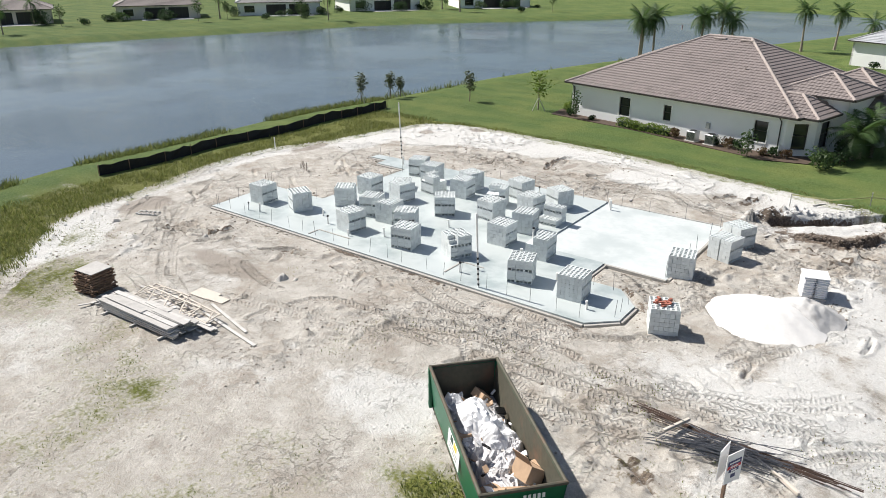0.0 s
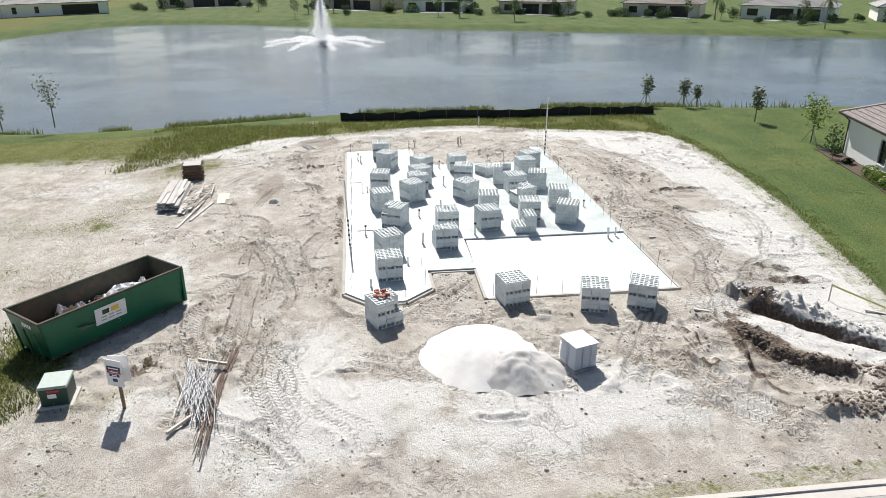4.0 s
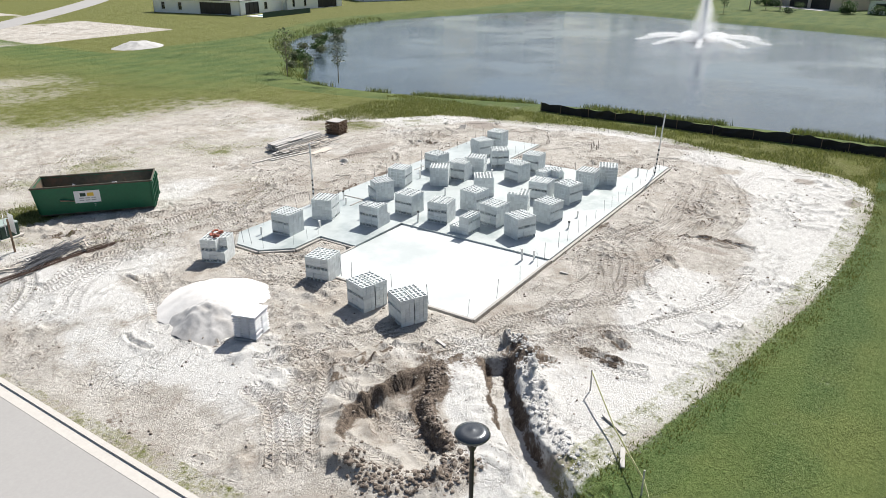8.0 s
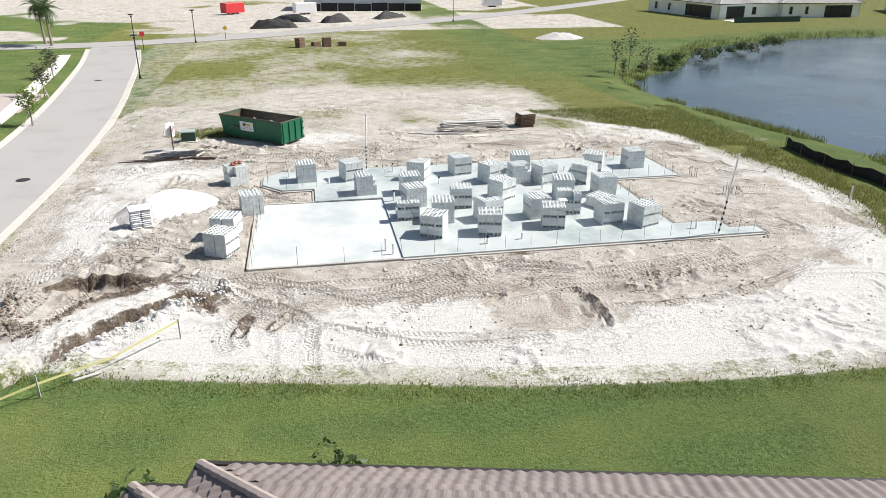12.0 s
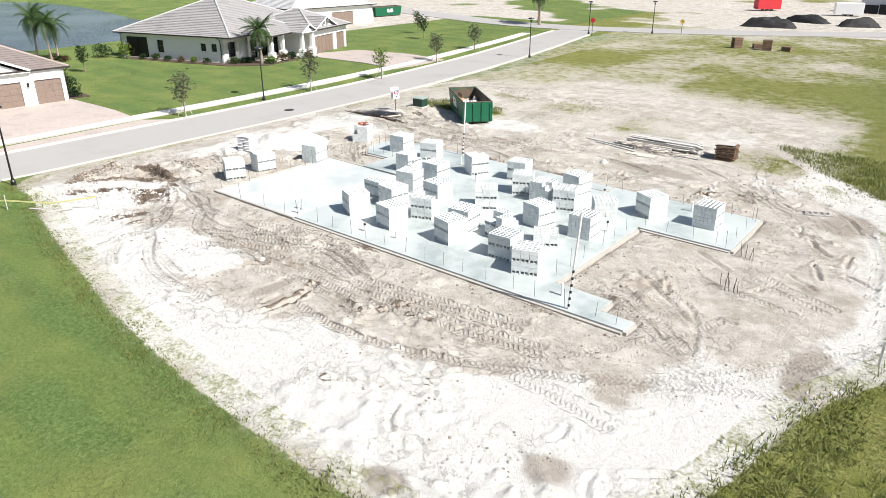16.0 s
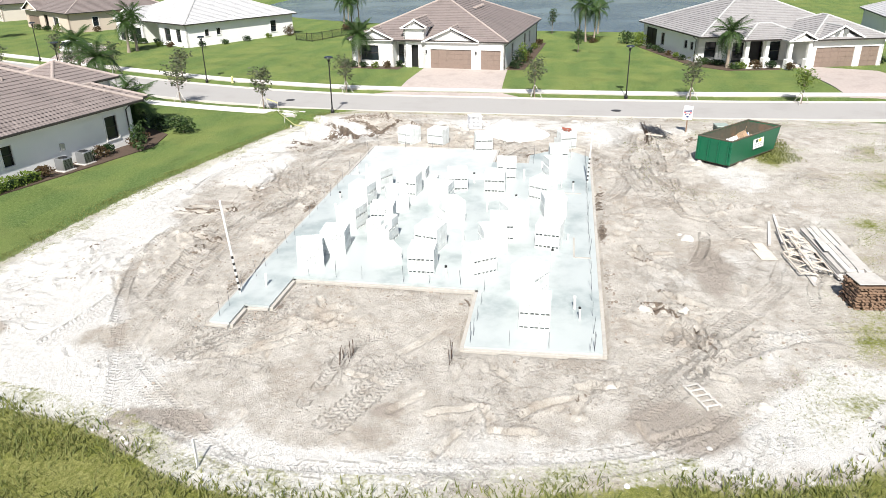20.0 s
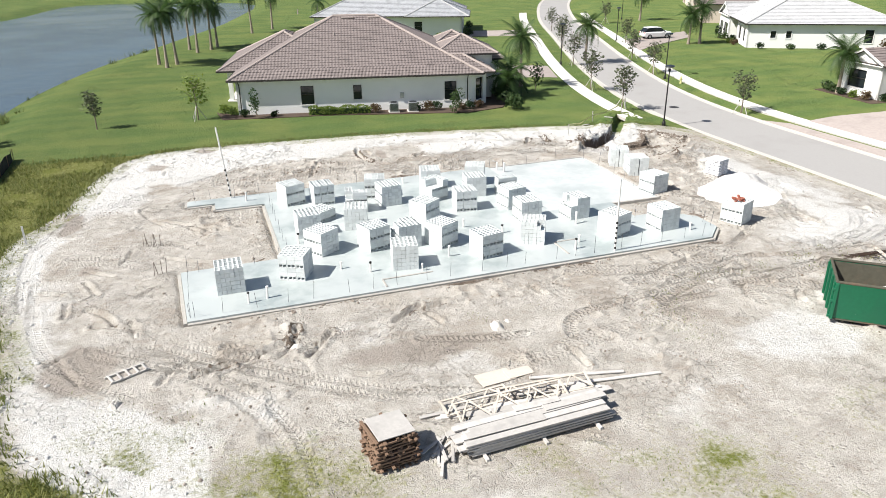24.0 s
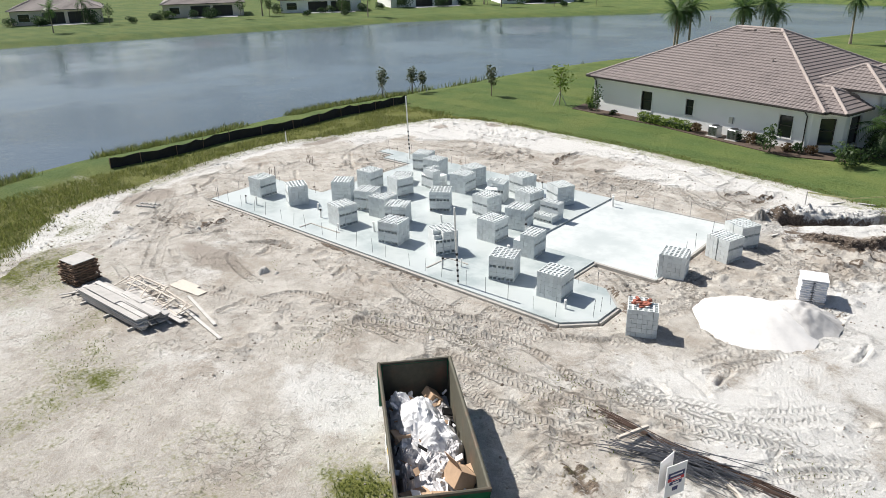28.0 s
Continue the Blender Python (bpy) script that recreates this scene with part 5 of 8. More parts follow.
# its load: a bed of rubbish, plastic sheeting, bags, cardboard
bed = crumple("rubble_bed", DUMP @ pose(0.12, 0, 0.42), 5.9, 2.1, 0.50, M_BAGGREY, "bed of mixed grey building rubbish in the dumpster", "rubbish", 3, 40)
tagged(bed, kind="stuff")
WHITE = "billowing heap of white plastic sheeting"
for k, (x, y, z, sx, sy, sz, mm, lb) in enumerate(((1.2, 0.15, 0.66, 2.3, 1.6, 0.75, M_BAG, WHITE), (0.3, -0.3, 0.7, 1.5, 1.2, 0.6, M_BAG, WHITE), (2.3, 0.6, 0.55, 0.9, 0.55, 0.6, M_BAG, "stuffed white trash bag"), (-0.6, 0.55, 0.6, 0.9, 0.5, 0.5, M_BAGGREY, "stuffed clear trash bag"),
                                                   (-0.9, -0.2, 0.6, 1.1, 0.8, 0.42, M_BAGGREY, "crumpled clear plastic film"), (-0.3, -0.65, 0.6, 1.0, 0.7, 0.45, M_BAGGREY, "crumpled clear plastic film"), (-1.3, 0.75, 0.55, 0.75, 0.45, 0.7, M_BAGGREY, "stuffed grey trash bag"),
                                                   (-1.6, -0.45, 0.55, 0.8, 0.6, 0.35, M_BAG, "torn white plastic sheeting"), (-2.3, 0.2, 0.6, 0.6, 0.4, 0.25, M_BAG, "torn white plastic sheeting"), (2.0, -0.5, 0.5, 1.0, 0.7, 0.4, M_BAGGREY, "crumpled clear plastic film"))):
    crumple("plastic_sheeting" if mm is M_BAG else "trash_bag", DUMP @ pose(x, y, z, 0, 0, 31 * k), sx, sy, sz, mm, lb + " in the dumpster", "trash bag", 20 + k, 22)


for mm, kind_, n in ((M_BAG, "white plastic scraps and wrappers", 70), (M_CARD, "torn brown cardboard scraps", 34), (M_WOOD_R, "splintered dark wood scraps", 26), (M_DARK, "black plastic scraps", 26)):
    g = G()
    rg = random.Random(n)
    for _ in range(n):
        s = rg.uniform(0.08, 0.32)
        x = rg.uniform(-2.7, 2.75)
        g.box((0, 0, 0), (s, s * rg.uniform(0.3, 0.9), rg.uniform(0.01, 0.07)), bev=0.004, m=pose(x, rg.uniform(-0.95, 0.95), 0.74 + 0.16 * rg.random() + (0.1 if -1.5 < x < 2 else 0), rg.uniform(-50, 50), rg.uniform(-50, 50), rg.uniform(0, 360)))
    tagged(part("trash_scrap", g, mm, m=DUMP), kind_ + " in the dumpster", "rubbish", "", "stuff")


def carton(m, s, label, flap=True):
    c = thing("cardboard_box", m, label, "cardboard box", "cartons in the dumpster")
    part("carton", G().box((0, 0, s[2] / 2), s, bev=0.01), M_CARD, c)
    if flap:
        for k, sy in enumerate((-1, 1)):
            part("flap", G().box((0, sy * 0.16, 0), (s[0] * 0.95, 0.32, 0.012)), M_CARD, c, m=pose(0, sy * s[1] / 2, s[2] + 0.01, sy * 35, 0, 0))


for k, (x, y, z, rx, ry, rz, sx, sy, sz) in enumerate(((-1.7, -0.55, 0.75, 35, 10, 20, 0.75, 0.6, 0.5), (-2.2, 0.45, 0.78, 4, 8, 20, 1.2, 0.8, 0.03), (-2.3, -0.3, 0.74, -6, 4, 75, 1.1, 0.7, 0.03), (0.6, 0.75, 0.85, 5, 18, 10, 0.7, 0.5, 0.08), (-2.5, -0.2, 0.65, 15, 5, 120, 0.6, 0.5, 0.3), (2.6, -0.4, 0.6, 40, 0, 15, 0.6, 0.45, 0.3))):
    carton(DUMP @ pose(x, y, z, rx, ry, rz), (sx, sy, sz), "torn brown cardboard box among the dumpster's trash", k == 0)
pack = thing("blue_carton", DUMP @ pose(-2.45, -0.75, 0.75, 20, 8, 30), "blue and white printed carton in the dumpster", "carton")
part("carton", G().box((0, 0, 0.1), (0.62, 0.42, 0.2), bev=0.008), M_SIGN, pack)
for k in range(3):
    part("stripe", G().box((0, -0.13 + 0.13 * k, 0.203), (0.6, 0.07, 0.004)), M_BLUE, pack)
for k in range(9):
    rz = rng.uniform(-60, 60)
    s = thing("wood_offcut", DUMP @ pose(rng.uniform(-2.6, 1.0), rng.uniform(-0.7, 0.7), rng.uniform(0.68, 0.85), rng.uniform(-15, 15), rng.uniform(-15, 15), rz), "short splintered board offcut among the trash", "wood scrap", "board offcuts in the dumpster")
    part("offcut", G().box((0, 0, 0), (rng.uniform(0.5, 1.1), 0.09, 0.035), bev=0.004), M_WOOD, s)

# ---- timber ----
BOARD = {}


def board(L, W, T, material):
    key = (round(L, 1), W, T, material.name)
    if key not in BOARD:
        BOARD[key] = G().box((0, 0, 0), (round(L, 1), W, T), bev=min(0.006, T / 4)).data("board", material)
    return BOARD[key]


rng = random.Random(11)
planks = thing("plank_stack", pose(-26.45, 13.72, 0.0, 0, 0, 2.5), "long stack of weathered grey form boards on bearers", "lumber")
for x in (-1.9, 0.1, 2.0):
    part("bearer", G().box((x, -0.05, 0.05), (0.1, 1.7, 0.1), bev=0.008), M_WOOD, planks)
for k in range(9):
    for j in range(5):
        L = rng.choice((4.6, 4.9, 5.1))
        if k > 6 and j == 4 and rng.random() < 0.6:
            continue
        part("board", board(L, 0.24, 0.045, M_WOOD), M_WOOD, planks, m=pose(rng.uniform(-0.22, 0.22), (j - 2) * 0.262 + rng.uniform(-0.03, 0.03), 0.125 + k * 0.05, 0, 0, rng.uniform(-0.7, 0.7)))
for x, y, L in ((-1.0, -0.25, 2.6), (1.6, 0.1, 2.2), (0.4, 0.4, 1.6)):
    part("board", board(L, 0.30, 0.025, M_WOOD), M_WOOD, planks, m=pose(x, y, 0.575, 0, 0, rng.uniform(-3, 3)))

heap2 = thing("board_heap", pose(-25.9, 15.2, 0.0, 0, 0, -4), "loose heap of form boards, braces and stakes", "lumber")
for k in range(30):
    L = rng.choice((0.9, 1.2, 1.6, 2.2, 3.0))
    part("board", board(L, rng.choice((0.09, 0.14, 0.24)), 0.04, M_WOOD), M_WOOD, heap2, m=pose(rng.uniform(-2.0, 2.0), rng.gauss(-0.35, 0.25), 0.03 + 0.006 * k, rng.uniform(-4, 4), rng.uniform(-2, 2), rng.uniform(-9, 9)))
for x, y, a, L in ((3.0, 0.25, -4, 4.2), (-2.9, 0.0, 5, 1.6), (2.2, 0.8, -9, 3.4)):
    part("board", board(L, 0.14, 0.04, M_WOOD), M_WOOD, heap2, m=pose(x, y, 0.06, 0, 0, a))
sheet = tagged(part("plywood_sheet", G().box((0, 0, 0.02), (1.3, 0.75, 0.025), bev=0.004).box((0.9, -0.1, 0.046), (1.0, 0.5, 0.02), bev=0.004), M_PINE, m=pose(-26.4, 16.7, 0.03, 0, 1.2, 6)), "pale plywood sheets lying flat on the sand", "plywood")

pile = thing("stake_pile", pose(-30.95, 14.0, 0.0, 0, 0, 8), "square crib of brown wooden stakes stacked crosswise", "lumber")
for k in range(17):
    for j in range(7):
        if rng.random() < 0.1:
            continue
        u = (j - 3) * 0.19 + rng.uniform(-0.04, 0.04)
        v = rng.uniform(-0.09, 0.09)
        m = pose(v, u, 0.045 + k * 0.062, rng.uniform(-2, 2), 0, rng.uniform(-3, 3)) if k % 2 else pose(u, v, 0.045 + k * 0.062, 0, rng.uniform(-2, 2), 90 + rng.uniform(-3, 3))
        part("stake", board(rng.choice((1.2, 1.3, 1.4)), 0.09, 0.055, M_WOOD_R), M_WOOD_R, pile, m=m)
part("cover_board", G().box((0, 0, 1.12), (1.15, 1.15, 0.03), bev=0.006), M_WOOD, pile, "grey weathered cover board", m=pose(0, 0, 0, 0, 1.5, 0))
for k in range(9):
    b = thing("loose_stake", pose(-29.55 + rng.uniform(-0.35, 0.5), 13.5 + rng.uniform(-0.5, 0.5), 0.05 + 0.012 * k, rng.uniform(-4, 4), rng.uniform(-4, 4), 55 + rng.uniform(-30, 30)), "loose weathered stake lying on the sand", "stake", "stakes beside the crib")
    part("stake", board(rng.choice((0.9, 1.2)), 0.09, 0.04, M_WOOD), M_WOOD, b)

def brace_frame(m, L, W, n):
    """A light trussed frame: two rails, end posts and zigzag braces."""
    t = thing("brace_frame", m, "pale trussed timber brace frame lying on boards", "timber frame", "brace frames")
    for sd in (-1, 1):
        part("rail", board(L, 0.07, 0.04, M_PINE), M_PINE, t, m=pose(0, sd * W / 2, 0.03))
    for k in range(n):
        x0, x1 = -L / 2 + L * k / n, -L / 2 + L * (k + 1) / n
        y0, y1 = (W / 2, -W / 2) if k % 2 else (-W / 2, W / 2)
        part("brace", board(math.hypot(x1 - x0, W), 0.06, 0.03, M_PINE), M_PINE, t, m=pose((x0 + x1) / 2, 0, 0.066, 0, 0, math.degrees(math.atan2(y1 - y0, x1 - x0))))
    for x in (-L / 2 + 0.04, L / 2 - 0.04):
        part("end_post", board(W, 0.07, 0.04, M_PINE), M_PINE, t, m=pose(x, 0, 0.075, 0, 0, 90))


brace_frame(pose(-26.6, 14.85, 0.30, 14, 0, 1), 3.9, 0.85, 7)
brace_frame(pose(-25.2, 15.25, 0.22, 10, -2, -5), 3.2, 0.7, 6)
brace_frame(pose(-27.6, 15.5, 0.16, 6, 0, 4), 2.4, 0.7, 4)

# ---- steel bars ----
rebar = thing("rebar_bundle", pose(-3.2, 19.95, 0.0, 0, 0, 3), "long bundle of rusty reinforcing bars on the sand", "rebar")
for k in range(18):
    y0, y1, z = rng.gauss(0.15, 0.17), rng.gauss(0.0, 0.12), 0.02 + 0.012 * (k % 6)
    part("bar", G().tube([(-3.5 + rng.uniform(-0.4, 0.3), y0 + 0.3, z), (-1, (y0 + y1) / 2, z + 0.03), (3.2 + rng.uniform(-1.2, 0.3), y1 - 0.15, z)], 0.014, 5), M_REBAR, rebar)
dowels = thing("dowel_heap", pose(-3.7, 19.25, 0.0, 0, 0, 12), "tangled heap of short grey steel dowels", "rebar")
for k in range(90):
    L, a = rng.uniform(0.8, 1.7), rng.gauss(0, 11)
    part("dowel", G().tube([(-L, 0, 0), (0, 0, rng.uniform(0, 0.04)), (L, 0, 0)], 0.013, 5), M_REBAR_G, dowels, m=pose(rng.uniform(-0.9, 1.1), rng.gauss(0, 0.28), 0.02 + 0.004 * k, 0, rng.uniform(-3, 3), a))
for x, y, a, L in ((-5.3, 19.6, 68, 1.2), (-1.8, 19.1, -35, 1.1)):
    post = thing("pale_post", pose(x, y, 0.30 if a > 0 else 0.08, 0, 0, a), "short pale timber post lying on steel bars", "post")
    part("post", G().box((0, 0, 0), (L, 0.1, 0.1), bev=0.01), M_PINE, post)

# ---- utility cabinet and site sign ----
cab = thing("utility_cabinet", pose(-3.85, 14.62, 0.0, 0, 0, 6), "dark green utility cabinet with a pale lid", "utility box")
part("plinth", G().box((0, 0, 0.06), (1.25, 1.15, 0.12), bev=0.02), M_KERB, cab)
part("cabinet", G().box((0, 0, 0.45), (1.0, 0.9, 0.68), bev=0.03), M_CABINET, cab)
part("lid", G().box((0, 0, 0.83), (1.06, 0.96, 0.09), bev=0.03), M_CABTOP, cab)
part("warning_label", G().box((0.506, -0.05, 0.5), (0.008, 0.28, 0.16)), M_SIGN, cab)
part("warning_bar", G().box((0.506, 0.0, 0.68), (0.008, 0.4, 0.07)), M_RED, cab)

sign = thing("site_sign", pose(-3.05, 17.0, 0.0, 0, 0, 75), "white builder's sign with navy and red bands on a post", "sign")
part("post", G().box((0, 0, 0.9), (0.09, 0.09, 1.8), bev=0.008), M_WOOD_R, sign)
for s in (-1, 1):
    panel = part("sign_board", G().box((0, 0, 0), (0.66, 0.02, 1.0)), M_SIGN, sign, m=pose(0, -s * 0.16, 1.52, 0, 0, -9 if s > 0 else 189))
    part("navy_band", G().box((0, -0.013, 0.18), (0.54, 0.006, 0.16)), M_NAVY, panel)
    part("red_band", G().box((0, -0.013, 0.04), (0.54, 0.006, 0.10)), M_RED, panel)
    part("navy_block", G().box((0, -0.013, -0.08), (0.40, 0.006, 0.10)), M_NAVY, panel)
    for k in range(3):
        part("text_bar", G().box((0, -0.018, 0.18 - 0.13 * k), (0.40 - 0.1 * k, 0.006, 0.045)), M_SIGN, panel)
    part("text_bar", G().box((0, -0.013, -0.27), (0.18, 0.006, 0.12)), M_NAVY, panel)

# ---- survey poles ----
for x, y, h, lx, ly in ((-33.7, 39.75, 4.4, -0.35, 0.15), (-16.6, 24.75, 3.8, -0.1, -0.12)):
    p = thing("conduit_pole", pose(x, y, 0.0), "tall white plastic riser pole with black bands", "pole", "riser poles at the slab edge")
    part("pole", G().tube([(0, 0, 0), (lx, ly, h)], 0.045, 10), M_PVC, p)
    for k in range(6):
        t0, t1 = 0.05 + k * 0.07, 0.08 + k * 0.07
        part("band", G().tube([(lx * t0, ly * t0, h * t0), (lx * t1, ly * t1, h * t1)], 0.049, 10), M_BLACK, p)
p = thing("marker_stake", pose(-44.2, 36.4, -0.1), "pale timber marker stake in the weeds", "stake")
part("stake", G().box((0, 0, 0.55), (0.09, 0.05, 1.1), bev=0.006), M_PVC, p)

# ---- silt fence ----
fence = thing("silt_fence", pose(0, 0, 0), "sagging black silt fence along the lake bank", "silt fence")
line = rounded([(-48.6, 24.0), (-48.1, 29), (-48.6, 34), (-47.9, 40), (-48.4, 46), (-47.9, 50), (-47.9, 54.4)], 8)
vs, fs = [], []
rng = random.Random(4)
for k, (x, y) in enumerate(line):
    top = 0.74 + 0.12 * math.sin(k * 1.9) * rng.random()
    vs += [(x, y, -0.2), (x + 0.05 * rng.uniform(-1, 1), y, 0.3), (x + 0.12 * rng.uniform(-1, 1), y, top)]
for k in range(len(line) - 1):
    fs += [(3 * k, 3 * k + 3, 3 * k + 4, 3 * k + 1), (3 * k + 1, 3 * k + 4, 3 * k + 5, 3 * k + 2)]
ob = part("fabric", G().add(vs, fs), M_BLACK, fence)
sol = ob.modifiers.new("thick", "SOLIDIFY")
sol.thickness = 0.012
for k in range(0, len(line), 4):
    part("fence_post", G().box((line[k][0] + 0.06, line[k][1], 0.35), (0.04, 0.04, 1.0)), M_WOOD_R, fence)


# ---- houses ----
def wall_run(house, a, b, h, openings, material, z0=-0.2, name="wall"):
    """A wall 0.24 thick from a to b (outside on its right hand), with real openings; returns its frame."""
    d = Vector((b[0] - a[0], b[1] - a[1]))
    L = d.length
    m = pose(a[0], a[1], 0, 0, 0, math.degrees(math.atan2(d.y, d.x)))
    us = sorted({0.0, L, *[o[0] for o in openings], *[o[1] for o in openings]})
    zs = sorted({z0, h, *[max(o[2], z0 + 0.02) for o in openings], *[o[3] for o in openings]})
    idx, vs, fs = {}, [], []

    def V(i, j, k):
        if (i, j, k) not in idx:
            idx[i, j, k] = len(vs)
            vs.append((us[i], 0.24 * k, zs[j]))
        return idx[i, j, k]

    def solid(i, j):
        if not (0 <= i < len(us) - 1 and 0 <= j < len(zs) - 1):
            return False
        u, z = (us[i] + us[i + 1]) / 2, (zs[j] + zs[j + 1]) / 2
        return not any(o[0] < u < o[1] and o[2] < z < o[3] for o in openings)

    for i in range(len(us) - 1):
        for j in range(len(zs) - 1):
            if not solid(i, j):
                continue
            fs += [(V(i, j, 0), V(i + 1, j, 0), V(i + 1, j + 1, 0), V(i, j + 1, 0)), (V(i, j + 1, 1), V(i + 1, j + 1, 1), V(i + 1, j, 1), V(i, j, 1))]
            for (di, dj), (p, q) in (((-1, 0), ((i, j + 1), (i, j))), ((1, 0), ((i + 1, j), (i + 1, j + 1))), ((0, -1), ((i, j), (i + 1, j))), ((0, 1), ((i + 1, j + 1), (i, j + 1)))):
                if not solid(i + di, j + dj):
                    fs.append((V(*q, 0), V(*p, 0), V(*p, 1), V(*q, 1)))
    g = G().add(vs, fs)
    w = part(name, g, material, house, m=m)
    for o in openings:
        fit_opening(house, m, o)
    return m


def fit_opening(house, m, o):
    u0, u1, z0, z1, kind = o
    w, h, c = u1 - u0, z1 - z0, (u0 + u1) / 2
    o3 = m @ pose(c, 0, z0)
    if kind == "garage":
        door = part("garage_door", G().box((0, 0.16, h / 2), (w, 0.05, h)), M_GARAGE, house, "brown panelled garage door", m=o3)
        rows = 4
        cols = max(2, round(w / 0.9))
        for r in range(rows):
            for k in range(cols):
                part("door_panel", G().box((-w / 2 + w * (k + 0.5) / cols, 0.128, h * (r + 0.5) / rows), (w / cols - 0.05, 0.03, h / rows - 0.04), bev=0.008), M_GARAGE, door)
        return
    # open entries: a near-black sheet set back stands for the shade inside
    if kind in ("screen", "open"):
        sc = part("screen", G().box((0, 0.5 if kind == "open" else 0.18, h / 2), (w, 0.03, h)), M_DARK, house, "dark insect screen, or dark sheet standing for shade in an open entry", m=o3)
        n = max(1, round(w / 1.5))
        for k in range(n + 1):
            part("screen_bar", G().box((-w / 2 + w * k / n, 0.12, h / 2), (0.06, 0.06, h)), M_GUTTER, sc)
        return
    win = part("door" if kind == "door" else "window", G().box((0, 0.05, 0.0), (w + 0.16, 0.22, 0.08)).box((0, 0.05, h), (w + 0.16, 0.22, 0.08)).box((-w / 2 - 0.04, 0.05, h / 2), (0.08, 0.22, h - 0.08)).box((w / 2 + 0.04, 0.05, h / 2), (0.08, 0.22, h - 0.08)), M_TRIM, house, m=o3)
    part("frame", G().box((-w / 2 + 0.03, 0.10, h / 2), (0.06, 0.07, h - 0.08)).box((w / 2 - 0.03, 0.10, h / 2), (0.06, 0.07, h - 0.08)).box((0, 0.10, h * 0.52), (w - 0.12, 0.06, 0.05)), M_GUTTER, win)
    part("pane", G().box((0, 0.14, h * 0.27), (w - 0.12, 0.02, h * 0.46)), M_GLASS, win)
    part("pane", G().box((0, 0.13, h * 0.76), (w - 0.12, 0.02, h * 0.44)), M_GLASS, win)


def hip_planes(x0, y0, x1, y1, ez, pitch, kind="hip"):
    """Planes (eave edge first, outside up) and the ridge and hip lines of a roof over a rectangle."""
    w, d = x1 - x0, y1 - y0
    if kind == "gable_y":      # ridge runs along y, gable ends at both y ends
        r, c = ez + w / 2 * pitch, (x0 + x1) / 2
        A, Bp = (c, y0, r), (c, y1, r)
        return [[(x1, y0, ez), (x1, y1, ez), Bp, A], [(x0, y1, ez), (x0, y0, ez), A, Bp]], [(A, Bp)]
    s = min(w, d) / 2
    r = ez + s * pitch
    A, Bp = ((x0 + s, y0 + s, r), (x1 - s, y0 + s, r)) if w >= d else ((x0 + s, y0 + s, r), (x0 + s, y1 - s, r))
    c = [(x0, y0, ez), (x1, y0, ez), (x1, y1, ez), (x0, y1, ez)]
    if w >= d:
        P = [[c[0], c[1], Bp, A], [c[1], c[2], Bp], [c[2], c[3], A, Bp], [c[3], c[0], A]]
        lines = [(A, Bp), (c[0], A), (c[3], A), (c[1], Bp), (c[2], Bp)]
    else:
        P = [[c[0], c[1], A], [c[1], c[2], Bp, A], [c[2], c[3], Bp], [c[3], c[0], A, Bp]]
        lines = [(A, Bp), (c[0], A), (c[1], A), (c[2], Bp), (c[3], Bp)]
    return P, [l for l in lines if (Vector(l[0]) - Vector(l[1])).length > 0.05]


def plane_frame(poly):
    p = [Vector(q) for q in poly]
    u = (p[1] - p[0]).normalized()
    n = u.cross(p[-1] - p[0]).normalized()
    v = n.cross(u)
    return p[0], u, v, n, [((q - p[0]).dot(u), (q - p[0]).dot(v)) for q in p]


def span_at(flat, v):
    xs = []
    for (a, b), (c, d) in zip(flat, flat[1:] + flat[:1]):
        if (b - v) * (d - v) <= 0 and abs(b - d) > 1e-6:
            xs.append(a + (c - a) * (v - b) / (d - b))
    return (min(xs), max(xs)) if xs else (0, 0)


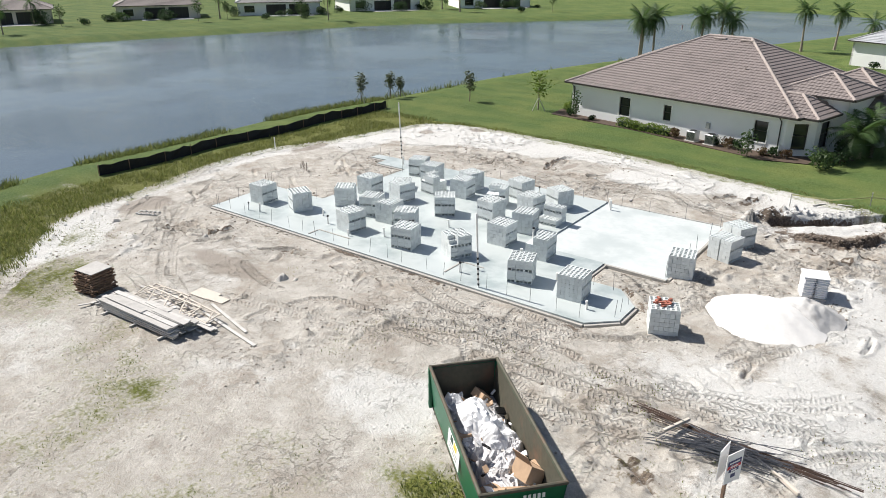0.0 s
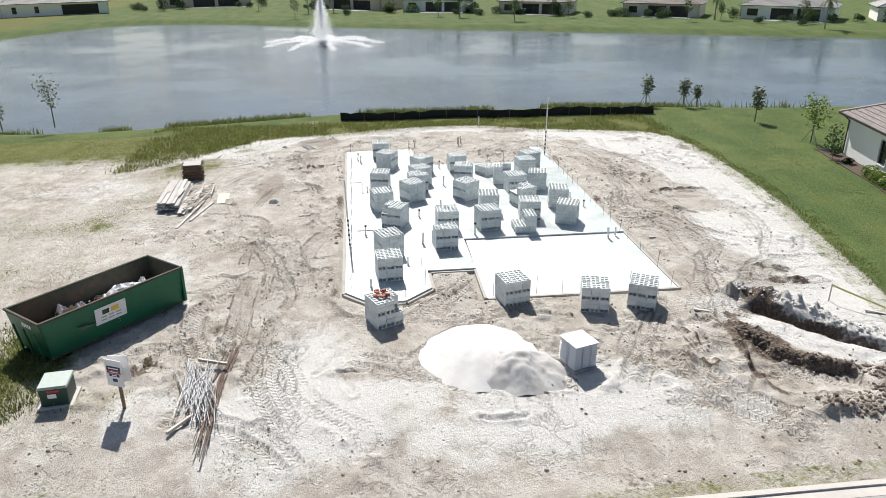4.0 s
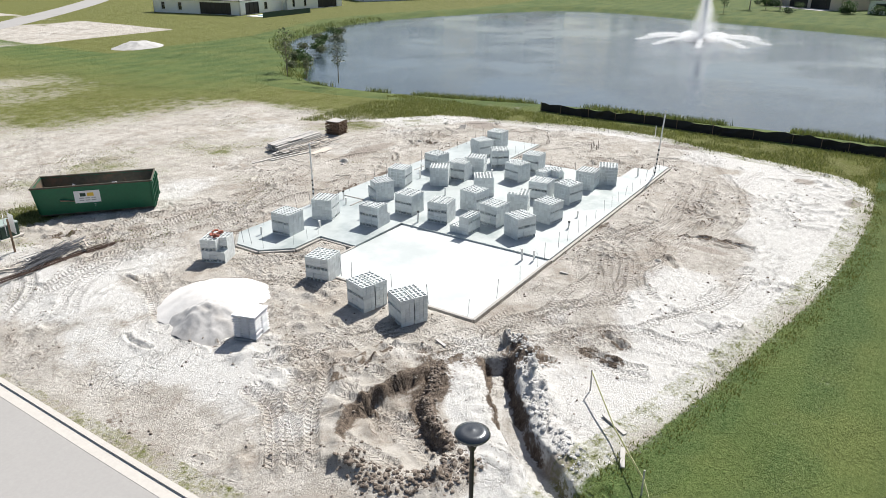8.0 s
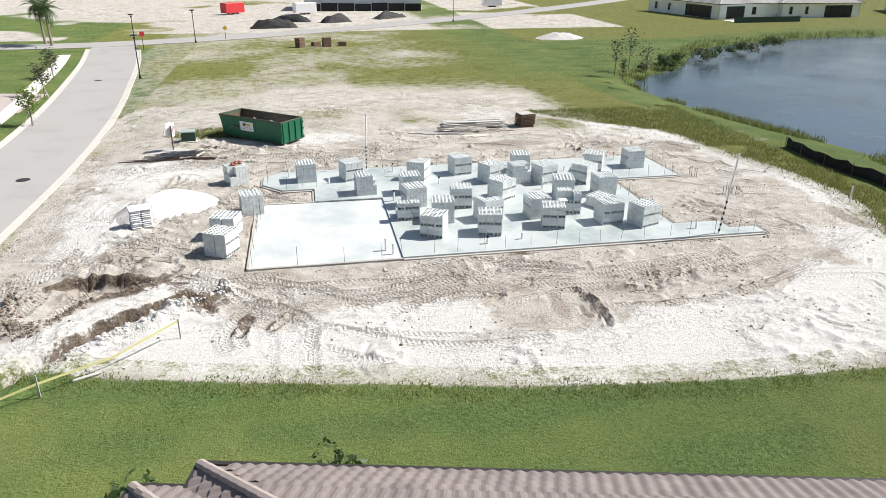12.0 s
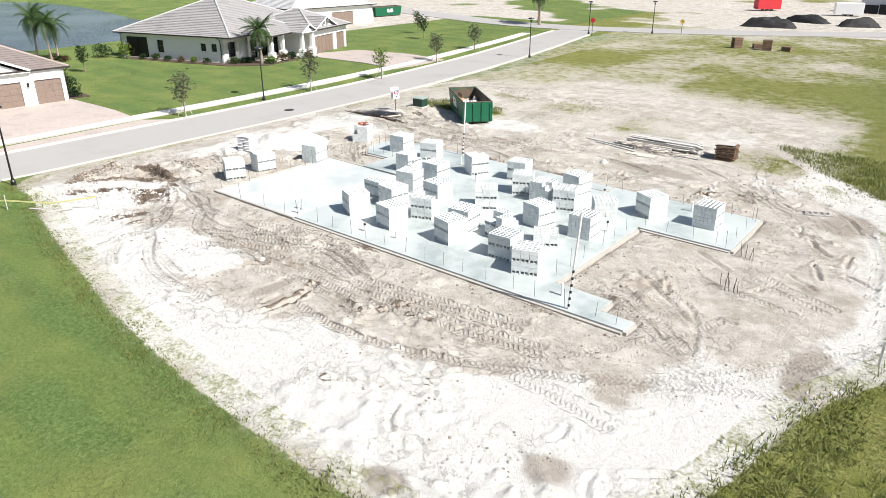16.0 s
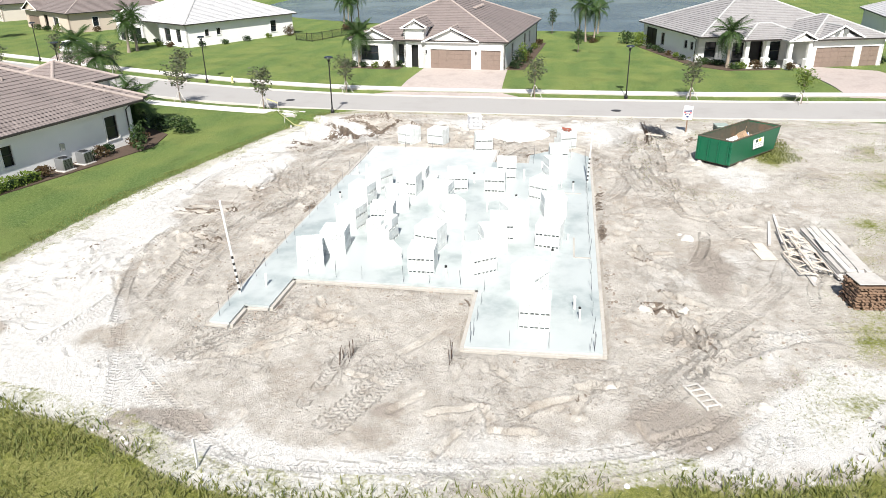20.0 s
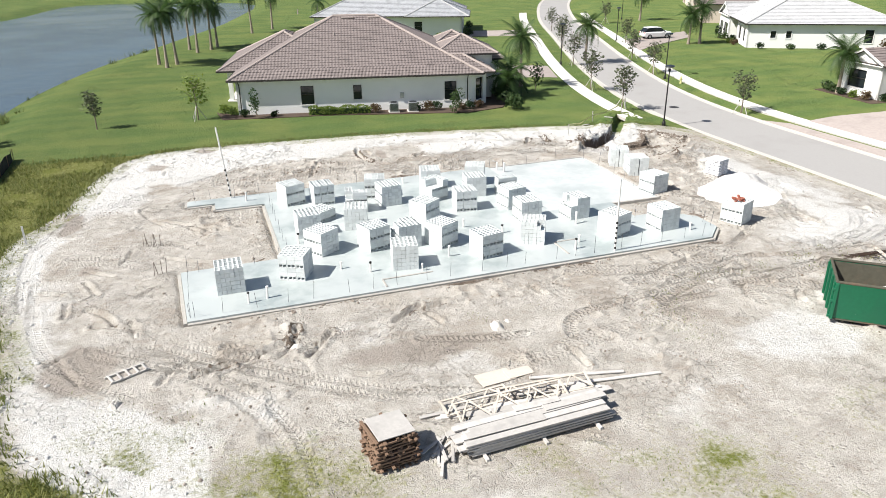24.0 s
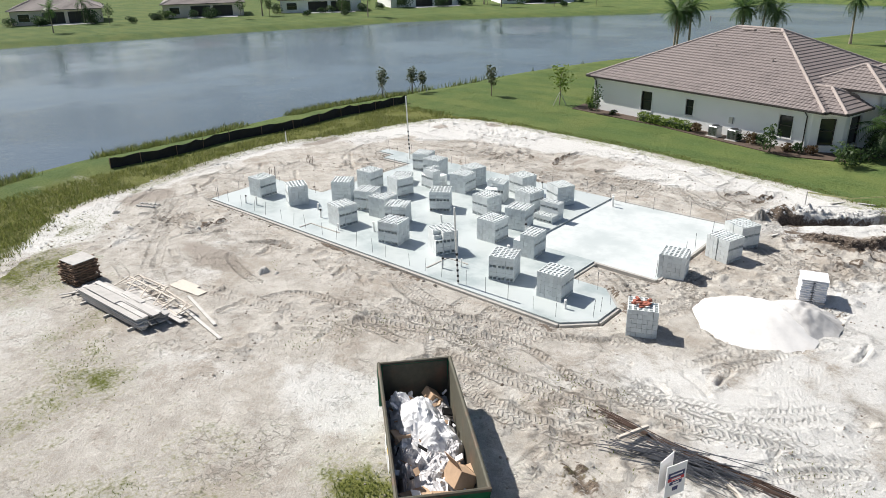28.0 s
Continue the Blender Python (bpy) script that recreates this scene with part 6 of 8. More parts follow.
def tiled(g, poly, course=0.36, wave=0.0, amp=0.035, skip=None):
    """Courses of roof tile over a plane: each laps the one below; wave gives barrel rolls that wide."""
    o, u, v, n, flat = plane_frame(poly)
    top = max(b for _, b in flat)
    rows = max(1, int(top / course))
    rise = top / rows
    if not wave:
        # one folded sheet: every course steps down on to the one below
        N, vs, fs = max(1, int((flat[1][0] - flat[0][0]) / 3)), [], []
        for r in range(rows):
            a, b = r * rise, (r + 1) * rise - (0.02 if r == rows - 1 else 0)
            for v0, lift in ((a, 0.005), (a, 0.05)) if r else ((a, 0.0), (a, 0.05)):
                s = span_at(flat, v0 + 1e-4)
                vs += [o + u * (s[0] + (s[1] - s[0]) * k / N) + v * v0 + n * lift for k in range(N + 1)]
        s = span_at(flat, top - 0.02)
        vs += [o + u * (s[0] + (s[1] - s[0]) * k / N) + v * (top - 0.02) + n * 0.012 for k in range(N + 1)]
        for i in range(2 * rows):
            fs += [(i * (N + 1) + k, i * (N + 1) + k + 1, (i + 1) * (N + 1) + k + 1, (i + 1) * (N + 1) + k) for k in range(N)]
        g.add(vs, fs)
        return
    # barrel rolls: one column of overlapping tiles beside the other, cut at the hips
    step_u = wave / 4
    for r in range(skip or 0, rows):
        a, b = r * rise, (r + 1) * rise - (0.02 if r == rows - 1 else 0)
        s0, s1 = span_at(flat, a + 1e-4), span_at(flat, b - 1e-4)
        N = max(1, int((s0[1] - s0[0]) / step_u))
        vs, fs = [], []
        for k in range(N + 1):
            x0 = s0[0] + (s0[1] - s0[0]) * k / N
            x1 = min(max(x0, s1[0]), s1[1])
            lift = amp * (0.5 + 0.5 * math.cos(2 * math.pi * x0 / wave))
            vs += [o + u * x0 + v * a + n * 0.005, o + u * x0 + v * a + n * (0.05 + lift), o + u * x1 + v * b + n * (0.012 + lift * 0.9)]
        for k in range(N):
            fs += [(3 * k, 3 * k + 3, 3 * k + 4, 3 * k + 1), (3 * k + 1, 3 * k + 4, 3 * k + 5, 3 * k + 2)]
        g.add(vs, fs)


def roof(house, rect, ez, pitch, material, cap, kind="hip", course=0.36, wave=0.0, ov=0.5, pieces=0, gutter=True, wallmat=None):
    x0, y0, x1, y1 = rect[0] - ov, rect[1] - ov, rect[2] + ov, rect[3] + ov
    planes, lines = hip_planes(x0, y0, x1, y1, ez, pitch, kind)
    # soffit, with the tiled slopes above it
    r = part("roof", G().box(((x0 + x1) / 2, (y0 + y1) / 2, ez - 0.04), (x1 - x0 - 0.02, y1 - y0 - 0.02, 0.06)), M_TRIM, house)
    for k, p in enumerate(planes):
        g = G()
        tiled(g, p, course, wave, skip=pieces if k == 0 else None)
        sl = part("roof_slope", g, material, r)
        if wave:
            tagged(sl, kind="stuff")
            part("underlay", G().add([Vector(q) for q in p], [tuple(range(len(p)))]), material, r)
    if pieces:
        # the lowest courses of the slope over the lot are single tiles
        o, u, v, n, flat = plane_frame(planes[0])
        top = max(b for _, b in flat)
        rise = top / max(1, int(top / course))
        tg, W = G(), wave
        prof = [(-W / 2 + W * k / 6, 0.035 * (0.5 + 0.5 * math.cos(2 * math.pi * (k / 6 - 0.5)))) for k in range(7)]
        tg.add([(x, 0, 0.05 + h) for x, h in prof] + [(x, rise + 0.02, 0.012 + h * 0.9) for x, h in prof] + [(x, 0, 0.022 + h) for x, h in prof],
               [(i, i + 1, 8 + i, 7 + i) for i in range(6)] + [(14 + i, 15 + i, i + 1, i) for i in range(6)])
        me = tg.data("roof_tile", material)
        base = Matrix((u.to_tuple() + (0,), v.to_tuple() + (0,), n.to_tuple() + (0,), (0, 0, 0, 1))).transposed()
        for row in range(pieces):
            s0, s1 = span_at(flat, row * rise + 1e-3), span_at(flat, (row + 1) * rise)
            lo, hi = max(s0[0], s1[0]), min(s0[1], s1[1])
            for k in range(int((hi - lo) / W)):
                p = o + u * (lo + W * (k + 0.5)) + v * (row * rise)
                part("roof_tile", me, material, r, m=Matrix.Translation(p) @ base)
    cg = G()
    for a, b in lines:
        a, b = Vector(a), Vector(b)
        d = (b - a)
        k = max(1, int(d.length / 0.42))
        for i in range(k):
            p, q = a + d * (i / k), a + d * ((i + 1) / k)
            cg.tube([p + Vector((0, 0, 0.02)), q + Vector((0, 0, 0.045))], [0.135, 0.115], 8)
    part("ridge_cap", cg, cap, r)
    if kind == "hip" and gutter:
        gg = G()
        for (ax, ay), (bx, by) in (((x0, y0), (x1, y0)), ((x1, y0), (x1, y1)), ((x1, y1), (x0, y1)), ((x0, y1), (x0, y0))):
            dx, dy = (bx - ax), (by - ay)
            L = math.hypot(dx, dy)
            gg.box(((ax + bx) / 2 + dy / L * 0.05, (ay + by) / 2 - dx / L * 0.05, ez - 0.02), (L if dx else 0.12, L if dy else 0.12, 0.15))
        part("gutter", gg, M_GUTTER, r)
    if kind == "gable_y":
        c, pk = (x0 + x1) / 2, ez + (x1 - x0) / 2 * pitch
        xa, xb = rect[0], rect[2]
        ph = ez + (xb - xa) / 2 * pitch
        part("gable_wall", G().add([(xa, rect[1], ez - 0.1), (xb, rect[1], ez - 0.1), (c, rect[1], ph), (xa, rect[1] + 0.2, ez - 0.1), (xb, rect[1] + 0.2, ez - 0.1), (c, rect[1] + 0.2, ph)],
                                   [(0, 1, 2), (5, 4, 3), (0, 3, 4, 1), (1, 4, 5, 2), (2, 5, 3, 0)]), wallmat or M_STUCCO, house)
        for s, xe in ((-1, x0), (1, x1)):
            d = Vector((c - xe, 0, pk - ez))
            ang = -math.degrees(math.atan2(d.z, d.x))
            part("barge_board", G().box((d.length / 2, 0, -0.09), (d.length, 0.06, 0.18)), M_TRIM, r, m=pose(xe, y0 + 0.02, ez + 0.03, 0, ang, 0))
    return r


def downspout(house, x, y, h, out=(0, -1)):
    part("downspout", G().tube([(x + out[0] * 0.5, y + out[1] * 0.5, h), (x + out[0] * 0.08, y + out[1] * 0.08, h - 0.35), (x + out[0] * 0.08, y + out[1] * 0.08, 0.1)], 0.05, 6), M_GUTTER, house)


def body(house, poly, h, openings, material):
    """Walls round a footprint given anticlockwise; openings[i] are those of side i."""
    for i, (a, b) in enumerate(zip(poly, poly[1:] + poly[:1])):
        wall_run(house, a, b, h, openings.get(i, []), material)


# the finished house beside the lot
H1 = pose(-31.4, 62.98, 0, 0, 0, -12.8)
h1 = thing("house", H1, "white stucco house with brown barrel-tile hip roof beside the lot", "house", "finished houses")
body(h1, [(0, 0), (21.0, 0), (22.6, 1.6), (22.6, 4.6), (20.5, 4.6), (20.5, 8.5), (25.0, 8.5), (25.0, 17.5), (0, 17.5)], 3.1,
     {0: [(5.6, 6.75, 0.75, 2.5, "win"), (10.25, 11.0, 1.05, 2.45, "win"), (18.5, 19.6, 0.75, 2.5, "win")], 1: [(0.55, 1.65, 0.5, 2.6, "win")], 2: [(0.7, 2.3, 0.4, 2.6, "win")],
      6: [(1.0, 3.4, 0.0, 2.2, "garage"), (3.9, 8.5, 0.0, 2.2, "garage")], 8: [(1.0, 7.5, 0.1, 2.6, "screen"), (12.0, 16.6, 0.1, 2.6, "screen")]}, M_STUCCO)
roof(h1, (-0.1, 0, 21.5, 17.5), 3.12, 0.475, M_TILE_B, M_CAP, course=0.38, wave=0.30, pieces=4)
roof(h1, (15.5, 0.75, 22.7, 5.0), 3.1, 0.475, M_TILE_B, M_CAP, course=0.38, wave=0.30)
roof(h1, (18.4, 4.2, 23.6, 9.2), 4.25, 0.475, M_TILE_B, M_CAP, course=0.38, wave=0.30)
roof(h1, (16.5, 8.5, 25.2, 17.5), 3.1, 0.475, M_TILE_B, M_CAP, course=0.38)
roof(h1, (-1.9, 5.5, 9.0, 17.5), 3.1, 0.475, M_TILE_B, M_CAP, course=0.38, wave=0.30)
body(h1, [(18.4, 4.2), (23.6, 4.2), (23.6, 9.2), (18.4, 9.2)], 4.25, {}, M_STUCCO)
for x, y in ((0.3, 0), (20.6, 0)):
    downspout(h1, x, y, 3.0)
for x, y in ((8.7, 5.6), (14.8, 4.4), (5.2, 9.5)):
    part("roof_vent", G().tube([(x, y, 3.2 + 0.475 * y), (x, y, 3.2 + 0.475 * y + 0.45)], 0.06, 8), M_CAP, h1)
for x in (10.0, 12.6):
    part("ridge_vent", G().box((x, 8.3, 3.25 + 0.475 * 8.75), (1.2, 0.35, 0.12), bev=0.03), M_CAP, h1)
part("patio_floor", G().box((-1.0, 12, 0.02), (2.0, 11.0, 0.12)), M_WALK, h1)
for y in (6.9, 12.0, 17.1):
    part("patio_post", G().box((-1.6, y, 1.55), (0.4, 0.4, 3.1), bev=0.02), M_STUCCO, h1)
for k, x in enumerate((13.8, 15.5)):
    ac = thing("air_conditioner", H1 @ pose(x, -0.85, 0.0), "grey outdoor air-conditioning unit by the house wall", "air conditioner", "air conditioners by the wall")
    part("pad", G().box((0, 0, 0.05), (1.0, 1.0, 0.1)), M_KERB, ac)
    part("casing", G().box((0, 0, 0.5), (0.8, 0.8, 0.8), bev=0.05), M_GALV, ac)
    for j in range(9):
        part("louver", G().box((0, -0.41, 0.2 + 0.075 * j), (0.68, 0.02, 0.03)), M_STEEL, ac)
    part("fan_grille", G().tube([(0, 0, 0.9), (0, 0, 0.93)], 0.3, 14), M_STEEL, ac)
part("meter_box", G().box((14.6, -0.08, 1.35), (0.35, 0.14, 0.5), bev=0.02), M_GALV, h1)

# the three-car house across the street
H2 = pose(25.3, 51.6, 0, 0, 0, -96)
h2 = thing("house", H2, "white stucco house with brown tile roof and triple garage", "house", "finished houses")
body(h2, [(0, 0.0), (5.2, 0.0), (5.2, 1.6), (6.9, 1.6), (6.9, 0.2), (9.0, 0.2), (9.0, 0.0), (18.4, 0.0), (18.4, 25.0), (0, 25.0)], 3.1,
     {0: [(1.2, 3.4, 0.7, 2.5, "win")], 2: [(0.15, 1.55, 0.2, 2.5, "win")], 4: [(0.5, 1.6, 0.0, 2.6, "open")], 6: [(0.75, 5.65, 0.0, 2.2, "garage"), (6.75, 9.05, 0.0, 2.2, "garage")],
      7: [(5.0, 5.9, 0.8, 2.4, "win"), (14.0, 15.2, 0.4, 2.5, "win"), (18.0, 19.0, 0.8, 2.4, "win")]}, M_STUCCO)
roof(h2, (0, 0.4, 18.4, 25.0), 3.12, 0.42, M_TILE_B, M_CAP, course=0.38, ov=0.5)
roof(h2, (9.1, 0.0, 15.2, 7.5), 3.05, 0.44, M_TILE_B, M_CAP, "gable_y", course=0.38, ov=0.35)
body(h2, [(6.5, 0.15), (9.0, 0.15), (9.0, 3.2), (6.5, 3.2)], 4.5, {0: [(0.55, 1.75, 0.0, 2.7, "open")]}, M_STUCCO)
roof(h2, (6.5, 0.15, 9.0, 5.5), 4.5, 0.55, M_TILE_B, M_CAP, "gable_y", course=0.38, ov=0.35)
roof(h2, (0.2, 0.0, 5.0, 5.2), 3.1, 0.44, M_TILE_B, M_CAP, "gable_y", course=0.38, ov=0.35)
for x in (9.3, 15.2):
    part("wall_lamp", G().box((x, -0.1, 1.9), (0.16, 0.16, 0.36), bev=0.03), M_STEEL, h2)
downspout(h2, 18.4, 0.3, 3.0, (1, 0))
downspout(h2, 18.4, 24.8, 3.0, (1, 0))
for k in range(4):
    part("roof_vent", G().box((12.8, 9.8 + 1.5 * k, 6.0), (0.5, 0.35, 0.14), bev=0.03), M_CAP, h2)

# the grey-roofed house with a porch
H3 = pose(30.8, 11.2, 0, 0, 0, -73)
h3 = thing("house", H3, "white stucco house with grey tile roof and columned porch", "house", "finished houses")
body(h3, [(0, 0), (3.2, 0), (3.2, -1.2), (10.5, -1.2), (10.5, -6.0), (19.4, -6.0), (19.4, 16.0), (0, 16.0)], 3.1,
     {0: [(1.0, 2.4, 0.5, 2.4, "win")], 2: [(0.6, 2.0, 0.0, 2.4, "win"), (2.8, 4.4, 0.0, 2.5, "open"), (5.2, 6.6, 0.0, 2.4, "win")], 4: [(0.7, 5.4, 0.0, 2.2, "garage"), (6.2, 8.4, 0.0, 2.2, "garage")],
      7: [(1.0, 4.4, 0.1, 2.6, "screen"), (6.0, 7.0, 0.8, 2.4, "win"), (12.8, 13.6, 1.3, 2.3, "win"), (14.4, 15.2, 1.3, 2.3, "win")]}, M_STUCCO)
roof(h3, (0, -1.2, 19.4, 16.0), 3.12, 0.42, M_TILE_G, M_CAP_G, course=0.38)
roof(h3, (10.5, -6.0, 19.4, 4.0), 3.1, 0.42, M_TILE_G, M_CAP_G, course=0.38)
roof(h3, (11.2, -6.1, 16.2, 3.0), 3.1, 0.48, M_TILE_G, M_CAP_G, "gable_y", course=0.38, ov=0.35)
roof(h3, (3.4, -4.6, 10.6, 1.0), 3.1, 0.42, M_TILE_G, M_CAP_G, course=0.38)
roof(h3, (7.6, -6.4, 10.4, -1.0), 3.1, 0.5, M_TILE_G, M_CAP_G, "gable_y", course=0.38, ov=0.3)
part("porch_floor", G().box((7.0, -3.2, 0.05), (7.4, 4.2, 0.16)), M_WALK, h3)
for x, y in ((3.8, -4.4), (6.2, -4.4), (7.9, -6.2), (10.2, -6.2)):
    part("porch_column", G().box((x, y, 0.5), (0.75, 0.75, 1.1), bev=0.03).box((x, y, 2.05), (0.42, 0.42, 2.1), bev=0.03), M_STUCCO, h3)
for x in (13.2, 14.2):
    part("gable_vent", G().box((x, -6.32, 3.9), (0.5, 0.06, 0.6)), M_GALV, h3)
downspout(h3, 0.0, 0.2, 3.0, (-1, 0))

# further along the street
H4 = pose(46.6, 95.6, 0, 0, 0, -119)
h4 = thing("house", H4, "white stucco house with pale grey roof and blue garage doors", "house", "finished houses")
body(h4, [(0, 0), (7.5, 0), (7.5, 2.5), (11.0, 2.5), (11.0, 0.5), (18.0, 0.5), (18.0, 20.0), (0, 20.0)], 3.2,
     {0: [(0.8, 3.2, 0.0, 2.2, "win"), (3.8, 6.9, 0.0, 2.2, "win")], 2: [(1.0, 2.6, 0.0, 2.6, "open")], 4: [(1.5, 3.0, 0.6, 2.5, "win"), (4.4, 5.6, 0.6, 2.5, "win")], 5: [(3.0, 3.7, 1.3, 2.3, "win"), (5.0, 5.7, 1.3, 2.3, "win"), (15.0, 16.1, 0.7, 2.5, "win")]}, M_STUCCO)
roof(h4, (0, 0.5, 18.0, 20.0), 3.22, 0.40, M_TILE_L, M_CAP_G, course=0.40)
roof(h4, (0.3, 0.0, 7.3, 6.0), 3.2, 0.44, M_TILE_L, M_CAP_G, "gable_y", course=0.40, ov=0.35)
H5 = pose(-15.2, 116.0, 0, 0, 0, -22.0)
h5 = thing("house", H5, "white house with pale grey shingle hip roof behind the lot", "house", "finished houses")
body(h5, [(0, 0), (23.5, 0), (23.5, 16.0), (0, 16.0)], 3.3, {0: [(5.0, 7.2, 2.3, 2.8, "win"), (16.0, 17.2, 0.8, 2.5, "win")], 1: [(1.5, 6.4, 0.0, 2.3, "garage"), (9.0, 11.0, 0.0, 2.5, "open")]}, M_STUCCO)
roof(h5, (0, 0, 23.5, 16.0), 3.32, 0.45, M_TILE_S, M_CAP_G, course=0.40)
roof(h5, (15.0, -0.6, 24.2, 8.0), 3.3, 0.45, M_TILE_S, M_CAP_G, course=0.40)
H6 = pose(63.0, 124.0, 0, 0, 0, -122)
h6 = thing("house", H6, "tan stucco house with brown tile roof", "house", "finished houses")
body(h6, [(0, 0), (18.0, 0), (18.0, 18.0), (0, 18.0)], 3.2, {0: [(1.0, 5.8, 0.0, 2.2, "garage"), (8.0, 9.6, 0.0, 2.6, "open"), (12.0, 14.0, 0.6, 2.4, "win")], 1: [(4.0, 5.0, 0.8, 2.4, "win"), (9.0, 10.0, 0.8, 2.4, "win")]}, M_TAN)
roof(h6, (0, 0, 18.0, 18.0), 3.22, 0.42, M_TILE_B, M_CAP, course=0.40)
roof(h6, (0.6, -0.4, 6.6, 6.0), 3.2, 0.44, M_TILE_B, M_CAP, "gable_y", course=0.40, ov=0.35, wallmat=M_TAN)
H7 = pose(52.5, -17.5, 0, 0, 0, -97)
h7 = thing("house", H7, "unfinished white-walled house behind the corner lot", "house", "finished houses")
body(h7, [(0, 0), (17.0, 0), (17.0, 14.0), (0, 14.0)], 3.2, {0: [(2.0, 3.2, 0.9, 2.4, "win"), (8.0, 12.6, 0.0, 2.3, "garage")], 7: []}, M_STUCCO)
roof(h7, (0, 0, 17.0, 14.0), 3.22, 0.40, M_TILE_L, M_CAP_G, course=0.40)
H8 = pose(80.0, 150.0, 0, 0, 0, -122)
h8 = thing("house", H8, "cream stucco house with brown tile roof down the street", "house", "finished houses")
body(h8, [(0, 0), (17.0, 0), (17.0, 16.0), (0, 16.0)], 3.2, {0: [(1.0, 5.8, 0.0, 2.2, "garage"), (10.0, 12.0, 0.6, 2.4, "win")]}, M_CREAM)
roof(h8, (0, 0, 17.0, 16.0), 3.22, 0.42, M_TILE_B, M_CAP, course=0.40)

# houses over the lake and beyond the field: a, b are the ends of the side that faces the site
FAR = [((-214, -30), (-221, -5), M_TAN, M_TILE_B), ((-207, 14), (-193, 34), M_TAN, M_TILE_B), ((-189, 40), (-184, 58), M_STUCCO, M_TILE_G), ((-179, 65), (-171, 82), M_CREAM, M_TILE_B),
       ((-176, 77), (-171, 88), M_CREAM, M_TILE_B), ((-167, 95), (-157, 111), M_CREAM, M_TILE_B), ((-154, 120), (-141, 136), M_STUCCO, M_TILE_G), ((-141, 147), (-131, 165), M_STUCCO, M_TILE_G), ((-124, 174), (-110, 190), M_STUCCO, M_TILE_G)]
FAR = [f for k, f in enumerate(FAR) if k != 4]
for k, (a, b, wm, rm) in enumerate(FAR):
    a, b = Vector(a), Vector(b)
    d = b - a
    L = d.length
    m = pose(a.x, a.y, 0, 0, 0, math.degrees(math.atan2(d.y, d.x)))
    hs = thing("house", m, "%s house with screened patio across the lake" % ("white stucco" if wm is M_STUCCO else "tan stucco"), "house", "houses across the lake")
    o = [(0.08 * L, 0.20 * L, 0.7, 2.4, "win"), (0.34 * L, 0.58 * L, 0.05, 2.6, "screen"), (0.62 * L, 0.86 * L, 0.05, 2.6, "screen")]
    body(hs, [(0, 0), (L, 0), (L, 14.0), (0, 14.0)], 3.1, {0: o}, wm)
    roof(hs, (0, 0, L, 14.0), 3.12, 0.42, rm, M_CAP_G if rm is M_TILE_G else M_CAP, course=0.45)
    part("patio_slab", G().box((0.6 * L, -2.0, 0.03), (0.62 * L, 4.0, 0.10)), M_WALK, hs)
for k, (ax, ay, bx, by, dep) in enumerate(((-97.5, -101, -102.0, -76.5, 18.0), (-118, -78, -137, -77, 14.0), (-152, -82, -175, -70, 14), (-182, -62, -196, -40, 14))):
    a, b = Vector((ax, ay)), Vector((bx, by))
    d = b - a
    L = d.length
    m = pose(a.x, a.y, 0, 0, 0, math.degrees(math.atan2(d.y, d.x)))
    hs = thing("house", m, "white stucco house with covered patio beyond the field", "house", "houses beyond the field")
    o = [(0.1 * L, 0.14 * L, 0.7, 2.4, "win"), (0.3 * L, 0.34 * L, 0.7, 2.4, "win"), (0.55 * L, 0.90 * L, 0.05, 2.6, "screen")]
    body(hs, [(0, 0), (L, 0), (L, dep), (0, dep)], 3.1, {0: o, 1: [(2, 7, 0.05, 2.6, "screen"), (9, 10.2, 0.7, 2.4, "win")]}, M_STUCCO)
    roof(hs, (0, 0, L, dep), 3.12, 0.42, M_TILE_G, M_CAP_G, course=0.45)
pool = thing("swimming_pool", pose(-108, -71.5, 0, 0, 0, 4), "small blue swimming pool on a pale deck", "pool")
part("deck", G().box((0, 0, 0.03), (13, 6, 0.12)), M_WALK, pool)
part("pool_water", G().box((0, 0, 0.07), (9.5, 3.2, 0.06)), M_POOL, pool)
part("pool_fence", G().box((0, 3.4, 0.6), (16, 0.03, 1.1)), M_CABINET, pool)

# the white house shell under construction, wrapped in black mesh
shell = thing("house", pose(-42, -110, 0, 0, 0, -5), "white house shell under construction behind black mesh", "house")
body(shell, [(0, 0), (0.1, -14), (28, -14), (28, 0)], 5.5, {3: [(4, 5.2, 3.2, 4.8, "win"), (12, 13.2, 3.2, 4.8, "win"), (20, 21.2, 3.2, 4.8, "win")]}, M_STUCCO)
roof(shell, (0, -14, 28, 0), 5.5, 0.4, M_TILE_L, M_CAP_G, course=0.45)
for k in range(7):
    part("mesh_screen", G().box((2 + 4 * k, 2.2 + 0.2 * (k % 2), 0.85), (3.8, 0.05, 1.7 + 0.2 * (k % 3))), M_BLACK, shell)

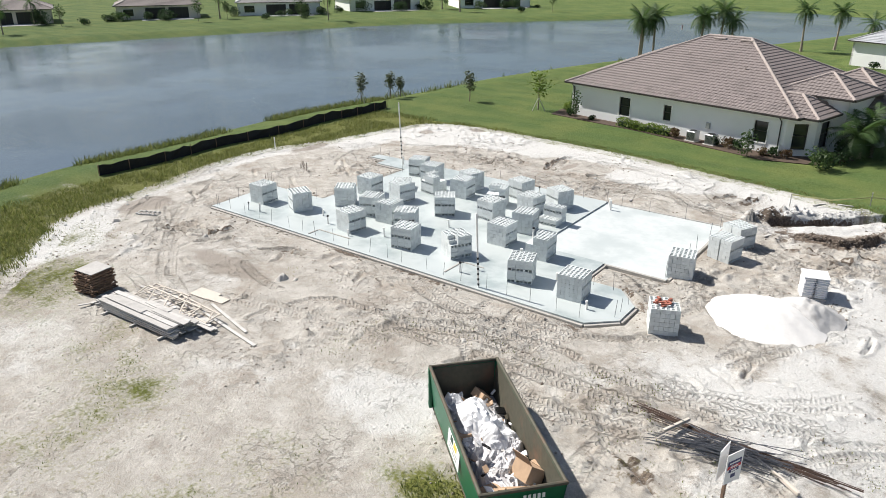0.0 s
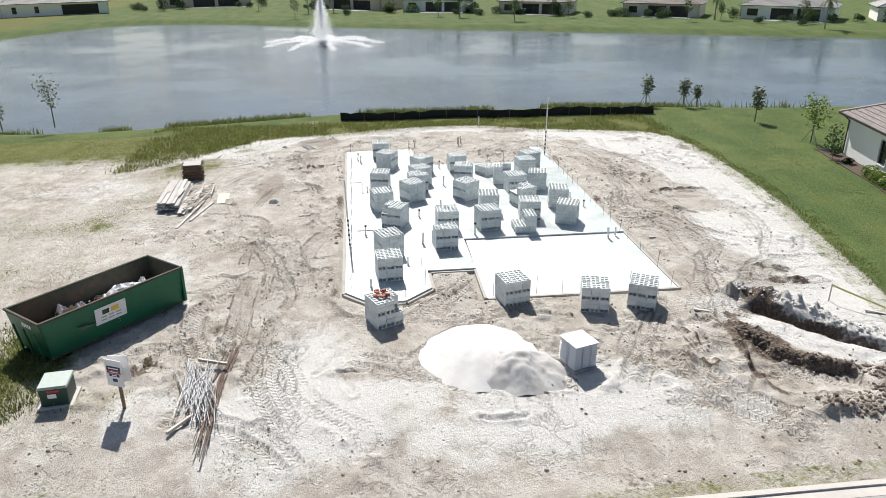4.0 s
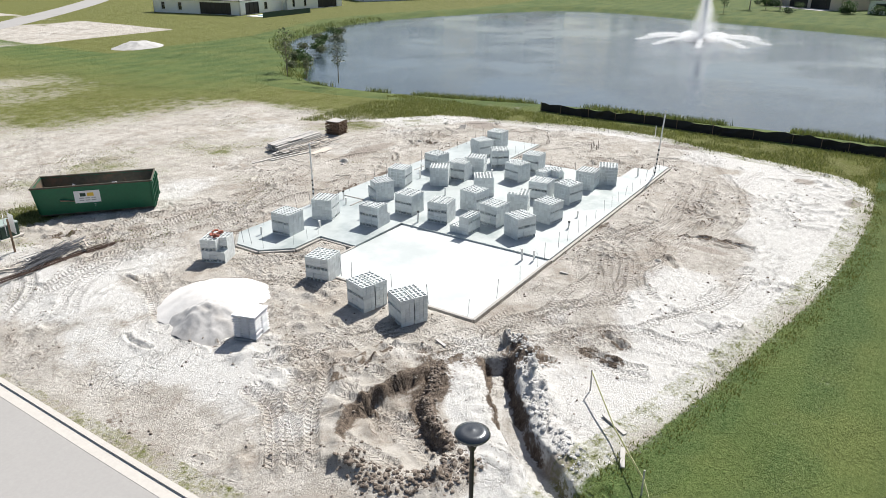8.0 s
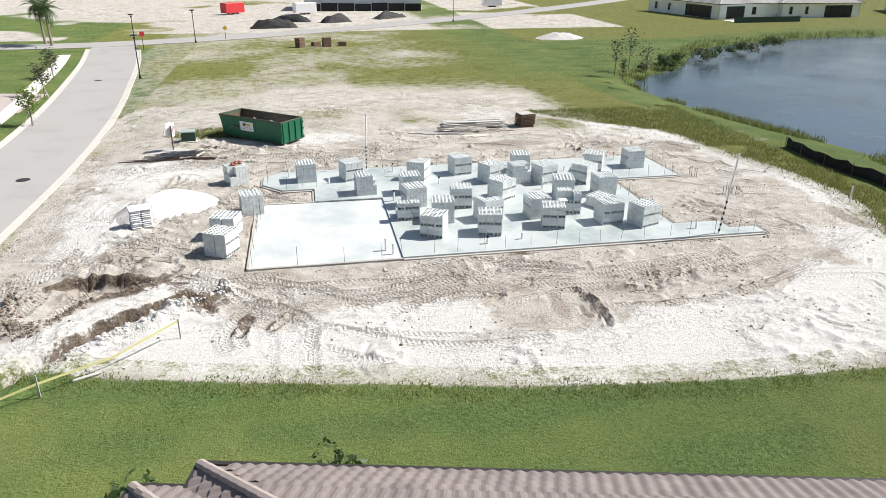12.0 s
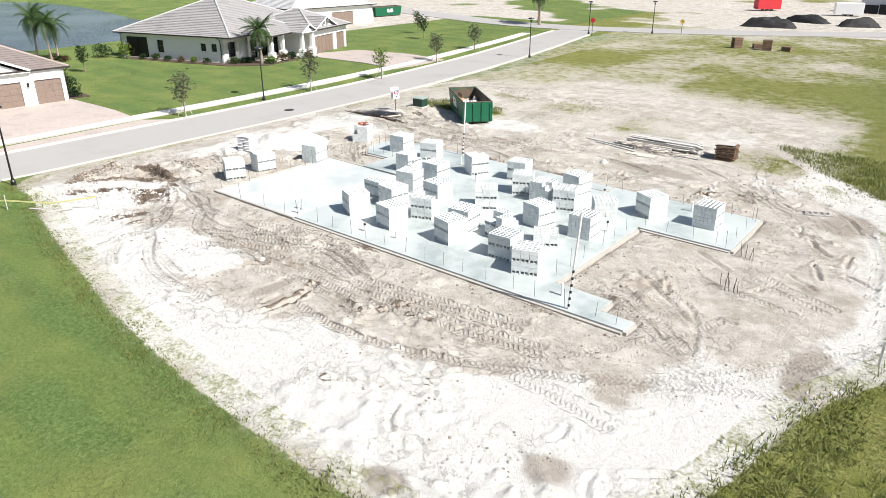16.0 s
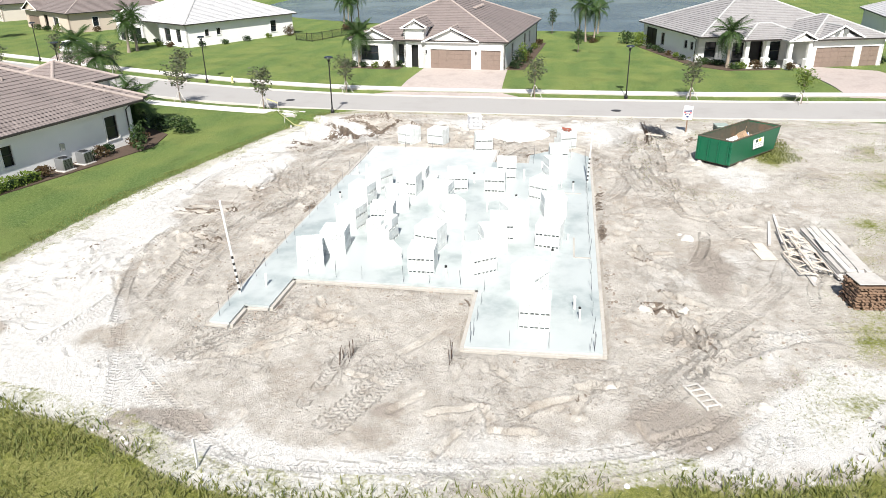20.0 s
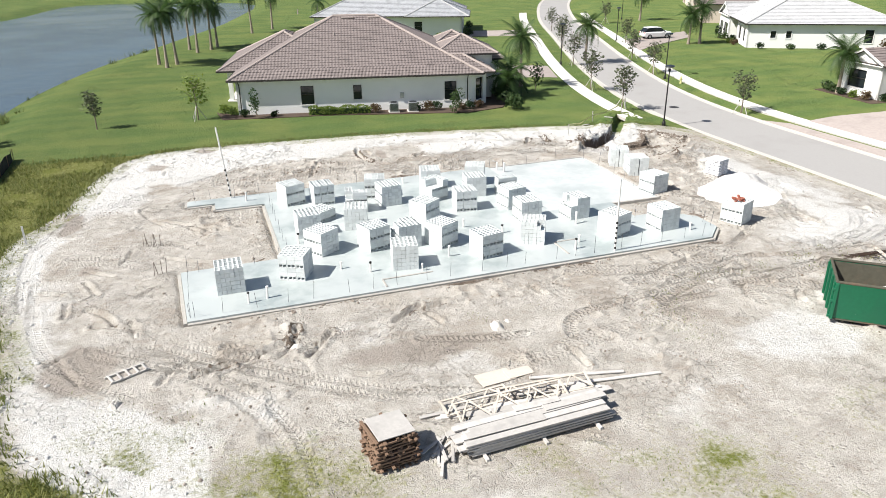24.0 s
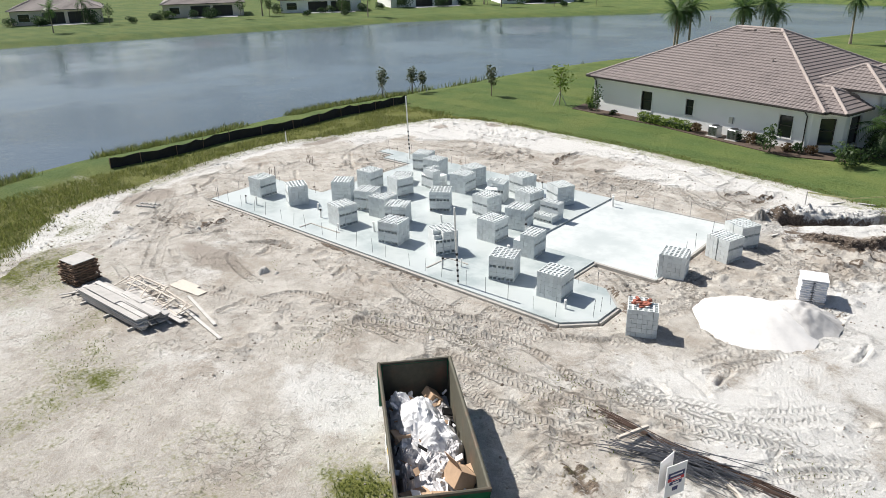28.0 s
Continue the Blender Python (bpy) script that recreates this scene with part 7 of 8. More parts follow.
# driveways of small pavers, sloping to the street
def paved(quad, label, n=10):
    (ax, ay), (bx, by), (cx, cy), (dx, dy) = quad
    top = []
    for i in range(n + 1):
        for j in range(n + 1):
            u, v = i / n, j / n
            x = (ax * (1 - u) + bx * u) * (1 - v) + (dx * (1 - u) + cx * u) * v
            y = (ay * (1 - u) + by * u) * (1 - v) + (dy * (1 - u) + cy * u) * v
            top.append((x, y, 0.05 + float(verge(x, y))))
    q = [(i * (n + 1) + j, (i + 1) * (n + 1) + j, (i + 1) * (n + 1) + j + 1, i * (n + 1) + j + 1) for i in range(n) for j in range(n)]
    N = len(top)
    rim = [i * (n + 1) for i in range(n + 1)] + [n * (n + 1) + j for j in range(1, n + 1)] + [i * (n + 1) + n for i in range(n - 1, -1, -1)] + [j for j in range(n - 1, 0, -1)]
    skirt = [(a, b, N + b, N + a) for a, b in zip(rim, rim[1:] + rim[:1])]
    structure("driveway", G().add(top + [(x, y, z - 0.25) for x, y, z in top], q + skirt), M_PAVER, label, "driveway")


paved([(12.9, 32.6), (24.2, 32.9), (25.2, 42.6), (12.4, 43.2)], "tan paver driveway before the triple garage")
paved([(10.65, 30.8), (12.0, 32.4), (11.9, 43.4), (10.75, 45.2)], "tan paver apron at the kerb", 6)
paved([(13.6, -9.9), (26.6, -7.4), (29.6, 0.8), (13.2, -0.2)], "tan paver driveway before the porch house")
paved([(23.6, 84.0), (38.8, 92.5), (42.6, 99), (27.2, 94.0)], "paver driveway with a parked car")
paved([(-6.9, 72.5), (3.8, 69.4), (6.4, 77.0), (-5.4, 80.5)], "paver driveway of the house beside the lot")
paved([(8.0, 108.0), (16.4, 105.2), (19.4, 112.2), (10.4, 115.0)], "paver driveway of the shingled house")


# ---- plants ----
def gz(x, y):
    return float(ground_height(np.array([[x]]), np.array([[y]]))[0, 0]) if y < 56 and -50 < x < 4 and y > 0 else float(verge(x, y))


def leaves(rng, pts, size, flat=0.35):
    """Small folded leaves, one at each point."""
    g = G()
    vs, fs = [], []
    for p in pts:
        u = Vector((rng.gauss(0, 1), rng.gauss(0, 1), rng.gauss(0, 1) * flat)).normalized()
        w = u.orthogonal().normalized()
        w = (w * math.cos(rng.uniform(0, 6.3)) + u.cross(w) * math.sin(rng.uniform(0, 6.3)))
        s = size * rng.uniform(0.6, 1.3)
        n = len(vs)
        p = Vector(p)
        vs += [p - u * s, p + w * s * 0.45, p + u * s, p - w * s * 0.45]
        fs.append((n, n + 1, n + 2, n + 3))
    return g.add(vs, fs)


def frond_mesh(L, droop, n=15, width=0.5):
    """A feather frond: a bending midrib with narrow leaflets on both sides."""
    g = G()
    spine = [Vector((L * t * (1 - 0.18 * droop * t), 0, L * (0.45 * t - droop * t * t))) for t in [k / 10 for k in range(11)]]
    g.tube(spine, [0.03 * (1 - 0.8 * k / 10) for k in range(11)], 4, cap=False)
    for k in range(2, n + 1):
        t = k / n
        f = t * 10
        i = min(int(f), 9)
        p = spine[i].lerp(spine[i + 1], f - i)
        d = (spine[i + 1] - spine[i]).normalized()
        ln = width * math.sin(math.pi * (0.12 + 0.83 * t)) + 0.1
        for s in (-1, 1):
            tip = p + d * ln * 0.55 + Vector((0, s * ln, -0.30 * ln))
            base = d * (L / n * 0.42)
            g.add([p - base, p + base, tip], [(0, 1, 2)])
    return g


FRONDS = [frond_mesh(2.6, dr, 16, 0.62).data("frond", M_PALM) for dr in (0.35, 0.6, 0.9, 1.15)]
FRONDS_BIG = [frond_mesh(2.55, dr, 26, 0.62).data("frond", M_PALM) for dr in (0.3, 0.55, 0.85, 1.1)]


def palm(x, y, h, big=False, seed=0, label="", n=20, lean=0.0):
    rng = random.Random(seed)
    p = thing("palm_tree", pose(x, y, -0.05, 0, 0, rng.uniform(0, 360)), label or "palm tree with arching green fronds on a lawn", "palm tree", "palms")
    top = Vector((lean * h, 0.3 * lean * h, h))
    pts = [Vector((0, 0, 0)).lerp(top, t) + Vector((lean * 0.4 * math.sin(math.pi * t), 0, 0)) for t in (0, 0.15, 0.4, 0.7, 1)]
    part("trunk", G().tube(pts, [0.26 if big else 0.17, 0.2 if big else 0.13, 0.15 if big else 0.11, 0.14 if big else 0.09, 0.1], 9), M_PALMTRUNK, p)
    part("crownshaft", G().tube([top - Vector((0, 0, 0.15)), top + Vector((0, 0, 0.5))], [0.17 if big else 0.11, 0.06], 8), M_PALM, p)
    for k in range(n):
        kind = min(3, int(4 * k / n))
        me = (FRONDS_BIG if big else FRONDS)[kind]
        tilt = 62 - 78 * (k / n) + rng.uniform(-8, 8)
        part("frond", me, M_PALM, p, m=Matrix.Translation(top + Vector((0, 0, 0.35))) @ pose(0, 0, 0, 0, -tilt + 24, 137.5 * k + rng.uniform(-10, 10)) @ Matrix.Scale(rng.uniform(0.85, 1.1), 4))


def street_tree(x, y, h, material=None, seed=0, stakes=True, dense=1.0, width=0.32, label="", group="young street trees"):
    """A young tree: tapered trunk, forking limbs and a loose, gappy crown."""
    rng = random.Random(seed)
    t = thing("young_tree", pose(x, y, gz(x, y) - 0.03, 0, 0, rng.uniform(0, 360)), label or "young staked street tree with a thin crown", "tree", group)
    part("trunk", G().tube([(0, 0, 0), (0.03, 0.01, h * 0.3), (-0.02, 0.04, h * 0.6), (0.02, 0, h * 0.93)], [0.06, 0.05, 0.035, 0.012], 7), M_TRUNK, t)
    pts, limbs = [], G()
    for k in range(13):
        z = h * (0.34 + 0.55 * k / 13)
        a = 2.4 * k + rng.uniform(-0.4, 0.4)
        r = h * width * (1 - 0.6 * abs(k / 13 - 0.3)) * rng.uniform(0.6, 1.1)
        tip = Vector((r * math.cos(a), r * math.sin(a), z + 0.42 * r + 0.15 * h))
        base = Vector((0, 0, z))
        mid = base.lerp(tip, 0.5) + Vector((0, 0, -0.05 * r))
        limbs.tube([base, mid, tip], [0.024, 0.016, 0.006], 5, cap=False)
        for j in range(int(40 * dense)):
            q = base.lerp(tip, rng.uniform(0.3, 1.08))
            s = 0.11 * h * 0.55
            pts.append(q + Vector((rng.gauss(0, s), rng.gauss(0, s), rng.gauss(0, s * 0.8))))
    part("limb", limbs, M_TRUNK, t)
    part("crown", leaves(rng, pts, 0.10 + 0.014 * h), material or M_LEAF_G, t)
    if stakes:
        for k in range(3):
            a = 2.1 * k
            part("stake", G().tube([(0.75 * math.cos(a), 0.75 * math.sin(a), 0.0), (0.04 * math.cos(a), 0.04 * math.sin(a), 1.25)], 0.03, 5), M_WOOD, t)


SHRUBS = {}


def shrub(x, y, r, h, material, seed=0, label="", name="shrub", z=0.0, group="shrubs in the beds", cat="shrub"):
    rng = random.Random(seed * 7 + 1)
    key = (round(r, 1), round(h, 1), material.name, seed % 3)
    if key not in SHRUBS:
        rg = random.Random(hash(key[3]) + 5)
        g, pts = G(), []
        lobes = [(rg.uniform(-0.45, 0.45) * r, rg.uniform(-0.45, 0.45) * r, rg.uniform(0.3, 0.75) * h, rg.uniform(0.45, 0.7)) for _ in range(7)]
        for _ in range(int(420 * min(2.2, max(0.5, r)))):
            cx, cy, cz, s = rg.choice(lobes)
            d = Vector((rg.gauss(0, 1), rg.gauss(0, 1), rg.gauss(0, 1))).normalized() * rg.uniform(0.75, 1.05)
            q = (cx + d.x * s * r, cy + d.y * s * r, max(0.03, cz + d.z * s * h * 0.55))
            pts.append(q)
        SHRUBS[key] = (leaves(rg, pts, 0.09 + 0.05 * r, 0.8).data("foliage", material), G().tube([(0, 0, 0), (0.02, 0, h * 0.3), (0.05, 0.02, h * 0.75)], [0.04, 0.03, 0.01], 5).data("stem", M_TRUNK))
    t = thing(name, pose(x, y, z, 0, 0, rng.uniform(0, 360)), label or "rounded leafy shrub in a mulch bed", cat, group)
    part("foliage", SHRUBS[key][0], material, t)
    part("stem", SHRUBS[key][1], M_TRUNK, t)


def hedge(m, L, w, h, material, label, seed=0):
    rng = random.Random(seed)
    t = thing("hedge", m, label, "hedge")
    pts = []
    for _ in range(int(L * 260)):
        x, f = rng.uniform(0, L), rng.choice((0, 1, 2))
        top = h * (0.85 + 0.2 * math.sin(x * 3.1) * math.sin(x * 1.3 + 1))
        y = rng.choice((-1, 1)) * w / 2 * rng.uniform(0.8, 1.1) if f else rng.uniform(-w / 2, w / 2)
        pts.append((x, y, rng.uniform(0.05, top) if f else top * rng.uniform(0.9, 1.05)))
    part("foliage", leaves(rng, pts, 0.10, 0.8), material, t)
    part("stem_mass", G().box((L / 2, 0, h * 0.35), (L - 0.2, w * 0.45, h * 0.6), bev=0.05), M_LEAF_D, t)


def loc(hm, x, y):
    p = hm @ Vector((x, y, 0))
    return p.x, p.y


# planting round the house beside the lot
structure("planting_bed", G().prism([loc(H1, a, b) for a, b in ((-1.2, -1.6), (3.0, -1.5), (9.0, -1.3), (16.0, -1.9), (20.5, -2.2), (23.8, -0.6), (25.2, 3.0), (23.5, 6.5), (-0.2, 0.1), (-2.2, 1.5))], -0.1, 0.05), M_MULCH, "dark mulch bed along the house wall", "planting bed")
hedge(H1 @ pose(6.2, -0.85, 0.03), 5.6, 0.8, 0.75, M_LEAF_B, "clipped bright green hedge along the white wall", 3)
shrub(-30.0, 61.2, 0.65, 2.7, M_LEAF, 1, "tall narrow shrub against the white wall", z=0.03)
shrub(-13.05, 56.6, 0.8, 2.4, M_LEAF, 2, "conical shrub by the house corner", z=0.03)
for k, (a, b, r, h, mm) in enumerate(((12.2, -0.9, 0.6, 0.8, M_LEAF_R), (15.9, -0.9, 0.5, 0.9, M_LEAF_D), (16.9, -0.8, 0.6, 0.9, M_LEAF_R), (17.7, -0.7, 0.5, 0.8, M_LEAF_D), (19.9, -0.9, 0.5, 0.7, M_LEAF_R), (20.7, -0.7, 0.5, 0.8, M_LEAF_D), (21.6, -0.5, 0.5, 0.7, M_LEAF_R),
                                       (24.55, -1.55, 1.2, 1.6, M_LEAF), (24.9, 1.0, 0.8, 1.2, M_LEAF_D), (24.4, 3.2, 1.0, 1.4, M_LEAF_D), (-0.6, 0.4, 0.6, 0.8, M_LEAF_B), (-1.4, 1.2, 0.6, 0.8, M_LEAF_B), (0.6, -0.8, 0.5, 0.7, M_LEAF_D), (3.2, -0.8, 0.4, 0.5, M_LEAF_D))):
    shrub(*loc(H1, a, b), r, h, mm, 10 + k, z=0.03)
shrub(-2.0, 63.3, 0.8, 3.0, M_LEAF_D, 4, "dark conical shrub beside the driveway", z=0.0)
street_tree(-34.9, 62.6, 3.6, M_LEAF_B, 31, True, 0.8, label="slender bright green tree at the house corner")
for k, (x, y, h, big) in enumerate(((-37.6, 94.4, 6.2, True), (-36.4, 96.6, 6.6, True), (-38.6, 97.6, 5.6, True), (-33.6, 107.0, 6.0, True), (-31.6, 109.5, 6.6, True), (-34.6, 110.5, 5.6, True), (-30.6, 112.0, 5.2, True), (-2.45, 65.8, 4.7, True), (-6.0, 61.2, 1.9, False), (-5.3, 62.1, 2.2, False), (-6.5, 60.5, 1.6, False),
                                     (12.6, 78.8, 4.0, True), (35.4, 85.8, 4.6, True), (24.2, 50.4, 3.6, True), (27.3, 8.2, 3.7, True), (46, 117, 4.5, True), (33.6, 86.0, 3.6, True), (48.9, 23.6, 4.4, False), (50.3, 24.7, 4.8, False), (49.8, 22.4, 4.0, False), (58.0, 21.6, 4.6, False), (66, 62, 5.0, False), (68, 64, 5.2, False),
                                     (26, -52, 5.5, True), (24.5, -50, 5.0, True), (-14, 120.5, 5.0, False), (-24, 128, 6.0, True), (-20, 133, 5.6, True))):
    palm(x, y, h, big, 100 + k, "", 27 if big else 15, 0.03 if big else 0.06)
# street trees
for k, (x, y, h) in enumerate(((4.0, 62.6, 3.8), (1.9, 53.3, 3.8), (10.9, 48.2, 3.4), (10.6, 29.2, 3.6), (11.0, 14.6, 3.6), (10.4, 4.9, 3.0), (15.6, 68.5, 3.4), (20.0, 79.5, 3.4), (10.5, 78.0, 3.6), (16.5, 92.0, 3.6), (13.2, -8.0, 3.2), (15.5, -19, 3.2), (27, 92, 3.4), (38, 116, 3.5), (20.5, 100.0, 3.5), (25, 112, 3.5))):
    street_tree(x, y, h, None if k != 5 else M_LEAF_B, 200 + k, True, 0.9)
for k, (x, y, h, mm, lb) in enumerate(((-52.3, 55.4, 2.7, M_LEAF_G, "young waterside tree among reeds"), (-51.3, 59.0, 2.6, M_LEAF_G, "young waterside tree among reeds"), (-51.0, 60.3, 1.9, M_LEAF_G, "young waterside tree among reeds"), (-43.0, 62.2, 3.0, M_LEAF_G, "thin young tree on the lake lawn"),
                                         (-49.3, -1.8, 4.4, M_LEAF_G, "bare thin cypress at the pond edge"), (-49.3, -9.8, 4.0, M_LEAF_G, "bare thin cypress at the pond edge"), (-52.6, -13.2, 4.8, M_LEAF_G, "bare thin cypress at the pond edge"), (-48.6, -6.0, 2.4, M_LEAF_G, "bare thin cypress at the pond edge"),
                                         (57.6, 28.6, 3.6, M_LEAF, "young tree on the back lawn"), (49.1, 75.6, 3.4, M_LEAF, "young tree on the side lawn"), (38.0, 24.8, 2.8, M_LEAF, "young tree on the side lawn"), (27.5, -22, 3.2, M_LEAF_D, "dense young tree on the corner lawn"), (33, -27, 3.2, M_LEAF_G, "young tree on the corner lawn"))):
    street_tree(x, y, h, mm, 300 + k, k in (0, 1, 2), 0.35 if "cypress" in lb else 0.8, 0.22, lb, "young trees by the water")
for k in range(34):
    a, b, wm, rm = FAR[k % len(FAR)]
    t = random.Random(900 + k)
    x, y = a[0] + (b[0] - a[0]) * t.uniform(-0.25, 1.25), a[1] + (b[1] - a[1]) * t.uniform(-0.25, 1.25)
    x += t.uniform(6, 20)
    if k % 3 == 0:
        palm(x, y, t.uniform(4, 6), k % 2 == 0, 500 + k, "palm tree on the far lake bank", 14)
    elif k % 3 == 1:
        street_tree(x, y, t.uniform(3, 5), M_LEAF, 520 + k, False, 1.0, 0.3, "small leafy tree on the far lake bank", "trees on the far bank")
    else:
        shrub(x - 4, y, 1.4, 1.6, M_LEAF_D, 540 + k, "dark shrub on the far lake bank", group="shrubs on the far bank")
for k in range(46):
    a, b, wm, rm = FAR[k % len(FAR)]
    t = random.Random(1900 + k)
    u = t.uniform(-0.3, 1.3)
    r = t.uniform(0.9, 2.3)
    shrub(a[0] + (b[0] - a[0]) * u + t.uniform(2.6, 5.5), a[1] + (b[1] - a[1]) * u, r, r * t.uniform(0.9, 1.7), (M_LEAF_D, M_LEAF, M_LEAF_D)[k % 3], 600 + k % 7, "dark rounded shrub behind a lakeside house", group="shrubs on the far bank")
shrub(47.1, 18.0, 1.3, 1.7, M_LEAF, 3, "rounded green shrub on the back lawn")
for k in range(6):
    shrub(47.6 + 0.7 * k, 22.6 + 0.5 * math.sin(2.4 * k), 0.6, 0.7, (M_LEAF_R, M_LEAF_D, M_LEAF_B)[k % 3], k, "low shrub round the lawn palms")
hyd = thing("fire_hydrant", pose(14.9, 62.3, gz(14.9, 62.3)), "pale yellow fire hydrant beside the sidewalk", "fire hydrant")
part("barrel", G().lathe([(0.15, 0.0), (0.15, 0.06), (0.10, 0.08), (0.10, 0.52), (0.13, 0.54), (0.13, 0.58)], 12), M_TAPE, hyd)
part("bonnet", G().lathe([(0.12, 0.58), (0.11, 0.66), (0.06, 0.72), (0.03, 0.78)], 12), M_TAPE, hyd)
for a in (0, 90, 180):
    part("outlet", G().tube([(0.08, 0, 0.42), (0.19, 0, 0.42)], 0.055, 8), M_TAPE, hyd, m=pose(0, 0, 0, 0, 0, a))
# beds of the other houses
for hm, items in ((H2, ((0.5, -0.9, 0.6, 0.8), (1.8, -1.0, 0.6, 0.7), (3.2, -0.9, 0.6, 0.8), (4.6, -0.8, 0.6, 0.9), (5.8, 0.2, 0.6, 0.8), (-0.8, -0.5, 0.7, 1.0), (19.6, 3.0, 0.9, 1.9), (19.6, 5.0, 0.9, 2.6), (19.8, 7.0, 0.8, 1.2), (19.4, 1.5, 0.7, 0.9), (19.3, 10.0, 0.6, 0.9), (19.3, 14.0, 0.6, 0.8), (19.3, 18.0, 0.6, 0.8), (19.3, 22.0, 0.6, 0.8))),
                  (H3, ((0.5, -1.4, 0.8, 0.8), (1.6, -2.2, 0.9, 0.7), (3.0, -4.6, 0.9, 0.8), (4.6, -5.4, 0.8, 1.0), (6.2, -5.6, 0.8, 0.9), (2.2, -5.2, 0.8, 0.6), (-0.7, 2.0, 0.5, 0.7), (-0.7, 4.0, 0.5, 0.7), (-0.7, 6.0, 0.5, 0.7), (-0.7, 8.0, 0.5, 0.7), (-0.7, 10.0, 0.6, 0.8), (-0.7, 12.0, 0.6, 0.8), (-0.9, 14.5, 1.1, 2.0), (7.6, -7.0, 0.7, 0.9), (20.3, -5.0, 0.6, 1.0))),
                  (H4, ((8.0, -0.6, 0.7, 0.9), (10.6, 0.2, 0.6, 0.9), (12.5, -0.6, 0.7, 0.8), (15.0, -0.5, 0.7, 0.8), (19.0, 2.0, 0.7, 0.9), (19.0, 6.0, 0.7, 0.8), (19.0, 10.0, 0.7, 0.8), (19.0, 14.0, 0.7, 0.8), (19.2, 18.0, 1.0, 1.8), (7.0, -1.2, 0.8, 2.0))),
                  (H5, ((24.6, 3.0, 0.8, 1.0), (24.6, 12.0, 0.9, 1.4), (20, -1.0, 0.8, 1.0), (12, -1.0, 0.8, 1.0), (4, -1.0, 0.8, 1.0))),
                  (H6, ((7.0, -1.0, 0.8, 1.0), (11.0, -1.0, 0.8, 1.0), (15.0, -1.0, 0.9, 1.6), (19.0, 4.0, 0.8, 1.0)))):
    for k, (a, b, r, h) in enumerate(items):
        shrub(*loc(hm, a, b), r, h, (M_LEAF, M_LEAF_D, M_LEAF_B, M_LEAF_R, M_LEAF_D)[k % 5], k, z=0.0)
for hm, poly in ((H2, ((-1.2, -1.6), (6.3, -1.6), (6.3, 0.2), (0, 0.2), (-1.2, 1.0))), (H2, ((18.5, 0.6), (20.6, 0.8), (20.6, 8.0), (20.0, 24.0), (18.5, 24.0))), (H3, ((-1.4, -1.6), (1.0, -5.8), (7.0, -6.6), (7.4, -5.4), (3.4, -4.6), (3.2, 0.0), (0, 0.1), (0, 15.0), (-1.4, 15.0)))):
    structure("planting_bed", G().prism([loc(hm, a, b) for a, b in poly], -0.1, 0.045), M_MULCH, "dark mulch bed before the house", "planting bed")


def picket_fence(pts, h, label):
    """A black metal fence: rails, posts and thin pickets along a line."""
    f = thing("garden_fence", pose(0, 0, 0), label, "fence")
    for (ax, ay), (bx, by) in zip(pts, pts[1:]):
        L, yaw = math.dist((ax, ay), (bx, by)), math.degrees(math.atan2(by - ay, bx - ax))
        m = pose(ax, ay, 0, 0, 0, yaw)
        for z in (0.18, h - 0.08):
            part("rail", G().box((L / 2, 0, z), (L, 0.04, 0.05)), M_STEEL, f, m=m)
        for k in range(int(L / 2.4) + 1):
            part("post", G().box((min(k * 2.4, L), 0, h / 2), (0.07, 0.07, h + 0.06)), M_STEEL, f, m=m)
        g = G()
        for k in range(int(L / 0.14)):
            g.box((k * 0.14, 0, h / 2), (0.022, 0.022, h - 0.1))
        part("pickets", g, M_STEEL, f, m=m)


picket_fence([(47.7, 66.9), (46.0, 63.8), (57.7, 59.3), (66.0, 60.8)], 1.25, "black metal picket fence round a lakeside garden")
for k, (x, y) in enumerate(((60.4, 62.4), (62.0, 63.6), (63.6, 62.6))):
    palm(x, y, 4.0 + 0.4 * k, False, 170 + k, "slender palm among crotons by the garden fence", 14, 0.05)
for k in range(5):
    shrub(59.4 + 1.2 * k, 62.2 + 0.8 * math.sin(2.0 * k), 0.7, 1.0, M_LEAF_R, k, "reddish croton shrub behind the garden fence", group="crotons by the fence")


# ---- grass and weeds ----
def tufts(name, spots, material, label, blades=9, lo=0.12, hi=0.4, spread=0.16, seed=0):
    rng = random.Random(seed)
    vs, fs = [], []
    for x, y, z, s in spots:
        for _ in range(blades):
            a = rng.uniform(0, 6.283)
            h = rng.uniform(lo, hi) * s
            bx, by = x + rng.gauss(0, spread * s), y + rng.gauss(0, spread * s)
            w = 0.022 + 0.03 * h
            lean = rng.uniform(0.3, 1.1) * h
            n = len(vs)
            ca, sa = math.cos(a), math.sin(a)
            vs += [(bx - sa * w, by + ca * w, z - 0.02), (bx + sa * w, by - ca * w, z - 0.02), (bx + ca * lean, by + sa * lean, z + h)]
            fs.append((n, n + 1, n + 2))
    return tagged(part(name, G().add(vs, fs), material), label, "grass", "", "stuff")


nrng = np.random.RandomState(3)


def scatter(n, x0, x1, y0, y1, keep, s0=0.7, s1=1.3):
    x, y = nrng.uniform(x0, x1, n), nrng.uniform(y0, y1, n)
    k = keep(x, y)
    x, y = x[k], y[k]
    z = ground_height(x[None, :], y[None, :])[0] if len(x) else x
    s = nrng.uniform(s0, s1, len(x))
    return list(zip(x.tolist(), y.tolist(), z.tolist(), s.tolist()))


def lake_side(x, y):
    return (signed(x, y, LOT) > -0.3) & (x > -47.4) & (fbm(x, y, 3, 5) > 0.36)


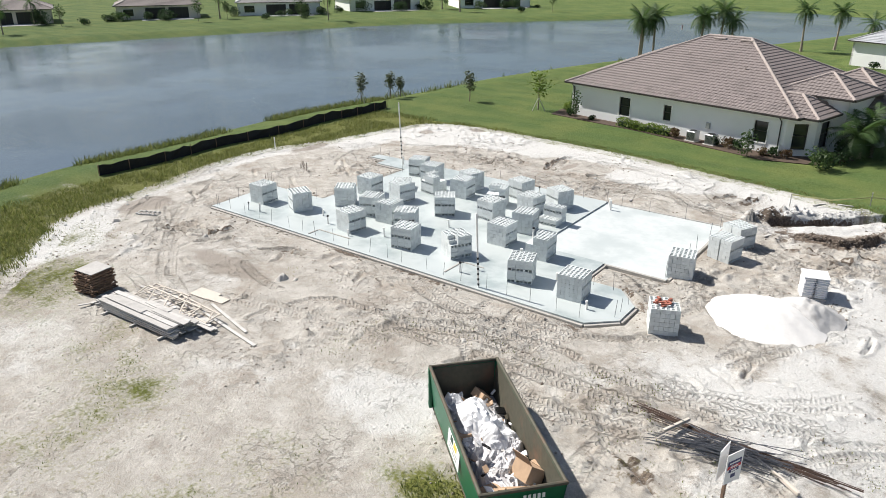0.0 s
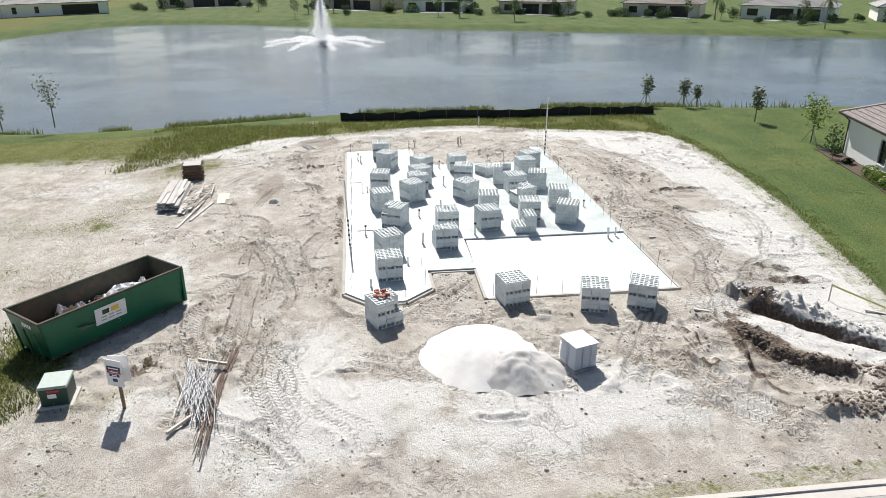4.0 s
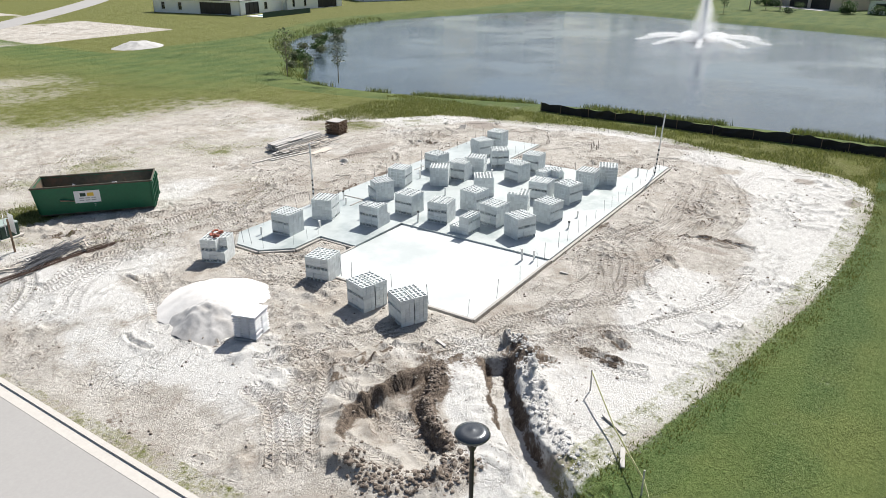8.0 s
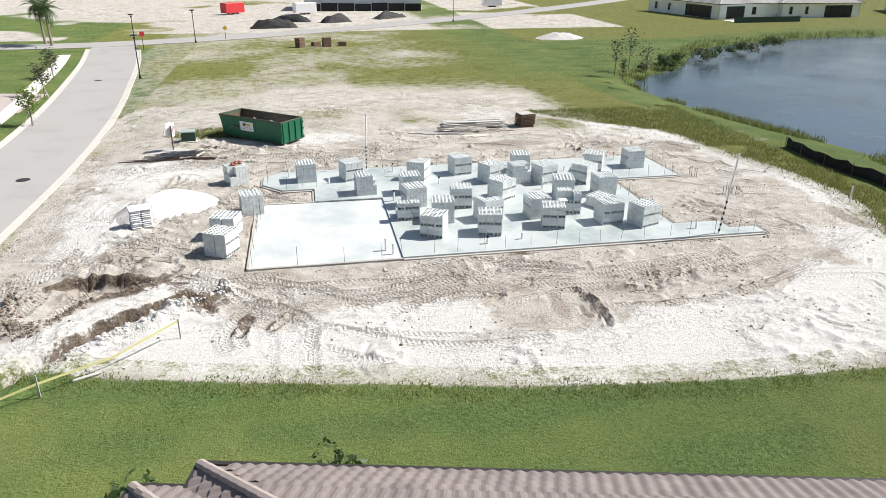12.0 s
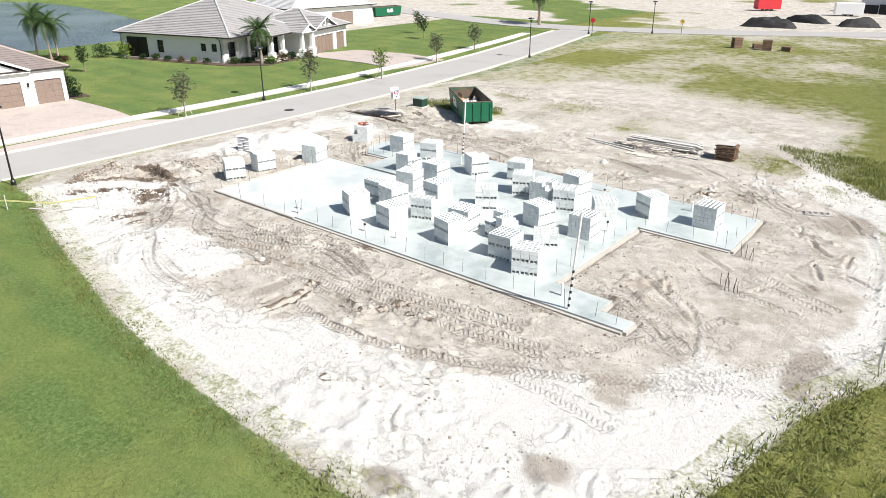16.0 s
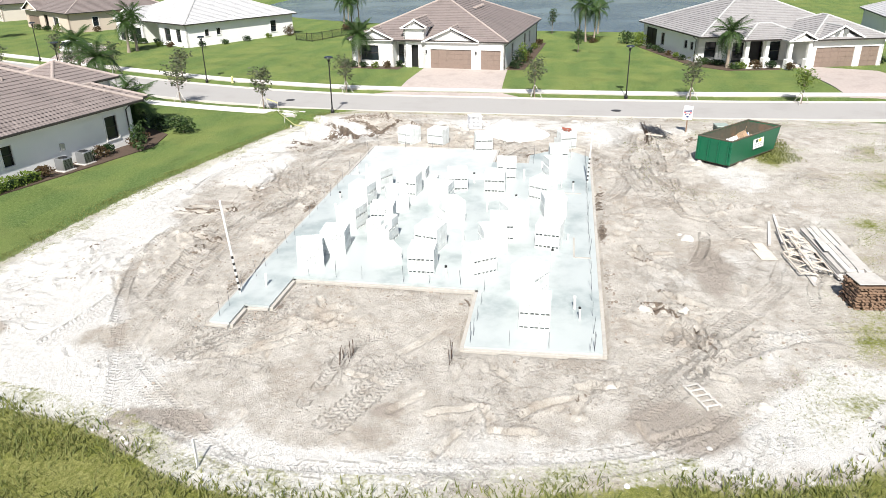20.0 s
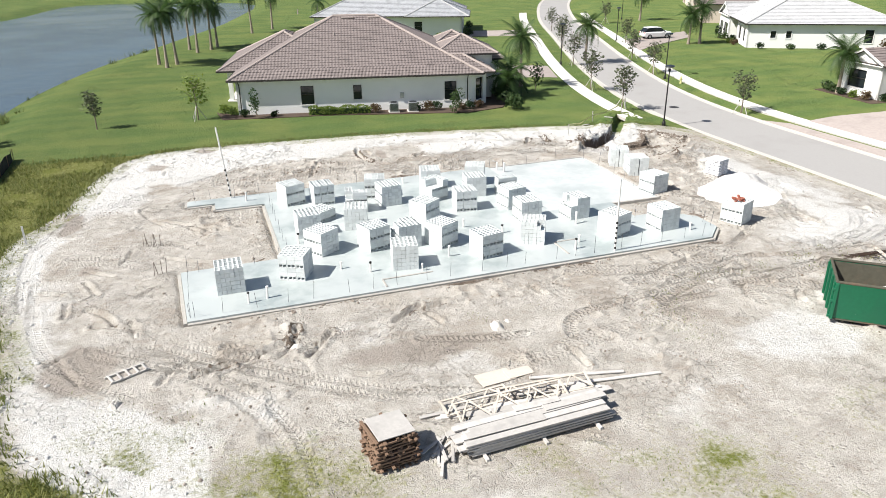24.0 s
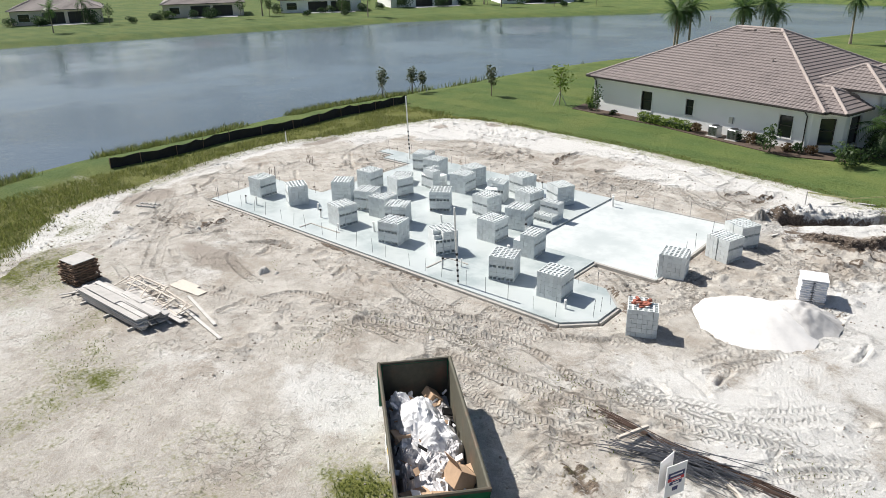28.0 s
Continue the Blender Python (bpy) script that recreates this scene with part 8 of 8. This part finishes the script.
tufts("weed_grass", scatter(11000, -47.6, -33, 8, 53, lake_side), M_TUFT, "coarse yellow-green weeds between lot and silt fence", 8, 0.07, 0.25, 0.22, seed=1)
tufts("weed_grass", scatter(4200, -42, 2.8, 2, 22, lambda x, y: (fbm(x, y, 3.6, 73, 5) > 0.62 - 0.10 * step(-y, -14, -4)) & ((signed(x, y, SLAB) > 3))), M_TUFT, "sparse weeds in the sandy field", 8, 0.02, 0.07, 0.26, seed=2)
tufts("weed_grass", scatter(2600, -11, -1.0, 10.2, 18, lambda x, y: np.hypot((x + 6.6) / 4.4, (y - 12.2) / 1.9) + 0.8 * (fbm(x, y, 1.5, 9) - 0.5) < 1), M_TUFT, "green weeds round the dumpster", 7, 0.05, 0.18, 0.22, seed=3)
tufts("lawn_edge_grass", scatter(7000, -40, 2, 46.3, 54.5, lambda x, y: np.abs(signed(x, y, LOT) - 0.35 + 0.9 * (fbm(x, y, 1.4, 15) - 0.5)) < 0.5), M_TUFT, "ragged green lawn edge creeping over sand", 7, 0.03, 0.11, 0.14, seed=4)
tufts("reeds", scatter(9000, -59, -50, -12, 60, lambda x, y: (np.abs(signed(x, y, POND) - 0.6) < 1.0 + 1.6 * (fbm(x, y, 9, 33) - 0.45)) & (fbm(x, y, 6, 35) > 0.50)), M_REED, "reeds and rushes along the pond edge", 8, 0.2, 0.6, 0.24, seed=5)
tufts("reeds", scatter(5000, -118, -50, -52, -10, lambda x, y: np.abs(signed(x, y, POND) - 0.8) < 1.6), M_REED, "dense reeds along the far pond edge", 7, 0.3, 0.8, 0.35, seed=6)
tufts("reeds", scatter(2200, -58, -40, 60, 125, lambda x, y: (np.abs(signed(x, y, POND) - 0.4) < 0.8) & (fbm(x, y, 6, 35) > 0.55)), M_REED, "clumps of rushes along the lake lawn", 9, 0.3, 0.8, 0.2, seed=7)


for k in range(20):
    t = k / 19
    bx, by = -55.5 - 34 * t + 2.0 * math.sin(5.1 * k), -15.2 - 22 * t + 1.2 * math.sin(3.3 * k)
    shrub(bx, by, 0.8 + 0.4 * math.sin(2.2 * k) ** 2, 0.9 + 0.6 * math.sin(1.7 * k) ** 2, M_LEAF if k % 3 else M_LEAF_G, k, "dense olive shrub in the reeds of the pond bank", z=-0.35, group="shrubs on the pond bank")


# ---- clods of earth ----
def clods(name, spots, material, label, lo, hi, seed):
    """Angular lumps of dug earth, half sunk where they fell."""
    rng = random.Random(seed)
    f = (1 + 5 ** 0.5) / 2
    ico = [Vector(p).normalized() for p in ((-1, f, 0), (1, f, 0), (-1, -f, 0), (1, -f, 0), (0, -1, f), (0, 1, f), (0, -1, -f), (0, 1, -f), (f, 0, -1), (f, 0, 1), (-f, 0, -1), (-f, 0, 1))]
    tri = ((0, 11, 5), (0, 5, 1), (0, 1, 7), (0, 7, 10), (0, 10, 11), (1, 5, 9), (5, 11, 4), (11, 10, 2), (10, 7, 6), (7, 1, 8), (3, 9, 4), (3, 4, 2), (3, 2, 6), (3, 6, 8), (3, 8, 9), (4, 9, 5), (2, 4, 11), (6, 2, 10), (8, 6, 7), (9, 8, 1))
    vs, fs = [], []
    for x, y, z, s in spots:
        r = lo + (hi - lo) * rng.random() ** 2.2
        sx, sy, sz = r * rng.uniform(0.7, 1.3), r * rng.uniform(0.7, 1.3), r * rng.uniform(0.5, 0.9)
        n = len(vs)
        vs += [(x + p.x * sx * rng.uniform(0.75, 1.2), y + p.y * sy * rng.uniform(0.75, 1.2), z + 0.35 * sz + p.z * sz * rng.uniform(0.75, 1.2)) for p in ico]
        fs += [(a + n, b + n, c + n) for a, b, c in tri]
    tagged(part(name, G().add(vs, fs), material), label, "soil", "", "stuff")


def near_line(line, w):
    return lambda x, y: to_segs(x, y, line)[0] + 0.6 * w * (fbm(x, y, 0.7, 91) - 0.5) < w * nrng.uniform(0.2, 1.0, len(x))


clods("dark_clods", scatter(2600, -3.2, 1.0, 40.4, 45.6, near_line(RIDGE, 0.75)), M_CLOD, "heaped dark clods of dug topsoil", 0.02, 0.10, 1)
clods("dark_clods", scatter(2600, -6.6, -1.6, 40.0, 44.6, near_line(SCARP, 0.5)), M_CLOD, "dark crumbled soil along the dug edge", 0.02, 0.09, 2)
clods("pale_clods", scatter(2600, -9.4, -2.0, 42.0, 47.4, lambda x, y: (np.abs(to_segs(x, y, TRENCH)[0] - 1.05) < 0.6 * nrng.uniform(0.2, 1.0, len(x))) & ((x + 5) * 0.63 - (y - 45) * 0.77 < 0)), M_CLOD_W, "pale grey clods thrown up beside the trench", 0.02, 0.11, 3)
clods("tan_clods", scatter(5200, -38.0, -8.6, 22.8, 41.8, lambda x, y: (np.abs(signed(x, y, SLAB) - 0.55) < 0.4 * nrng.uniform(0.1, 1.0, len(x))) & (fbm(x, y, 2.5, 51) > 0.44)), M_CLOD_T, "brown crumbs of soil along the slab edge", 0.02, 0.085, 4)
clods("pale_clods", scatter(2200, -46, -33, 14, 53, lambda x, y: (np.abs(signed(x, y, LOT) + 0.9) < 1.3 * nrng.uniform(0.1, 1.0, len(x))) & (fbm(x, y, 3.1, 93) > 0.46)), M_CLOD_W, "pale crusted lumps of marl along the lot edge", 0.02, 0.09, 5)
clods("tan_clods", scatter(5200, -42, 2.6, 12, 50, lambda x, y: (signed(x, y, SLAB) > 0.8) & (signed(x, y, LOT) < -0.5) & (fbm(x, y, 5, 21) > 0.55)), M_CLOD_T, "scattered crumbs of turned soil on the sand", 0.015, 0.07, 6)


# ---- street lamps ----
def street_lamp(x, y, yaw=0.0):
    l = thing("street_lamp", pose(x, y, gz(x, y), 0, 0, yaw), "black street lamp with a flat round head", "street lamp", "street lamps")
    part("base", G().lathe([(0.16, 0.0), (0.16, 0.25), (0.10, 0.35), (0.07, 0.5)]), M_STEEL, l)
    part("pole", G().tube([(0, 0, 0.3), (0, 0, 4.55)], [0.062, 0.05], 10), M_STEEL, l)
    part("collar", G().lathe([(0.075, 4.45), (0.12, 4.58), (0.12, 4.64), (0.05, 4.7)]), M_STEEL, l)
    for k in range(3):
        a = 2.09 * k
        part("yoke", G().tube([(0.05 * math.cos(a), 0.05 * math.sin(a), 4.62), (0.26 * math.cos(a), 0.26 * math.sin(a), 4.82)], 0.018, 5), M_STEEL, l)
    head = part("head", G().lathe([(0.10, 4.80), (0.36, 4.81), (0.40, 4.86), (0.38, 4.91), (0.24, 4.96), (0.20, 4.95), (0.04, 4.99)], 20), M_LAMP, l, smooth=True)
    part("lens", G().lathe([(0.05, 4.775), (0.26, 4.785), (0.26, 4.80)], 16), M_GALV, head)


for x, y in ((1.8, 46.8), (11.0, 20.5), (15.1, 65.4), (27.3, 95.0), (9.0, 78.5), (5.9, -18.2), (11.2, -43.5), (3.6, -50.5), (-44, -80), (44, 120)):
    street_lamp(x, y)
for k, (x, y) in enumerate(((5.2, 21.7), (6.6, 52.8))):
    c = thing("manhole_cover", pose(x + 0.6, y, 0.022 + float(street_drop(y))), "dark round cast-iron manhole cover in the street", "manhole cover", "manhole covers")
    part("cover", G().lathe([(0.44, 0.0), (0.44, 0.012), (0.36, 0.018), (0.05, 0.02)], 18), M_GUTTER, c)

# ---- slab starter bars and pipe stubs ----
rng = random.Random(21)
bar = thing("starter_bar", pose(-36.2, 24.9, 0.10), "thin steel starter bar standing from the slab edge", "rebar", "starter bars on the slab")
part("bar", G().tube([(0, 0, -0.1), (0.01, 0.0, 0.72)], 0.009, 5), M_REBAR_G, bar)
edges = [((-36.2, 24.9), (-11.2, 24.8)), ((-10.2, 25.7), (-10.2, 27.1)), ((-11.2, 28.2), (-13.3, 28.2)), ((-17.2, 39.7), (-36.0, 39.7)), ((-36.4, 25.2), (-36.4, 29.4)), ((-35.8, 29.4), (-32.0, 29.4)), ((-31.7, 30.4), (-31.7, 37.6))]
for a, b in edges:
    L = math.dist(a, b)
    n = max(2, int(L / 1.22))
    for k in range(n + 1):
        t = (k + rng.uniform(-0.2, 0.2)) / n
        copy_thing(bar, pose(a[0] + (b[0] - a[0]) * t, a[1] + (b[1] - a[1]) * t, 0.10, rng.uniform(-5, 5), rng.uniform(-5, 5), 0) @ Matrix.Scale(rng.uniform(0.8, 1.2), 4))
for x, y in ((-10.0, 31.2), (-10.0, 32.6), (-9.95, 34.4), (-9.95, 35.6), (-9.9, 37.6), (-9.9, 39.6), (-10.0, 33.2), (-12.0, 39.8), (-14.2, 39.8), (-16.0, 39.8)):
    copy_thing(bar, pose(x, y, 0.02, rng.uniform(-4, 4), rng.uniform(-4, 4), 0) @ Matrix.Scale(rng.uniform(1.0, 1.35), 4))
for k, (x, y, h, r) in enumerate(((-28.4, 26.6, 0.45, 0.05), (-26.1, 25.9, 0.3, 0.04), (-24.4, 27.0, 0.5, 0.05), (-18.3, 25.6, 0.5, 0.05), (-17.7, 26.3, 0.35, 0.04), (-16.6, 28.6, 0.6, 0.06), (-17.6, 31.6, 0.6, 0.055), (-16.3, 38.8, 0.5, 0.06), (-16.6, 39.3, 0.4, 0.05), (-21.4, 39.0, 0.35, 0.05), (-23.3, 38.7, 0.3, 0.05), (-33.2, 25.6, 0.5, 0.05),
                               (-34.0, 25.4, 0.45, 0.04), (-32.9, 38.9, 0.5, 0.05), (-26.9, 31.0, 0.6, 0.05), (-31.0, 31.2, 0.5, 0.05), (-22.4, 30.3, 0.4, 0.05), (-29.6, 27.4, 0.3, 0.05), (-20.8, 28.8, 0.4, 0.05), (-14.0, 27.6, 0.35, 0.05), (-11.5, 25.7, 0.35, 0.05))):
    s = thing("pipe_stub", pose(x, y, 0.10, rng.uniform(-4, 4), rng.uniform(-4, 4), 0), "short white plastic pipe stub rising from the slab", "pipe", "pipe stubs in the slab")
    part("pipe", G().tube([(0, 0, -0.05), (0, 0, h)], r, 9), M_PVC, s)
    part("pipe_cap", G().tube([(0, 0, h - 0.02), (0, 0, h + 0.06)], r * 1.25, 9), M_PVC if k % 3 else M_BLACK, s)
for x, y in ((-37.6, 30.0), (-37.9, 33.6), (-38.2, 33.9)):
    s = thing("form_stake", pose(x, y, 0.0), "bent steel stakes standing in the sand", "stake", "steel form stakes")
    for k in range(4):
        part("stake", G().tube([(0.18 * k - 0.27, 0, -0.1), (0.18 * k - 0.27 + rng.uniform(-0.1, 0.1), rng.uniform(-0.1, 0.1), rng.uniform(0.45, 0.8))], 0.012, 5), M_REBAR, s)

# ---- site clutter ----
tape = thing("barrier_tape", pose(0, 0, 0), "fallen yellow barrier tape strung between stakes", "barrier tape")
line = [(-7.6, 46.0, 0.75), (-5.6, 47.6, 0.35), (-3.6, 49.2, 0.5), (-1.6, 50.4, 0.3), (0.6, 51.4, 0.7), (2.0, 53.0, 0.75)]
vs = [q for x, y, z in line for q in ((x, y, z), (x + 0.02, y + 0.02, z + 0.09))]
ob = part("tape", G().add(vs, [(2 * k, 2 * k + 2, 2 * k + 3, 2 * k + 1) for k in range(len(line) - 1)]), M_TAPE, tape)
ob.modifiers.new("thick", "SOLIDIFY").thickness = 0.006
for k in (0, 2, 4, 5):
    part("stake", G().box((line[k][0], line[k][1], 0.4), (0.05, 0.04, 0.95)), M_WOOD, tape)
for x, y, a, L in ((-6.2, 47.4, 60, 1.1), (-4.8, 48.2, 20, 0.9), (-1.8, 49.6, -30, 0.7), (-7.4, 39.9, 70, 0.6), (-16.0, 41.2, 95, 0.4)):
    s = thing("loose_board", pose(x, y, gz(x, y) + 0.05, 0, 3, a), "loose pale board lying on the sand", "board", "loose boards on the lot")
    part("plank", board(L, 0.14, 0.04, M_WOOD), M_WOOD, s)
for x, y, r in ((-24.9, 20.0, 0.28), (-24.3, 20.3, 0.14), (-32.6, 21.2, 0.2), (-38.4, 24.4, 0.18), (-20.0, 44.4, 0.16), (-38.9, 19.6, 0.22), (-14.4, 20.4, 0.14)):
    ob = crumple("concrete_lump", pose(x, y, gz(x, y) - 0.02, 0, 0, 40 * x), r * 2.4, r * 1.8, r * 0.8, M_KERB, "broken lump of pale concrete on the sand", "rubble", int(100 * r), 6)
pal = thing("wood_crate", pose(-38.6, 21.5, 0.0, 0, 0, 25), "small ladder-like timber frame lying on sand", "timber frame")
for s in (-0.25, 0.25):
    part("rail", G().box((0, s, 0.05), (1.4, 0.07, 0.06), bev=0.006), M_WOOD, pal)
for k in range(5):
    part("rung", G().box((-0.6 + 0.3 * k, 0, 0.095), (0.07, 0.56, 0.03), bev=0.004), M_WOOD, pal)

# ---- things beyond the lot ----
for k, (x, y) in enumerate(((-19.0, -43.0), (-16.6, -42.4), (-15.0, -43.6), (-12.6, -42.2))):
    st = thing("pallet_stack", pose(x, y, 0.0, 0, 0, 15 * k), "dark stack of empty timber pallets in the field", "pallets", "pallet stacks in the field")
    for j in range(9 if k % 2 else 4):
        part("pallet", G().box((0, 0, 0.07 + 0.155 * j), (1.2, 1.0, 0.12), bev=0.01), M_WOOD_R, st)
heap("soil_heap", -55.8, -47.7, 4.2, 3.2, 1.3, M_SPOIL, "pale heap of dumped soil in the far field", "soil heap", 12, 0.5, 24)
dumpster(pose(57, -44.5, 0, 0, 0, 80), False, "green steel roll-off dumpster by the corner lot")
for k in range(4):
    b = thing("wrapped_pallet", pose(53.5 + 0.3 * k, -33 - 1.5 * k, 0.0, 0, 0, 5 * k), "white wrapped pallet of building material", "pallet", "wrapped pallets")
    part("load", G().box((0, 0, 0.75), (1.1, 1.1, 1.25), bev=0.06), M_BAG, b)
    part("pallet", G().box((0, 0, 0.06), (1.2, 1.2, 0.12)), M_WOOD, b)
for k, (x, y, a, L) in enumerate(((-2, -66, 12, 9), (-14, -76, 30, 7), (-5, -78, -10, 8), (-26, -84, 40, 9))):
    ob = crumple("black_tarp", pose(x - 6, y - 6, 0.0, 0, 0, a), L, 3.0, 1.5, M_BLACK, "heap of building material under black sheeting", "tarpaulin", 60 + k, 10)
for k, (x, y, m_) in enumerate(((-62, -118, M_CARWHITE), (-14, -102, M_CARWHITE), (2, -104, M_RED))):
    tr = thing("box_trailer", pose(x, y, 0, 0, 0, 20 * k), "parked box trailer on the far verge", "trailer")
    part("box_body", G().box((0, 0, 1.45), (5.0, 2.2, 2.1), bev=0.08), m_, tr)
    for s in (-1, 1):
        for w in (-0.5, 0.5):
            part("wheel", G().tube([(w, s * 0.85, 0.35), (w, s * 1.08, 0.35)], 0.35, 14), M_TYRE, tr)


def car(m, paint, label):
    """A sport utility car: lower body, glasshouse, roof, wheels, lights."""
    c = thing("car", m, label, "car", "parked cars")

    def loft(secs):
        g, n = G(), len(secs[0])
        vs = [p for s in secs for p in s]
        fs = [(i * n + k, i * n + (k + 1) % n, (i + 1) * n + (k + 1) % n, (i + 1) * n + k) for i in range(len(secs) - 1) for k in range(n)]
        return g.add(vs, fs + [tuple(range(n - 1, -1, -1)), tuple(range((len(secs) - 1) * n, len(secs) * n))])

    def sec(x, z0, z1, w, r=0.12):
        return [(x, -w + r, z0), (x, w - r, z0), (x, w, z0 + r), (x, w, z1 - r), (x, w - r, z1), (x, -w + r, z1), (x, -w, z1 - r), (x, -w, z0 + r)]

    part("lower_body", loft([sec(-2.35, 0.45, 0.85, 0.78), sec(-2.2, 0.3, 0.98, 0.9), sec(-1.0, 0.26, 1.02, 0.93), sec(0.9, 0.26, 1.04, 0.93), sec(2.1, 0.3, 1.05, 0.9), sec(2.33, 0.45, 0.95, 0.82)]), paint, c)
    part("windows", loft([sec(-1.25, 1.0, 1.05, 0.86, 0.02), sec(-0.45, 1.0, 1.6, 0.76), sec(1.7, 1.0, 1.62, 0.76), sec(2.15, 1.0, 1.1, 0.84, 0.04)]), M_GLASS, c)
    part("roof_panel", loft([sec(-0.5, 1.58, 1.66, 0.72, 0.03), sec(0.5, 1.6, 1.71, 0.73, 0.03), sec(1.75, 1.58, 1.67, 0.72, 0.03)]), paint, c)
    for x in (-1.45, 1.4):
        for s in (-1, 1):
            w = part("wheel", G().tube([(x, s * 0.72, 0.35), (x, s * 0.95, 0.35)], 0.35, 18), M_TYRE, c)
            part("rim", G().tube([(x, s * 0.94, 0.35), (x, s * 0.962, 0.35)], 0.22, 14), M_GALV, w)
    for s in (-1, 1):
        part("headlight", G().box((-2.24, s * 0.68, 0.8), (0.12, 0.3, 0.12), bev=0.02), M_GALV, c)
        part("tail_light", G().box((2.25, s * 0.74, 0.9), (0.12, 0.18, 0.22), bev=0.02), M_RED, c)
        part("mirror", G().box((-0.75, s * 0.98, 1.08), (0.12, 0.16, 0.12), bev=0.03), paint, c)


car(pose(33.2, 93.6, 0.03, 0, 0, 175), M_CARWHITE, "white sport utility car parked on a driveway")
stop = thing("stop_sign", pose(9.8, -42.0, 0.0, 0, 0, 200), "red octagonal traffic sign on a dark post", "traffic sign")
part("post", G().tube([(0, 0, 0), (0, 0, 2.6)], 0.04, 8), M_STEEL, stop)
part("plate", G().tube([(0, -0.05, 2.3), (0, -0.07, 2.3)], 0.38, 8), M_RED, stop)
yl = thing("warning_sign", pose(-1.0, -51.0, 0.0, 0, 0, 190), "yellow diamond traffic sign on a post", "traffic sign")
part("post", G().tube([(0, 0, 0), (0, 0, 2.4)], 0.035, 8), M_STEEL, yl)
part("plate", G().box((0, -0.05, 2.1), (0.55, 0.02, 0.55), m=pose(0, 0, 0)), M_YELLOW, yl, m=Matrix.Translation((0, 0, 2.1)) @ pose(0, 0, 0, 0, 45, 0) @ Matrix.Translation((0, 0, -2.1)))

# ---- fountain in the lake ----
f = thing("fountain", pose(-120.5, 20.0, WATER), "white spray of a floating lake fountain", "fountain")
part("float", G().lathe([(0.6, -0.1), (0.65, 0.1), (0.3, 0.3), (0.1, 0.35)]), M_STEEL, f)
rng = random.Random(77)
vs, fs = [], []


def drop(p, s):
    n = len(vs)
    u = Vector((rng.gauss(0, 1), rng.gauss(0, 1), rng.gauss(0, 1))).normalized() * s
    w = u.orthogonal().normalized() * s
    q = u.cross(w).normalized() * s
    p = Vector(p)
    vs.extend((p + u, p - u * 0.4 + w, p - u * 0.4 - w * 0.5 + q * 0.8, p - u * 0.4 - w * 0.5 - q * 0.8))
    fs.extend(((n, n + 1, n + 2), (n, n + 2, n + 3), (n, n + 3, n + 1), (n + 1, n + 3, n + 2)))


for k in range(9):
    a = 2 * math.pi * (k + 0.3) / 9
    for _ in range(1300):
        t = rng.random() ** 0.85
        r = 11.0 * t
        z = 0.55 * 4 * t * (1 - t) + 0.35 * (1 - t)
        sp = 0.06 + 0.28 * t
        drop((r * math.cos(a) + rng.gauss(0, sp), r * math.sin(a) + rng.gauss(0, sp), max(0.02, z + rng.gauss(0, 0.08 + 0.1 * t))), rng.uniform(0.03, 0.08))
for _ in range(16000):
    t = rng.random() ** 1.05
    a = rng.uniform(0, 6.283)
    r = abs(rng.gauss(0, 0.14 + 1.9 * (1 - t) ** 1.1))
    drop((r * math.cos(a), r * math.sin(a), max(0.05, 8.6 * t - 0.4 * r)), rng.uniform(0.025, 0.075))
part("spray", G().add(vs, fs), M_SPRAY, f)
